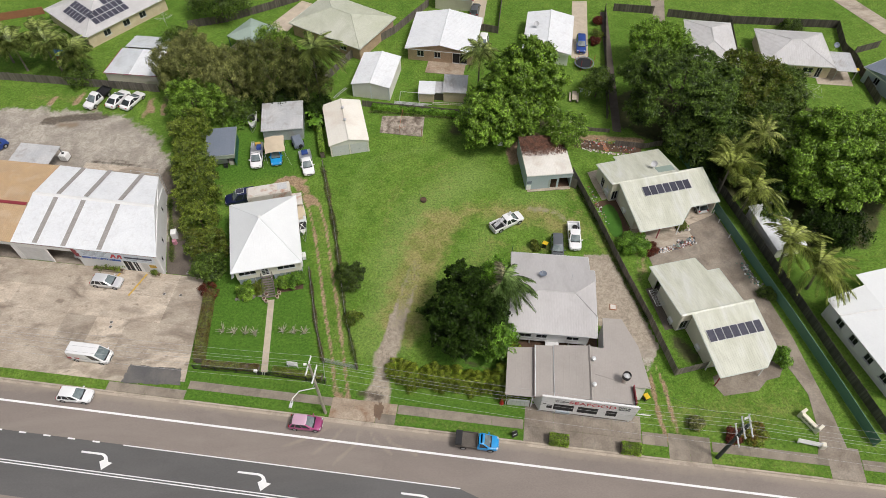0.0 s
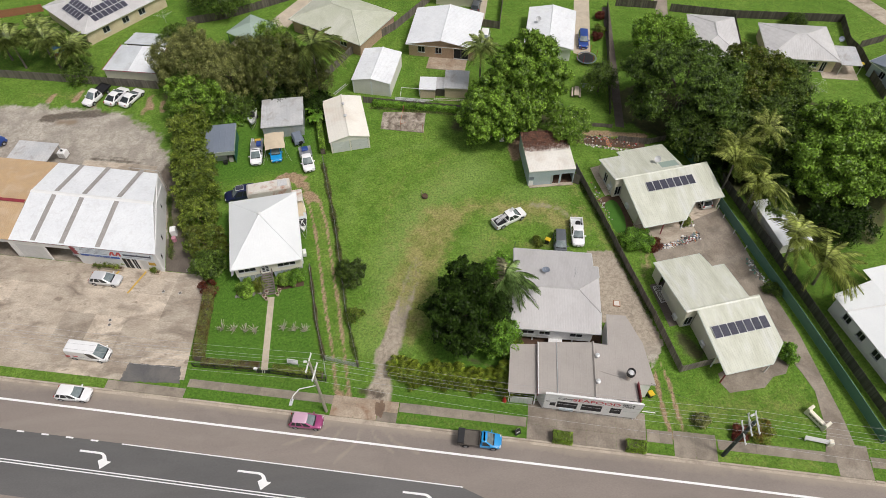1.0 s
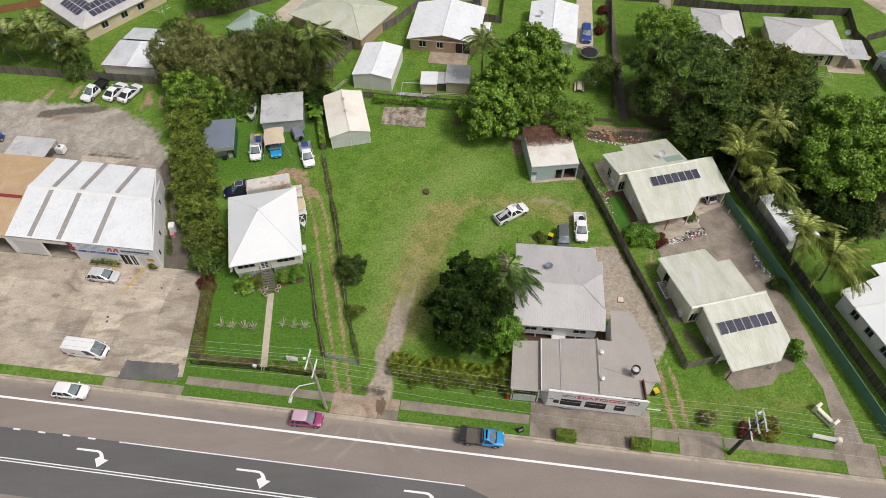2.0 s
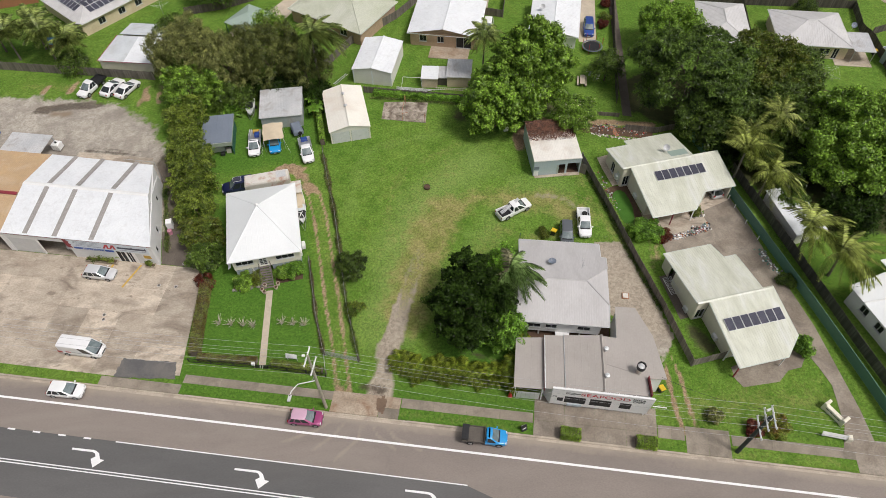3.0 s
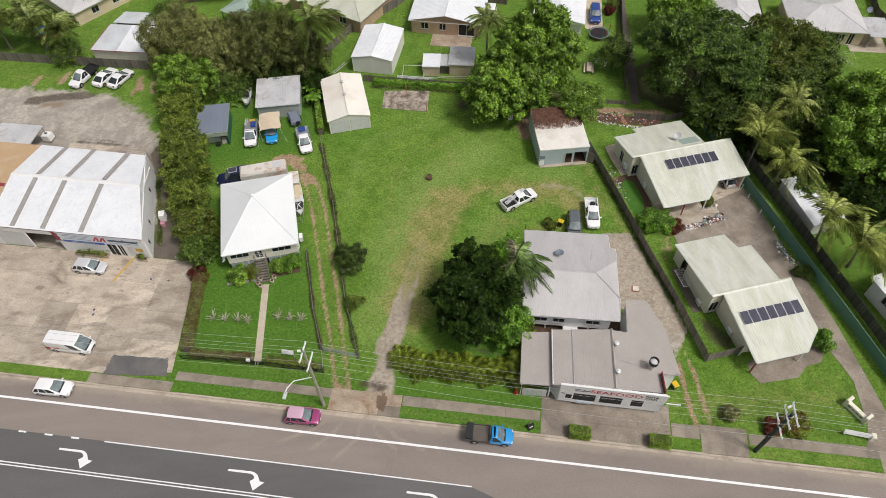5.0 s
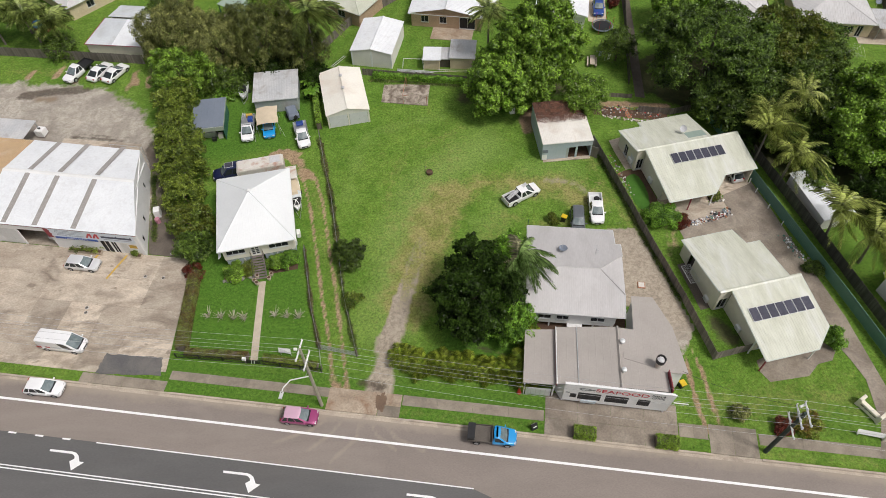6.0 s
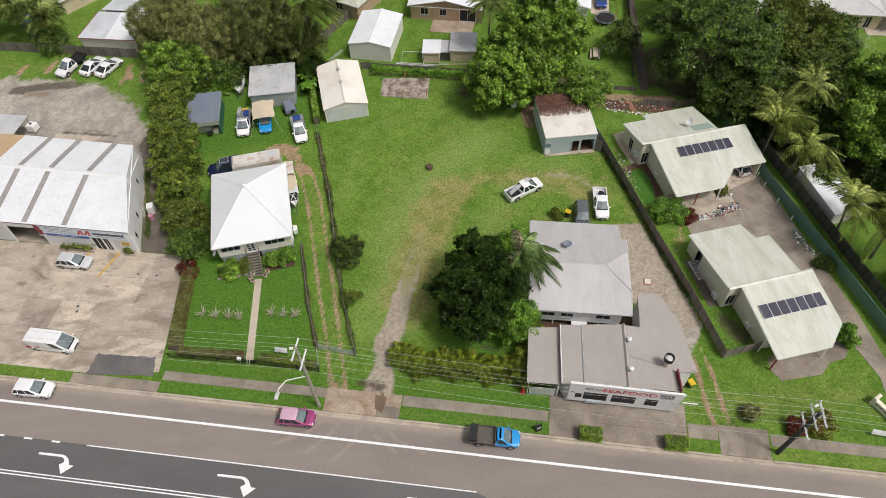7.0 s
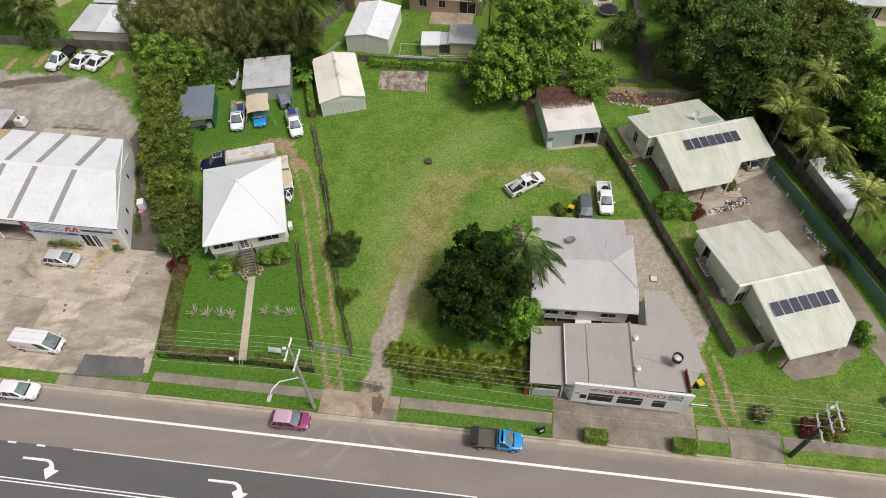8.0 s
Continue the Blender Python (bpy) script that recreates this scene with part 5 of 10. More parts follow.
# the two villa units behind the paling fence
def unit(name, label, m, south, north, ridge_w, notch, solar_u, dish=None, carport=None):
    """A gabled unit: the ridge crosses it; south and north are roof outlines given from the ridge outwards."""
    h = thing(name, label, "house", m)
    RZ = 3.95
    zs = lambda v: RZ - (8.5 - v) * 0.168 if v <= 8.5 else RZ - 0.02 - (v - 8.5) * (0.235 if max(q[1] for q in north) < 16 else 0.15)
    P3 = lambda q: (q[0], q[1], zs(q[1]))
    roof_part(h, [P3(q) for q in south], ROOF_CREAM, gap=0.3, rise=0.026)
    roof_part(h, [P3(q) for q in north], ROOF_CREAM, gap=0.3, rise=0.026)
    ridge_cap(h, (ridge_w[0], 8.5, RZ + 0.06), (ridge_w[1], 8.5, RZ + 0.06), ROOF_CREAM, 0.22)
    for poly in (south, north):
        for i in range(1, len(poly)):
            a, b = P3(poly[i]), P3(poly[(i + 1) % len(poly)])
            if abs(a[1] - 8.5) < 0.01 and abs(b[1] - 8.5) < 0.01:
                continue
            part("barge", Geo().tube([(a[0], a[1], a[2] - 0.06), (b[0], b[1], b[2] - 0.06)], 0.085, 4), TRIM, h)
        a, b = P3(poly[0]), P3(poly[1])
        part("gutter", Geo().tube([(a[0], a[1], a[2] - 0.06), (b[0], b[1], b[2] - 0.06)], 0.085, 4), TRIM, h)
    # panels with gaps, seven in a row, lying on the roof
    u0, v0 = solar_u
    for k in range(7):
        u = u0 + k * 1.06
        z = zs(v0)
        sp = part("solar_panel", Geo().slab([(u, v0, zs(v0) + 0.14), (u + 1.0, v0, zs(v0) + 0.14), (u + 1.0, v0 + 1.6, zs(v0 + 1.6) + 0.14), (u, v0 + 1.6, zs(v0 + 1.6) + 0.14)], 0.04), ALU, h)
        part("cell_sheet", Geo().slab([(u + 0.035, v0 + 0.035, zs(v0) + 0.155), (u + 0.965, v0 + 0.035, zs(v0) + 0.155), (u + 0.965, v0 + 1.565, zs(v0 + 1.6) + 0.149), (u + 0.035, v0 + 1.565, zs(v0 + 1.6) + 0.149)], 0.008), PANEL, sp)
    for v in (v0 + 0.1, v0 + 1.5):
        part("mounting_rail", Geo().tube([(u0 - 0.1, v, zs(v) + 0.08), (u0 + 7.5, v, zs(v) + 0.08)], 0.03, 4), ALU, h)
    return h, zs


def wall_run(h, pts, zf, holes={}, base=0.0, material=None):
    """Walls round an outline; holes by the index of the stretch. Heights follow the roof."""
    for i, (a, b) in enumerate(zip(pts, pts[1:])):
        hs = holes.get(i, ())
        z = min(zf(a[1]), zf(b[1])) - 0.12
        part("wall", wall_geo(a, b, base, z, 0.16, hs), material or CREAM, h)
        top = max(zf(a[1]), zf(b[1])) - 0.12
        if top - z > 0.05:
            hi, lo = (a, b) if zf(a[1]) > zf(b[1]) else (b, a)
            d = (Vector(b) - Vector(a)).normalized()
            n = Vector((d.y, -d.x)) * 0.08
            g = Geo()
            tri = [(lo[0], lo[1], z), (hi[0], hi[1], z), (hi[0], hi[1], top)]
            g.add([(x + n.x, y + n.y, q) for x, y, q in tri] + [(x - n.x, y - n.y, q) for x, y, q in tri], [(0, 1, 2), (5, 4, 3), (0, 2, 5, 3), (0, 3, 4, 1), (1, 4, 5, 2)])
            part("gable", g, material or CREAM, h)
        for q in hs:
            window(h, a, b, q, ALU, 2)


def aircon(parent, m):
    b = part("air_conditioner", Geo().chamfer(-0.42, -0.16, 0.12, 0.42, 0.16, 0.78, 0.03), WHITE, parent, m=m)
    part("grille", Geo().tube([(-0.1, -0.165, 0.45), (-0.1, -0.185, 0.45)], 0.24, 14), ALU, b)
    part("foot", Geo().box(-0.36, -0.16, 0, -0.28, 0.16, 0.12), BLACK, b)
    part("foot", Geo().box(0.28, -0.16, 0, 0.36, 0.16, 0.12), BLACK, b)


U1 = at(29.1, 59.05, 12.0)
u1, z1 = unit("unit", "cream rendered villa unit with pale green roof, panels and carport", U1,
              [(0, 0), (6.3, 0), (8.75, 2.45), (13.4, 2.45), (13.4, 8.5), (0, 8.5)],
              [(9.7, 15.3), (2.2, 15.3), (2.2, 14.1), (-1.2, 14.1), (-1.2, 8.5), (9.7, 8.5)], (-1.2, 13.4), None, (2.85, 5.35))
wall_run(u1, [(0.35, 2.6), (6.0, 2.6)], z1, {0: ((0.9, 2.3, 0.2, 2.1), (3.6, 5.0, 0.9, 2.0))})
wall_run(u1, [(0.35, 8.4), (0.35, 2.6)], z1)
wall_run(u1, [(-0.85, 8.6), (0.35, 8.6)], z1, {0: ((0.2, 1.1, 0.3, 2.1),)})
wall_run(u1, [(-0.85, 13.8), (-0.85, 8.6)], z1, {0: ((1.8, 2.8, 0.3, 2.1),)})
wall_run(u1, [(9.4, 15.0), (2.5, 15.0), (2.5, 13.8), (-0.85, 13.8)], z1)
wall_run(u1, [(9.4, 8.6), (9.4, 15.0)], z1)
wall_run(u1, [(13.1, 2.75), (13.1, 8.2), (9.2, 8.2), (9.2, 2.75), (6.0, 2.6)][0:4], z1)
part("carport_floor", Geo().prism([(6.2, 0.8), (13.2, 2.4), (13.2, 8.2), (9.0, 8.2), (9.0, 2.6), (6.2, 2.6)], -0.03, 0.05), CONC, u1)
for x, y in ((0.2, 0.15), (3.1, 0.15), (6.2, 0.2)):
    part("post", Geo().box(x - 0.06, y - 0.06, 0, x + 0.06, y + 0.06, z1(y) - 0.08), MAROON if x < 6 else WHITE, u1)
part("patch_sheet", Geo().slab([(6.6, 9.2, z1(9.2) + 0.05), (9.3, 9.2, z1(9.2) + 0.05), (9.3, 10.6, z1(10.6) + 0.05), (6.6, 10.6, z1(10.6) + 0.05)], 0.01), ROOF_GREEN, u1)
aircon(u1, pose(0.08, 5.6, 0.5, 0, 0, -90))
aircon(u1, pose(-1.1, 9.7, 0.6, 0, 0, -90))
part("screen_door", Geo().box(-0.98, 9.0, 0.1, -0.93, 9.1, 2.1).box(-0.98, 9.8, 0.1, -0.93, 9.9, 2.1).box(-0.97, 9.1, 0.1, -0.94, 9.8, 2.0), ALU, u1)

U2 = at(34.05, 36.2, 12.0)
u2, z2 = unit("unit", "cream rendered villa unit with pale green ribbed roof and solar panels", U2,
              [(0, 0), (6.2, 0), (8.6, 2.2), (8.6, 8.5), (0, 8.5)],
              [(7.3, 14.7), (5.6, 14.7), (5.2, 17.3), (-1.45, 17.3), (-1.45, 8.5), (7.3, 8.5)], (-1.45, 8.6), None, (0.65, 4.3))
wall_run(u2, [(0.35, 2.7), (8.3, 2.7)], z2, {0: ((0.8, 2.2, 0.2, 2.1), (4.6, 6.0, 0.9, 2.0))})
wall_run(u2, [(0.35, 8.4), (0.35, 2.7)], z2)
wall_run(u2, [(-1.1, 8.6), (0.35, 8.6)], z2, {0: ((0.25, 1.3, 0.3, 2.1),)})
wall_run(u2, [(-1.1, 14.2), (-1.1, 8.6)], z2)
wall_run(u2, [(-1.1, 17.0), (-1.1, 15.3)], z2)
wall_run(u2, [(5.0, 17.0), (-1.1, 17.0)], z2)
wall_run(u2, [(7.0, 8.6), (7.0, 14.4), (5.0, 14.4), (5.0, 17.0)], z2)
wall_run(u2, [(8.3, 2.7), (8.3, 8.4)], z2)
part("doorway_wall", Geo().box(-0.6, 14.2, 0, -0.45, 15.3, 2.5), WOOD_DARK, u2)
for x, y, mt in ((0.15, 0.15, MAROON), (0.05, 2.4, WHITE), (6.1, 0.2, WHITE)):
    part("post", Geo().box(x - 0.06, y - 0.06, 0, x + 0.06, y + 0.06, z2(y) - 0.08), mt, u2)
aircon(u2, pose(0.08, 5.2, 0.4, 0, 0, -90))
aircon(u2, pose(-1.32, 9.9, 0.02, 0, 0, -90))
part("gate", Geo().tube([(-2.4, 12.0, 1.1), (-1.25, 12.0, 1.1), (-1.25, 14.6, 1.1), (-2.4, 14.6, 1.1), (-2.4, 12.0, 1.1)], 0.03, 5), WHITE, u2)
for k in range(9):
    part("gate_bar", Geo().tube([(-2.3 + k * 0.12, 12.0, 1.1), (-2.3 + k * 0.12, 14.6, 1.1)], 0.012, 4), WHITE, u2)


# fish shop on the road and the house behind it
def shop_house():
    h = thing("house", "grey-roofed weatherboard house with clipped gables behind the shop", "house", at(8.95, 42.7, -6.6))
    W_, D = 11.0, 12.5
    E_, R_, C_ = 3.45, 5.1, 4.3
    a, b, r, i = 2.6, 8.0, 5.35, 2.75
    N_ = 10.35                                 # the rear half is a little narrower
    zb = E_ + (R_ - E_) * (D - 9.9) / (D - r)
    roof_part(h, [(0, 0, E_), (W_, 0, E_), (W_, a, C_), (W_ - i, r, R_), (i, r, R_), (0, a, C_)], ROOF_GREY, gap=0.2, rise=0.006)
    roof_part(h, [(N_, D, E_), (0, D, E_), (0, b, C_), (i, r, R_), (W_ - i, r, R_), (W_, b, C_), (W_, 9.9, zb), (N_, 9.9, zb)], ROOF_GREY, gap=0.2, rise=0.006)
    roof_part(h, [(W_, a, C_), (W_, b, C_), (W_ - i, r, R_)], ROOF_GREY, gap=0.2, rise=0.006)
    roof_part(h, [(0, b, C_), (0, a, C_), (i, r, R_)], ROOF_GREY, gap=0.2, rise=0.006)
    ridge_cap(h, (i, r, R_ + 0.03), (W_ - i, r, R_ + 0.03), ROOF_GREY, 0.14)
    for p, q in (((W_, a, C_ + 0.02), (W_ - i, r, R_ + 0.02)), ((W_, b, C_ + 0.02), (W_ - i, r, R_ + 0.02)), ((0, a, C_ + 0.02), (i, r, R_ + 0.02)), ((0, b, C_ + 0.02), (i, r, R_ + 0.02))):
        ridge_cap(h, p, q, ROOF_GREY, 0.1)
    for p, q in (((W_, 0, E_), (W_, a, C_)), ((0, 0, E_), (0, a, C_)), ((0, D, E_), (0, b, C_)), ((W_, 9.9, zb), (W_, b, C_)), ((N_, D, E_), (N_, 9.9, zb)), ((N_, 9.9, zb), (W_, 9.9, zb))):
        part("barge", Geo().tube([(p[0], p[1], p[2] - 0.07), (q[0], q[1], q[2] - 0.07)], 0.08, 4), ALU, h)
    hs = ((1.0, 2.6, 1.6, 2.4), (3.2, 4.6, 1.6, 2.4), (7.0, 8.6, 1.6, 2.4))
    part("wall", wall_geo((0.4, 0.5), (10.1, 0.5), 0.9, E_ + 0.02, 0.14, hs, 0.17), WHITE, h)
    for q in hs:
        window(h, (0.4, 0.5), (10.1, 0.5), q, ALU, 2)
    part("wall", wall_geo((10.15, 0.58), (10.15, 11.9), 0.9, E_ + 0.02, 0.14, ((2.0, 3.4, 1.7, 2.6), (6.5, 7.8, 1.7, 2.6)), 0.17), WHITE, h)
    part("wall", wall_geo((10.15, 11.9), (0.4, 11.9), 0.9, E_ + 0.02, 0.14), WHITE, h)
    part("wall", wall_geo((0.4, 11.9), (0.4, 0.58), 0.9, E_ + 0.02, 0.14), WHITE, h)
    for x in (0.4, 10.15):
        part("gable", Geo().slab([(x, 0.5, E_ - 0.05), (x, 11.9, E_ - 0.05), (x, b, C_ - 0.08), (x, a, C_ - 0.08)], 0.1), WHITE, h)
    for x in (0.5, 2.9, 5.4, 7.9, 10.0):
        for y in (0.55, 6, 11.8):
            part("stump", Geo().box(x - 0.08, y - 0.08, 0, x + 0.08, y + 0.08, 0.9), WHITE, h)
    part("floor", Geo().box(0.4, 0.5, 0.75, 10.15, 11.9, 0.89), WOOD_DARK, h)
    for x0, y0, x1, y1 in ((0, 0, W_, 0), (N_, D, 0, D)):
        gutter(h, (x0, y0, E_ - 0.05), (x1, y1, E_ - 0.05))
    part("landing", Geo().box(4.9, -1.4, 0.8, 6.6, 0.4, 0.9), WHITE, h)
    for k in range(5):
        part("step", Geo().box(6.6 + k * 0.26, -1.4, 0.7 - k * 0.16, 6.9 + k * 0.26, -0.4, 0.75 - k * 0.16), WHITE, h)
    part("railing", Geo().tube([(4.9, -1.4, 0.8), (4.9, -1.4, 1.7), (6.6, -1.4, 1.7), (7.9, -1.4, 0.9)], 0.03, 5), WHITE, h)
    part("water_heater", Geo().tube([(8.3, -0.4, 0.9), (9.8, -0.4, 0.9)], 0.28, 12), ALU, h, smooth=True)
    return h


shop_house()


def fish_shop():
    h = thing("shop", "low taupe-roofed takeaway shop with white windowed front", "shop", at(0, 0))
    F0, F1 = Vector((12.15, 33.5)), Vector((22.85, 31.85))
    fd = (F1 - F0).normalized()
    fm = Matrix.Translation((F0.x, F0.y, 0)) @ Matrix.Rotation(math.atan2(fd.y, fd.x), 4, "Z")
    L = (F1 - F0).length
    # roofs: carport-like left bay, a low-pitched middle with its ridge, and the wide right wing
    roof_part(h, [(7.95, 34.3, 3.0), (11.3, 33.85, 3.1), (12.0, 40.45, 3.15), (8.75, 40.6, 3.05)], ROOF_TAUPE, gap=0.76, rise=0.008)
    roof_part(h, [(11.35, 33.75, 3.55), (13.55, 33.5, 3.6), (14.25, 40.35, 3.65), (12.05, 40.5, 3.6)], ROOF_TAUPE, gap=0.76, rise=0.008)
    part("maroon_side", Geo().slab([(11.33, 33.75, 3.0), (12.03, 40.5, 3.0), (12.03, 40.5, 3.62), (11.33, 33.75, 3.58)], 0.05), MAROON, h)
    roof_part(h, [(13.6, 33.45, 3.75), (17.75, 33.0, 3.95), (18.55, 40.1, 3.95), (14.3, 40.35, 3.75)], ROOF_TAUPE, gap=0.76, rise=0.008)
    part("ridge_cap", Geo().tube([(17.78, 32.9, 4.0), (18.58, 40.15, 4.0)], 0.14, 4), ROOF_TAUPE, h)
    part("flashing", Geo().tube([(13.57, 33.46, 3.68), (14.27, 40.36, 3.7)], 0.075, 4), ALU, h)
    part("flashing", Geo().tube([(11.34, 33.75, 3.6), (12.03, 40.5, 3.64)], 0.06, 4), WHITE, h)
    wing = [(17.8, 32.95), (22.6, 32.4), (22.75, 34.6), (25.05, 34.4), (24.65, 40.0), (23.3, 43.9), (20.9, 44.1), (20.3, 39.75), (18.6, 40.05)]
    roof_part(h, [(x, y, 3.95 - (x - 17.8) * 0.045) for x, y in wing], ROOF_TAUPE, gap=0.76, rise=0.008)
    # white front wall with windows
    hs = [(0.7, 1.35, 1.3, 2.2), (1.5, 3.85, 1.1, 2.6), (4.3, 6.65, 1.1, 2.6), (7.6, 8.85, 1.15, 2.5)]
    part("wall", wall_geo(F0, F1, 0.5, 4.2, 0.14, hs), WHITE, h)
    for q, n in zip(hs, (2, 2, 2, 1)):
        win = window(h, F0, F1, q, BLACK, n, False)
        for k in range(int((q[3] - q[2]) / 0.11)):
            part("shutter_slat", Geo().box(0.05, -0.055, 0.06 + k * 0.11, q[1] - q[0] - 0.05, -0.035, 0.12 + k * 0.11), BLACK, win)
    part("capping", Geo().box(-0.05, -0.12, 4.2, L + 0.05, 0.12, 4.28), WHITE, h, m=fm)
    part("end_flare", Geo().add([(L, -0.07, 4.2), (L, 0.07, 4.2), (L - 0.05, 0.07, 0.5), (L - 0.05, -0.07, 0.5), (L + 0.25, -0.07, 4.2), (L + 0.25, 0.07, 4.2)], [(0, 3, 4), (1, 5, 2), (0, 4, 5, 1), (4, 3, 2, 5)]), WHITE, h, m=fm)
    RED_T = surf("sign_letter_red", (0.55, 0.03, 0.05), None, 0.4, 0, 1, 9, 0.06, 0)
    INK_T = surf("sign_letter_black", (0.025, 0.025, 0.028), None, 0.4, 0, 1, 9, 0.06, 0)
    t = words("SEAFOOD", 1.05, RED_T, h, fm @ pose(6.9, -0.09, 3.35, 90, 0, 0))
    t.matrix_basis = fm @ pose(5.85, -0.09, 3.4, 90, 0, 0) @ Matrix.Diagonal((1.15, 0.85, 1, 1))
    words("FISH &\nCHIPS", 0.5, INK_T, h, fm @ pose(9.45, -0.09, 3.35, 90, 0, 0))
    fish = Geo()
    pts = [(2.1 + 0.62 * math.cos(a), 3.42 + 0.16 * math.sin(a)) for a in np.linspace(0.5, 2 * math.pi - 0.35, 14)]
    fish.tube([(x, -0.085, z) for x, z in pts], 0.025, 5).tube([(2.6, -0.085, 3.5), (3.05, -0.085, 3.3), (3.1, -0.085, 3.5), (2.6, -0.085, 3.34)], 0.025, 5)
    part("fish_outline", fish, INK_T, h, m=fm)
    part("number_bar", Geo().box(0.2, -0.085, 2.3, 0.62, -0.07, 2.45), INK_T, h, m=fm)
    # flaking edge along the top of the front
    g = Geo()
    for k in range(46):
        x = 0.2 + k * 0.23
        w, d = random.uniform(0.08, 0.2), random.uniform(0.05, 0.22)
        g.add([(x, 0.13, 4.1), (x + w, 0.13, 4.1), (x + w * 0.6, 0.13 + d, 4.06), (x + w * 0.2, 0.13 + d * 0.8, 4.06)], [(0, 1, 2, 3)])
    part("flaking_edge", g, WHITE, h, m=fm)
    # other walls
    part("wall", wall_geo((24.6, 34.75), (24.35, 40.0), 0, 3.5, 0.14), WHITE, h)
    part("wall", wall_geo((22.75, 32.3), (22.9, 34.7), 0, 3.55, 0.14), WHITE, h)
    part("wall", wall_geo((22.9, 34.7), (24.6, 34.75), 0, 3.5, 0.14), WHITE, h)
    part("wall", wall_geo((24.35, 40.0), (23.1, 43.6), 0, 3.5, 0.14), WHITE, h)
    part("wall", wall_geo((23.1, 43.6), (21.1, 43.8), 0, 3.5, 0.14), WHITE, h)
    part("wall", wall_geo((21.1, 43.8), (20.4, 40.0), 0, 3.5, 0.14), WHITE, h)
    part("wall", wall_geo((20.4, 39.8), (12.2, 40.2), 0, 3.1, 0.14, ((4.0, 5.0, 0, 2.1),)), WHITE, h)
    part("wall", wall_geo((12.1, 40.2), (11.5, 35.2), 0, 2.95, 0.14), WHITE, h)
    part("wall", wall_geo((11.5, 35.2), (12.2, 33.6), 0, 3.4, 0.14), WHITE, h)
    part("maroon_parapet", Geo().slab([(22.85, 32.3, 3.4), (22.95, 34.6, 3.4), (22.95, 34.6, 4.35), (22.85, 32.3, 4.35)], 0.08), MAROON, h)
    part("underfloor", Geo().prism([(12.3, 33.75), (22.7, 32.15), (22.8, 34.0), (12.5, 35.3)], 0.3, 0.5), WOOD_DARK, h)
    part("corner_post", Geo().box(L - 0.35, -0.02, 0, L - 0.2, 0.12, 0.5), WHITE, h, m=fm)
    part("side_bracket", Geo().box(L + 0.1, -0.4, 3.15, L + 1.6, -0.3, 3.22), WHITE, h, m=fm)
    for x, y in ((8.2, 34.5), (8.9, 40.3), (11.2, 34.1)):
        part("post", Geo().box(x - 0.06, y - 0.06, 0, x + 0.06, y + 0.06, 3.0), WHITE, h)
    gate = part("gate", Geo().box(8.35, 34.33, 0.05, 8.41, 34.39, 1.75).box(10.9, 34.03, 0.05, 10.96, 34.09, 1.75).slab([(8.4, 34.36, 0.1), (10.9, 34.06, 0.1), (10.9, 34.06, 1.7), (8.4, 34.36, 1.7)], 0.04), ALU, h)
    for k in range(1, 5):
        x, y = 8.4 + 2.5 * k / 5, 34.36 - 0.3 * k / 5
        part("gate_bar", Geo().box(x - 0.02, y - 0.07, 0.1, x + 0.02, y - 0.045, 1.7), ROOF_GREY, gate)
    part("low_shutter", Geo().box(1.9, -0.2, 0.55, 3.5, -0.08, 0.95), BLUE_WALL, h, m=fm)
    # flue and vents on the roof
    fl = part("flue", Geo().tube([(22.0, 35.3, 3.6), (22.0, 35.3, 4.9)], 0.32, 14), RUSTY, h, "rust-stained metal cooking flue", smooth=True)
    part("cowl", Geo().tube([(22.0, 35.3, 4.9), (22.0, 35.3, 5.45)], 0.5, 18, False).tube([(22.0, 35.3, 5.45), (22.0, 35.3, 4.95)], 0.46, 18, False), BLACK, fl)
    part("cap", Geo().tube([(22.0, 35.3, 5.2), (22.0, 35.3, 5.32)], [0.4, 0.2], 14), ALU, fl)
    part("cricket", Geo().slab([(18.6, 36.3, 3.96), (21.6, 35.2, 3.84), (21.7, 35.9, 3.84), (18.7, 37.0, 3.96)], 0.05), ROOF_TAUPE, h)
    for x, y in ((18.75, 38.1), (18.3, 34.75)):
        v = part("roof_vent", Geo().tube([(x, y, 3.9), (x, y, 4.2)], 0.16, 10), ALU, h)
        part("turbine", Geo().tube([(x, y, 4.2), (x, y, 4.32), (x, y, 4.46), (x, y, 4.56)], [0.2, 0.29, 0.27, 0.1], 14), ALU, v, smooth=True)
    return h


fish_shop()


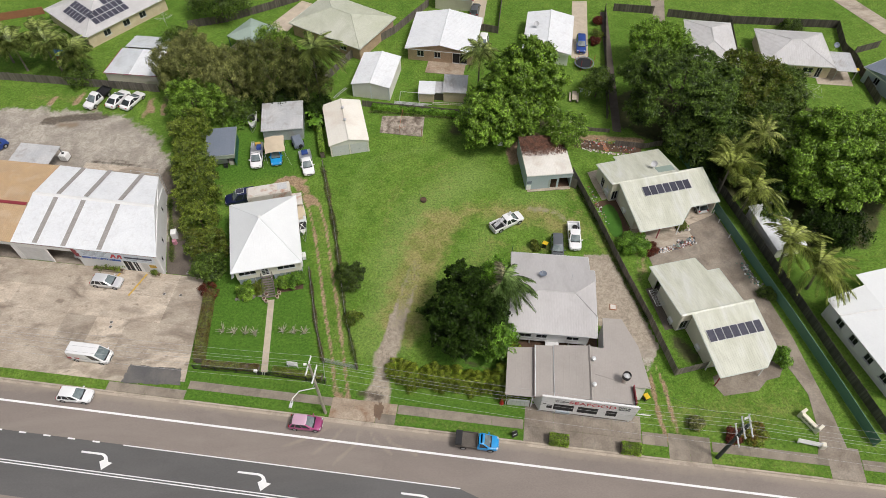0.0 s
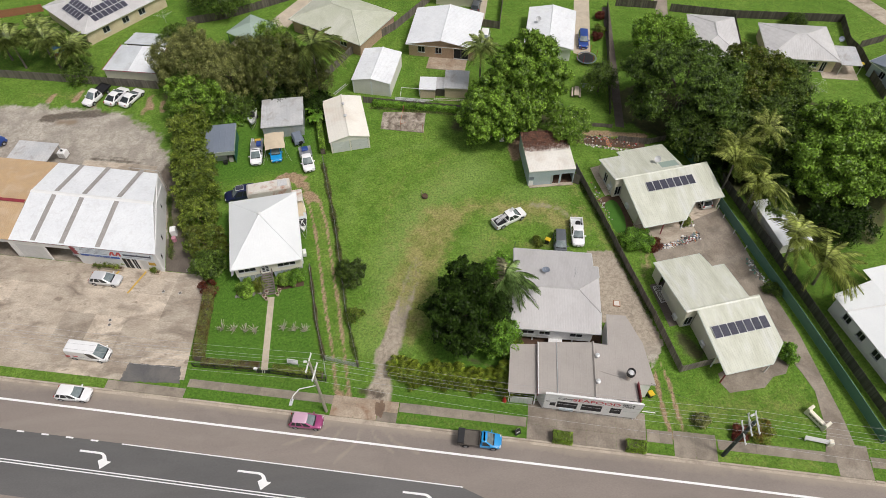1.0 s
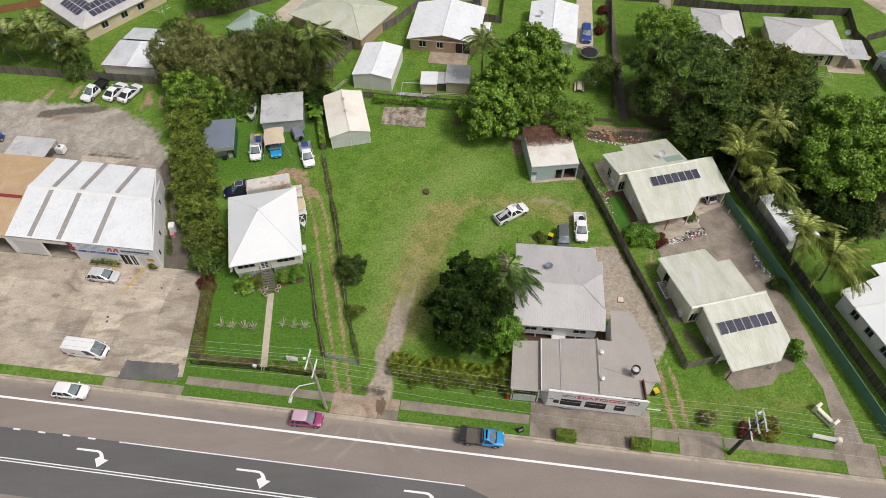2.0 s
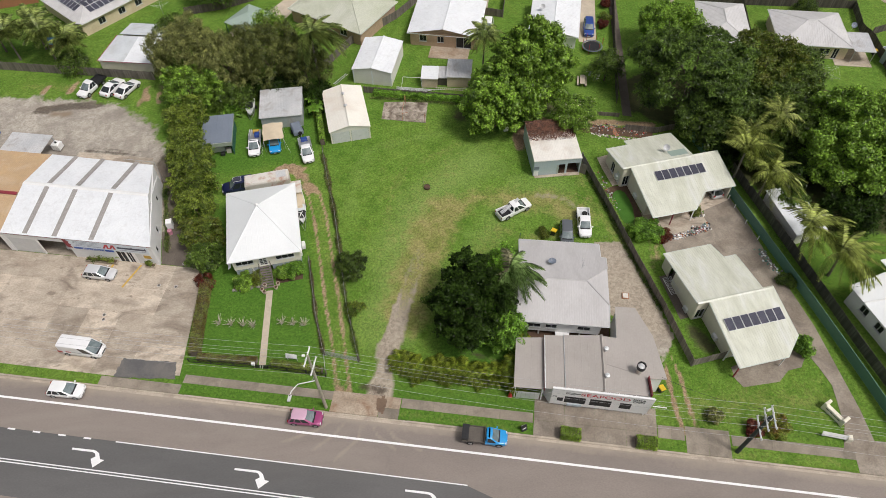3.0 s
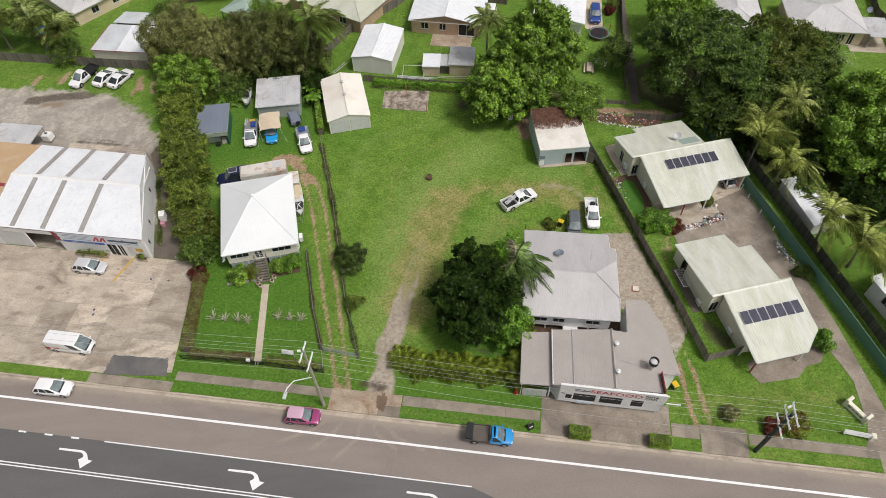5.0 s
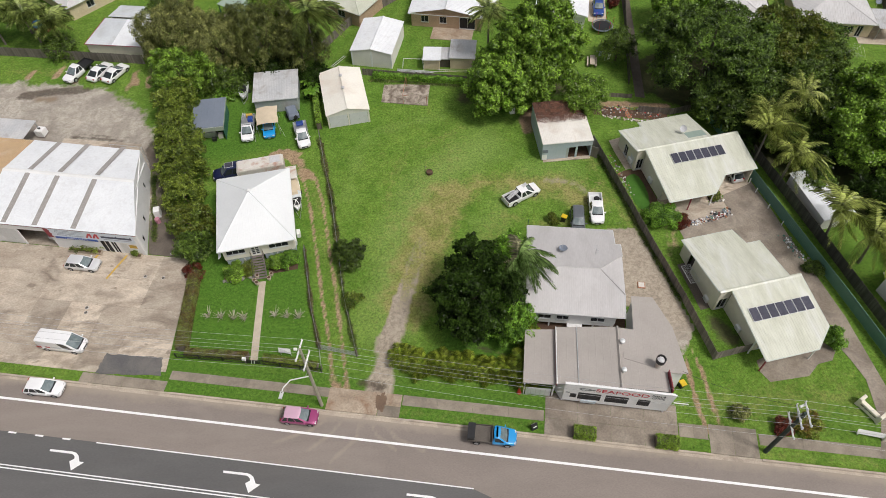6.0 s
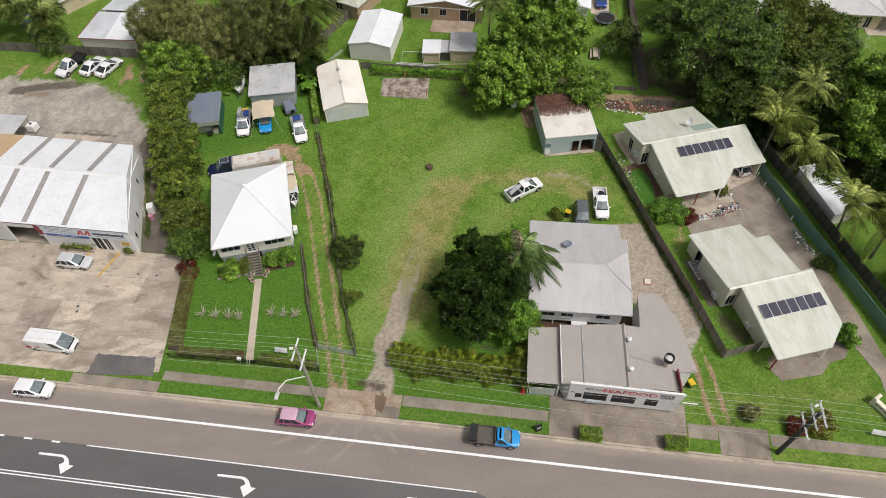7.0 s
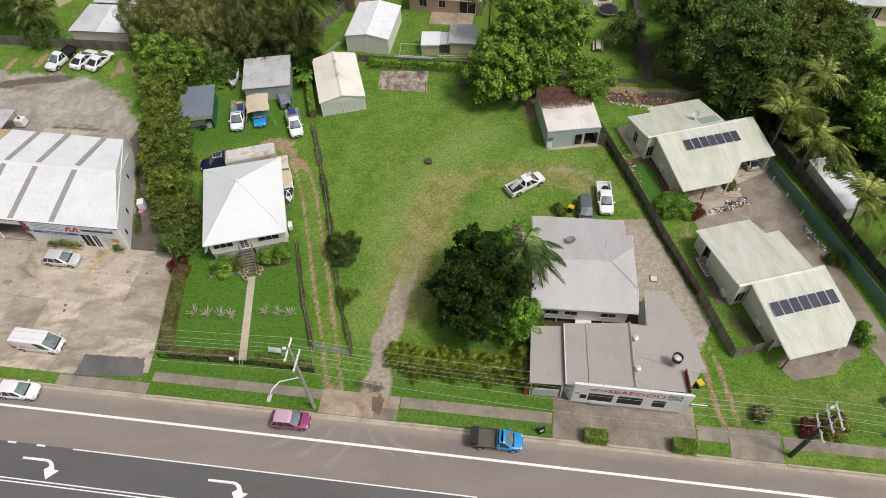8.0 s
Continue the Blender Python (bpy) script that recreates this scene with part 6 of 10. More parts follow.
# houses of the street behind
def street_house(name, label, m, w, d, roof_mat, wall_mat, kind="gable", eave=2.6, rise=1.3, holes=(), over=0.5, side_holes=()):
    """A low house; its front (y = 0) faces the camera's side."""
    h = thing(name, label, "house", m)
    a, b = (over, over), (w - over, over)
    part("wall", wall_geo(a, b, 0, eave - 0.05, 0.2, holes), wall_mat, h)
    for q in holes:
        window(h, a, b, q, ALU, 2)
    part("wall", wall_geo((w - over, over), (w - over, d - over), 0, eave - 0.05, 0.2), wall_mat, h)
    part("wall", wall_geo((w - over, d - over), (over, d - over), 0, eave - 0.05, 0.2), wall_mat, h)
    part("wall", wall_geo((over, d - over), (over, over), 0, eave - 0.05, 0.2, side_holes), wall_mat, h)
    for q in side_holes:
        window(h, (over, d - over), (over, over), q, ALU, 2)
    R_ = eave + rise
    if kind == "gable":          # ridge runs back from the front
        roof_part(h, [(0, d, eave), (0, 0, eave), (w / 2, 0, R_), (w / 2, d, R_)], roof_mat, gap=0.4)
        roof_part(h, [(w, 0, eave), (w, d, eave), (w / 2, d, R_), (w / 2, 0, R_)], roof_mat, gap=0.4)
        ridge_cap(h, (w / 2, 0, R_ + 0.05), (w / 2, d, R_ + 0.05), roof_mat)
        part("gable", Geo().slab([(over, over, eave - 0.05), (w - over, over, eave - 0.05), (w / 2, over, R_ - rise * over / (w / 2) * 0.2 - 0.12)], 0.18), wall_mat, h)
        part("gable", Geo().slab([(w - over, d - over, eave - 0.05), (over, d - over, eave - 0.05), (w / 2, d - over, R_ - 0.15)], 0.18), wall_mat, h)
    else:
        if w > d:
            r0, r1 = (d / 2, d / 2, R_), (w - d / 2, d / 2, R_)
            faces = [[(0, 0, eave), (w, 0, eave), r1, r0], [(w, 0, eave), (w, d, eave), r1], [(w, d, eave), (0, d, eave), r0, r1], [(0, d, eave), (0, 0, eave), r0]]
        else:
            r0, r1 = (w / 2, w / 2, R_), (w / 2, d - w / 2, R_)
            faces = [[(0, 0, eave), (w, 0, eave), r0], [(w, 0, eave), (w, d, eave), r1, r0], [(w, d, eave), (0, d, eave), r1], [(0, d, eave), (0, 0, eave), r0, r1]]
        for q in faces:
            roof_part(h, q, roof_mat, gap=0.4)
        ridge_cap(h, (r0[0], r0[1], R_ + 0.05), (r1[0], r1[1], R_ + 0.05), roof_mat)
        for c, r in (((0, 0), r0), ((w, 0), r1 if w > d else r0), ((w, d), r1), ((0, d), r0 if w > d else r1)):
            ridge_cap(h, (*c, eave + 0.04), (r[0], r[1], R_ + 0.04), roof_mat, 0.12)
    for p, q in (((0, 0), (w, 0)), ((w, 0), (w, d)), ((w, d), (0, d)), ((0, d), (0, 0))):
        gutter(h, (*p, eave - 0.05), (*q, eave - 0.05))
    return h


brick = street_house("house", "tan brick house with broad white gable roof", at(-5.0, 103.1, -10.2), 12.8, 11.8, ROOF_WHITE, BRICK, "gable", 2.65, 1.25,
                     ((1.6, 2.9, 0.9, 2.1), (4.8, 6.0, 0.9, 2.1), (8.2, 10.9, 0.1, 2.2)))
part("patio", Geo().box(4.2, -3.0, -0.02, 11.2, 0.4, 0.06), CONC_MUD, brick)
street_house("house", "large house with faded green hip roof", at(-27.2, 111.5, -32.0), 16.5, 12.0, ROOF_PALEGREEN, BRICK, "hip", 2.7, 1.9, ((11.0, 12.5, 0.9, 2.1),))
street_house("house", "narrow house with white gable roof and a dish", at(16.3, 101.9, -10.5), 8.8, 12.5, ROOF_WHITE, WHITE, "gable", 2.7, 0.9)
street_house("house", "house with white hip roof and cream brick wall beside the lane", at(46.0, 98.5, -9.0), 8.6, 12.6, ROOF_PALE, CREAM, "hip", 2.7, 1.3)
h4 = street_house("house", "house with pale ribbed hip roof and brick walls", at(59.0, 97.3, -8.0), 12.2, 10.6, ROOF_PALE, BRICK_PALE, "hip", 2.65, 1.6, ((9.0, 9.9, 0.1, 2.1), (6.6, 8.4, 0.9, 2.0)))
nw = street_house("house", "cream brick house with pale roof and solar panels", at(-64.3, 107.4, 48.8), 18.0, 14.8, ROOF_PALE, BRICK_PALE, "hip", 2.7, 2.0, ((3.2, 4.6, 0.9, 2.1), (7.4, 8.8, 0.9, 2.1), (11.0, 12.4, 0.9, 2.1)))
street_house("house", "house with red iron roof", at(0.2, 119.8, -10.0), 8.2, 9.0, ROOF_RED, CREAM, "gable", 2.6, 1.2)
wr = thing("house", "white house with stepped white roof and dark windows", "house", at(51.0, 46.6, -74.0))
roof_part(wr, [(-0.3, -0.3, 3.1), (13.6, -0.3, 3.1), (13.6, 5.0, 4.1), (-0.3, 5.0, 4.1)], ROOF_HOUSE, gap=0.7, rise=0.012)
roof_part(wr, [(13.6, 13.0, 3.3), (-2.0, 13.0, 3.3), (-2.0, 5.0, 4.1), (13.6, 5.0, 4.1)], ROOF_HOUSE, gap=0.7, rise=0.012)
part("flashing", Geo().tube([(2.4, -0.3, 3.2), (3.6, 5.0, 4.2), (7.0, 13.0, 3.4)], 0.1, 4), WHITE, wr)
hs = ((2.0, 3.2, 1.2, 2.4), (4.6, 5.8, 1.2, 2.4), (7.4, 8.6, 1.2, 2.4), (10.2, 11.4, 1.2, 2.4))
part("wall", wall_geo((0.2, 0.2), (13.3, 0.2), 0, 3.1, 0.16, hs, 0.2), WHITE, wr)
for q in hs:
    window(wr, (0.2, 0.2), (13.3, 0.2), q, ALU, 2)
part("wall", wall_geo((0.2, 12.8), (0.2, 0.3), 0, 3.4, 0.16), WHITE, wr)
part("wall", wall_geo((13.3, 0.3), (13.3, 12.8), 0, 3.4, 0.16), WHITE, wr)
part("wall", wall_geo((13.3, 12.8), (0.2, 12.8), 0, 3.9, 0.16), WHITE, wr)
re = street_house("house", "blue-grey house with grey iron roof", at(76.0, 95.5, -64.0), 9.5, 9.0, ROOF_SLATE, BLUE_WALL, "gable", 2.8, 1.0, ((2.0, 3.0, 0.9, 2.2),))
cp = thing("carport", "open carport with old ribbed roof", "carport", at(71.3, 95.2, -8))
roof_part(cp, [(0, 0, 2.3), (3.6, 0, 2.3), (3.6, 5.6, 2.4), (0, 5.6, 2.4)], ROOF_OLD, gap=0.3)
for x, y in ((0.15, 0.15), (3.45, 0.15), (0.15, 5.4), (3.45, 5.4)):
    part("post", Geo().box(x - 0.05, y - 0.05, 0, x + 0.05, y + 0.05, 2.3), STEEL, cp)
part("floor", Geo().box(-2.5, -1.0, -0.02, 3.6, 5.6, 0.05), CONC, cp)
# shed with curved rear, next to the west yard
ws = thing("shed", "weathered grey iron shed with red edged stepped roof", "shed", at(-58.2, 97.4, -7.5))
roof_part(ws, [(0, 0, 2.3), (4.6, 0, 2.3), (5.0, 6.6, 3.0), (1.0, 6.6, 3.0)], ROOF_SKY, gap=0.3, rise=0.012)
roof_part(ws, [(4.62, 0, 2.3), (9.8, 0, 2.3), (9.6, 6.6, 3.0), (5.02, 6.6, 3.0)], ROOF_WHITE, gap=0.3, rise=0.012)
roof_part(ws, [(1.6, 6.64, 3.3), (9.6, 6.64, 3.3), (9.6, 10.8, 2.8), (1.9, 10.8, 2.8)], ROOF_SKY, gap=0.3, rise=0.012)
part("edge_trim", Geo().tube([(1.0, 6.6, 3.03), (0, 0, 2.33), (9.8, 0, 2.33), (9.6, 6.6, 3.03)], 0.07, 4), MAROON, ws)
part("wall", wall_geo((0.2, 0.25), (9.6, 0.25), 0, 2.2, 0.1), CREAM, ws)
part("wall", wall_geo((9.5, 0.3), (9.4, 10.6), 0, 2.6, 0.1), CREAM, ws)
part("wall", wall_geo((9.4, 10.6), (1.5, 10.6), 0, 2.7, 0.1), CREAM, ws)
part("wall", wall_geo((1.5, 10.6), (0.2, 0.3), 0, 2.2, 0.1), CREAM, ws)
gz = thing("shelter", "open shelter with mint green hip roof on posts", "shelter", at(-38.3, 107.7, -32.0))
for q in ([(0, 0, 2.6), (6.4, 0, 2.6), (3.2, 3.4, 3.8)], [(6.4, 0, 2.6), (6.4, 6.8, 2.6), (3.2, 3.4, 3.8)], [(6.4, 6.8, 2.6), (0, 6.8, 2.6), (3.2, 3.4, 3.8)], [(0, 6.8, 2.6), (0, 0, 2.6), (3.2, 3.4, 3.8)]):
    roof_part(gz, q, ROOF_GREEN, gap=0.4)
for x in (0.2, 6.2):
    for y in (0.2, 6.6):
        part("post", Geo().box(x - 0.06, y - 0.06, 0, x + 0.06, y + 0.06, 2.6), GREEN_WALL, gz)
part("floor", Geo().box(0, 0, -0.02, 6.4, 6.8, 0.05), CONC, gz)
lean_shed("garden_shed", "small cream garden shed with white roof", at(-2.4, 91.2, -4), 2.5, 2.8, 1.95, 2.15, ROOF_WHITE, BRICK_PALE)
lean_shed("garden_shed", "cream garden shed with weathered grey roof", at(1.8, 91.2, -6), 3.8, 4.2, 2.2, 2.45, ROOF_OLD, BRICK_PALE)
lean_shed("garden_shed", "low dark lean-to between two sheds", at(0.2, 91.7, -4), 1.5, 2.4, 1.7, 1.9, ROOF_OLD, WOOD_DARK)
lean_shed("metal_shed", "long white metal shed beyond the timber fence", at(47.7, 55.8, 12.0), 4.2, 7.8, 2.2, 2.5, ROOF_WHITE, SHED_WALL)
aw = thing("awning", "flat weathered iron awning on posts in the yard", "awning", at(-66.3, 75.0, -8.5))
roof_part(aw, [(0, 0, 2.5), (6.6, 0, 2.5), (6.6, 4.4, 2.6), (0, 4.4, 2.6)], ROOF_OLD, gap=0.4)
for x in (0.2, 6.4):
    for y in (0.2, 4.2):
        part("post", Geo().box(x - 0.05, y - 0.05, 0, x + 0.05, y + 0.05, 2.5), STEEL, aw)


# ---- trees and plants ----
def mesh_of(name, verts, quads, material):
    me = bpy.data.meshes.new(name)
    me.vertices.add(len(verts))
    me.vertices.foreach_set("co", np.asarray(verts, np.float32).ravel())
    k = quads.shape[1]
    me.loops.add(quads.size)
    me.loops.foreach_set("vertex_index", quads.ravel().astype(np.int32))
    me.polygons.add(len(quads))
    me.polygons.foreach_set("loop_start", np.arange(0, quads.size, k, dtype=np.int32))
    me.polygons.foreach_set("loop_total", np.full(len(quads), k, np.int32))
    me.update(calc_edges=True)
    me.materials.append(material)
    return me


def leaf_quads(rng_, C, N, length, width, jitter=0.5, droop=0.0):
    """Leaves as bent diamonds of two triangles: centres C, facing N."""
    n = len(C)
    N = N + rng_.normal(0, jitter, (n, 3))
    N /= np.linalg.norm(N, axis=1, keepdims=True)
    A = rng_.normal(0, 1, (n, 3))
    A[:, 2] -= droop
    A -= N * (A * N).sum(1, keepdims=True)
    A /= np.linalg.norm(A, axis=1, keepdims=True) + 1e-9
    B = np.cross(N, A)
    L = (length * rng_.uniform(0.7, 1.3, (n, 1)))
    Wd = (width * rng_.uniform(0.7, 1.3, (n, 1)))
    v = np.stack((C - A * L * 0.5, C + B * Wd * 0.5 - N * Wd * 0.12, C + A * L * 0.5 - N * L * 0.12, C - B * Wd * 0.5 - N * Wd * 0.12), 1).reshape(-1, 3)
    return v, np.arange(4 * n).reshape(-1, 4)


def crown(rng_, rx, ry, z0, z1, clumps, clump_r, leaves, length, width, flat=0.8, sway=(0, 0), spray=False):
    """Leaf centres and normals of a crown: boughs spread over a dome with gaps between them, each bough a heap of leafy clumps."""
    rx, ry = rx * 1.08 + 0.25, ry * 1.08 + 0.25
    rm = min(rx, ry)
    zc = z0 + (z1 - z0) * 0.42
    rb = 0.16 * rm + 0.42                        # the size of a bough
    m = 700
    d = rng_.normal(0, 1, (m, 3))
    d /= np.linalg.norm(d, axis=1, keepdims=True)
    d[:, 2] = np.where(d[:, 2] < -0.45, -d[:, 2], d[:, 2])
    lump = 1 + 0.13 * np.sin(d[:, :1] * 4.1 + d[:, 1:2] * 3.3 + rng_.uniform(0, 6)) + 0.08 * np.sin(d[:, 1:2] * 7.0 + d[:, 2:] * 5.0 + rng_.uniform(0, 6))
    depth = rng_.choice((1.0, 0.97, 0.86, 0.7), (m, 1), p=(0.5, 0.28, 0.14, 0.08))
    up = np.where(d[:, 2] > 0, z1 - zc - rb * 0.5, zc - z0 - rb * 0.3)
    Q = d * np.stack((np.full(m, rx - rb * 0.8), np.full(m, ry - rb * 0.8), np.maximum(up, 0.2)), 1) * lump * depth + np.array([sway[0], sway[1], zc])
    got = []
    for k in range(m):
        if not got or np.min(np.sum((Q[got] - Q[k]) ** 2, axis=1)) > (rb * (1.22 if spray else 1.02)) ** 2:
            got.append(k)
    per_b = max(3, round(clumps / len(got)))
    per = max(16, int(leaves / (len(got) * per_b)))
    Cs, Ns = [], []
    for k in got:
        R0 = rb * rng_.uniform(0.7, 1.2)
        for _ in range(per_b):
            e = rng_.normal(0, 1, 3) + d[k] * 0.9 + np.array([0, 0, 0.7])
            e /= np.linalg.norm(e)
            q = Q[k] + e * R0 * np.array([1, 1, flat]) * rng_.uniform(0.55, 1.0)
            R = clump_r * rng_.uniform(0.55, 1.1)
            if spray:                            # flat tiers of leaves, drooping at their rims
                kk = Vector(e * 0.6 + np.array([0, 0, 0.7]) + rng_.normal(0, 0.25, 3)).normalized()
                e0 = kk.orthogonal().normalized()
                e1 = np.array(kk.cross(e0))
                kk, e0 = np.array(kk), np.array(e0)
                rr, an = R * 1.4 * rng_.uniform(0, 1, (per, 1)) ** 0.6, rng_.uniform(0, 2 * math.pi, (per, 1))
                arm = 1 + 0.4 * np.sin(an * rng_.integers(3, 6) + rng_.uniform(0, 6))
                way = e0 * np.cos(an) + e1 * np.sin(an)
                Cs.append(q + way * rr * arm + kk * (rng_.normal(0, 0.13 * R, (per, 1)) - 0.22 * rr ** 2 / R))
                Ns.append(np.tile(kk, (per, 1)) * 0.9 + way * 0.35)
            else:                                # round tufts
                D = rng_.normal(0, 1, (per, 3)) + e * 0.55
                D /= np.linalg.norm(D, axis=1, keepdims=True)
                rad = R * np.where(rng_.uniform(0, 1, (per, 1)) < 0.75, rng_.uniform(0.6, 0.95, (per, 1)), rng_.uniform(0.9, 1.3, (per, 1)))
                Cs.append(q + D * rad * np.array([1, 1, flat]))
                Ns.append(D * 1.1 + np.array([0, 0, 0.5]))
    n = int(leaves * (0.05 if spray else 0.16))   # the leaves deeper in, between the boughs
    D = rng_.normal(0, 1, (n, 3))
    D /= np.linalg.norm(D, axis=1, keepdims=True)
    D[:, 2] = np.where(D[:, 2] < -0.5, -D[:, 2], D[:, 2])
    hz = np.where(D[:, 2] > 0, z1 - zc, zc - z0)
    Cs.append(D * np.stack((np.full(n, rx), np.full(n, ry), hz), 1) * rng_.uniform(0.62, 0.82, (n, 1)) + np.array([sway[0], sway[1], zc]))
    Ns.append(D + np.array([0, 0, 0.3]))
    C = np.concatenate(Cs)
    C[:, 2] = np.maximum(C[:, 2], 0.06)
    return C, np.concatenate(Ns)


def limbs(rng_, rx, ry, z0, z1, r0, n=6):
    g = Geo()
    top = Vector((rng_.uniform(-0.1, 0.1) * rx, rng_.uniform(-0.1, 0.1) * ry, z0 + (z1 - z0) * 0.25))
    g.tube([(0, 0, -0.1), (0.05, 0.02, 0.4), (top.x * 0.6, top.y * 0.6, top.z * 0.6), top], [r0 * 1.4, r0, r0 * 0.85, r0 * 0.7], 9)
    for i in range(n):
        a = 2 * math.pi * (i + rng_.uniform(-0.3, 0.3)) / n
        k = rng_.uniform(0.45, 0.8)
        end = Vector((rx * k * math.cos(a), ry * k * math.sin(a), z0 + (z1 - z0) * rng_.uniform(0.45, 0.85)))
        mid = top.lerp(end, 0.5) + Vector((0, 0, rng_.uniform(0, 0.6)))
        g.tube([top - Vector((0, 0, 0.2)), mid, end], [r0 * 0.55, r0 * 0.35, r0 * 0.1], 6)
    return g


TIERED = {"rain_tree_leaf", "dark_leaf", "deep_green_leaf", "row_leaf", "yellow_green_leaf"}


def tree(name, label, x, y, rx, ry, z0, z1, material, clumps=40, clump_r=1.4, leaves=12000, length=0.38, width=0.17, trunk=0.25, seed=1, category="tree", flat=0.8,
         droop=0.3, sway=(0, 0), group="", extra=None, bark=None):
    rng_ = np.random.default_rng(seed)
    t = thing(name, label, category, at(x, y), group)
    part("trunk", limbs(rng_, rx, ry, z0, z1, trunk), bark or BARK, t, smooth=True)
    C, N = crown(rng_, rx, ry, z0, z1, clumps, clump_r, int(leaves * 0.92), length, width, flat, sway, material.name in TIERED)
    v, q = leaf_quads(rng_, C, N, length * 1.05, width * 1.1, 0.62, droop)
    part("crown", mesh_of("crown", v, q, material), None, t)
    if extra:
        em, count, size, ename = extra
        pick = rng_.choice(len(C), count)
        v, q = leaf_quads(rng_, C[pick] + N[pick] / np.linalg.norm(N[pick], axis=1, keepdims=True) * 0.12, N[pick], size, size * 0.7, 0.5)
        part(ename, mesh_of(ename, v, q, em), None, t)
    return t


def frond_geo(rng_, length, lift, bend, leaflet, width, n=36, hang=0.6, wind=(0.0, 0.0, 0.0)):
    """A palm frond along +x: an arched rib with leaflets on both sides, bent by the wind."""
    wd_ = Vector(wind)
    g = Geo()
    pts = []
    for k in range(n + 1):
        s = k / n
        pts.append(Vector((length * s * (1 - 0.12 * s), 0, length * (lift * s - bend * s * s))) + wd_ * (0.42 * length * s * s))
    g.tube([pts[0], pts[n // 3], pts[2 * n // 3], pts[n]], [0.05, 0.035, 0.02, 0.008], 5)
    for k in range(2, n + 1):
        s = k / n
        L = leaflet * math.sin(math.pi * (0.12 + 0.83 * s)) ** 0.7 * rng_.uniform(0.85, 1.15)
        for side in (-1, 1):
            d = Vector((0.45 + 0.4 * s + rng_.normal(0, 0.08), side, -hang * rng_.uniform(0.5, 1.2))) + wd_ * rng_.uniform(0.8, 1.7)
            d.normalize()
            p = pts[k] + Vector((rng_.uniform(-0.02, 0.02), 0, 0))
            wv = Vector((1, 0, 0.15)) * width * 0.5
            mid = p + d * L * 0.45
            tip = p + d * L + Vector((0, 0, -0.22 * L))
            g.add([p - wv * 0.4, p + wv * 0.4, mid + wv, mid - wv, tip], [(0, 1, 2, 3), (3, 2, 4)])
    return g


def palm(name, label, x, y, height, fronds, length, material, seed=1, lift=0.55, bend=0.75, leaflet=0.7, width=0.06, wind=0.0, wind_way=0.0, trunk_r=0.16, lean=(0, 0), spread=(-0.3, 1.2), group="", hang=0.6, dense=36, blow=0.0, aged=None):
    rng_ = np.random.default_rng(seed)
    t = thing(name, label, "palm", at(x, y), group)
    top = Vector((lean[0], lean[1], height))
    part("trunk", Geo().tube([(0, 0, -0.1), (lean[0] * 0.25, lean[1] * 0.25, height * 0.35), (lean[0] * 0.6, lean[1] * 0.6, height * 0.7), top], [trunk_r * 1.35, trunk_r, trunk_r * 0.85, trunk_r * 0.75], 10), PALMBARK, t, smooth=True)
    part("crownshaft", Geo().tube([top, top + Vector((0, 0, 0.7))], [trunk_r * 0.95, trunk_r * 0.5], 9), material, t, smooth=True)
    kinds = [] if blow else [frond_geo(rng_, length * k, lift * q, bend, leaflet, width, dense, hang).mesh("frond") for k, q in ((1.0, 1.0), (0.92, 0.7), (1.05, 1.3))]
    for i in range(fronds):
        a = 360 * i / fronds + rng_.uniform(-12, 12)
        if wind:                     # fronds blown towards wind_way
            off = (a - wind_way + 180) % 360 - 180
            a = wind_way + off * (1 - wind)
        el = rng_.uniform(*spread)
        m = Matrix.Translation(top + Vector((0, 0, 0.55))) @ Matrix.Rotation(radians(a), 4, "Z") @ Matrix.Rotation(-el * 0.6, 4, "Y") @ Matrix.Rotation(radians(rng_.uniform(-25, 25)), 4, "X")
        if blow:                     # each frond streams with the wind in its own way
            w = m.to_3x3().inverted() @ Vector((blow * math.cos(radians(wind_way)), blow * math.sin(radians(wind_way)), -0.25 * blow))
            lee = math.cos(radians(a - wind_way)) > -0.35
            part("frond", frond_geo(rng_, length * rng_.uniform(0.85, 1.08), lift * rng_.uniform(0.7, 1.2), bend, leaflet, width, dense, hang, w), material if lee or not aged else aged, t, m=m)
        else:
            part("frond", kinds[i % 3], material, t, m=m)
    return t


# the mango tree and its neighbours behind the old shed
tree("mango_tree", "huge spreading mango tree with bright green clumped foliage", 8.7, 81.2, 3.9, 4.1, 0.3, 10.2, LEAF_MANGO, 130, 0.85, 42000, 0.4, 0.21, 0.5, 11)
tree("mango_tree", "spreading mango tree with dense green foliage", 14.4, 85.4, 5.4, 5.6, 0.5, 14.4, LEAF_MANGO, 200, 0.9, 62000, 0.4, 0.21, 0.4, 12)
tree("mango_tree", "low leafy mango bough tree behind the old shed", 13.6, 81.4, 2.8, 2.6, 0.8, 8.0, LEAF_MANGO, 60, 0.85, 16000, 0.4, 0.21, 0.2, 24)
tree("flowering_tree", "small frangipani with cream flowers beside the old shed", 20.9, 78.6, 2.5, 2.6, 2.4, 6.4, LEAF_MANGO, 36, 0.95, 10000, 0.36, 0.13, 0.16, 13, extra=(PETAL, 260, 0.2, "blossom"))
tree("tree", "dark rounded garden tree in the back yard", 28.4, 92.0, 2.2, 2.2, 0.9, 5.2, LEAF_DARK, 22, 0.9, 6000, 0.3, 0.14, 0.14, 14)
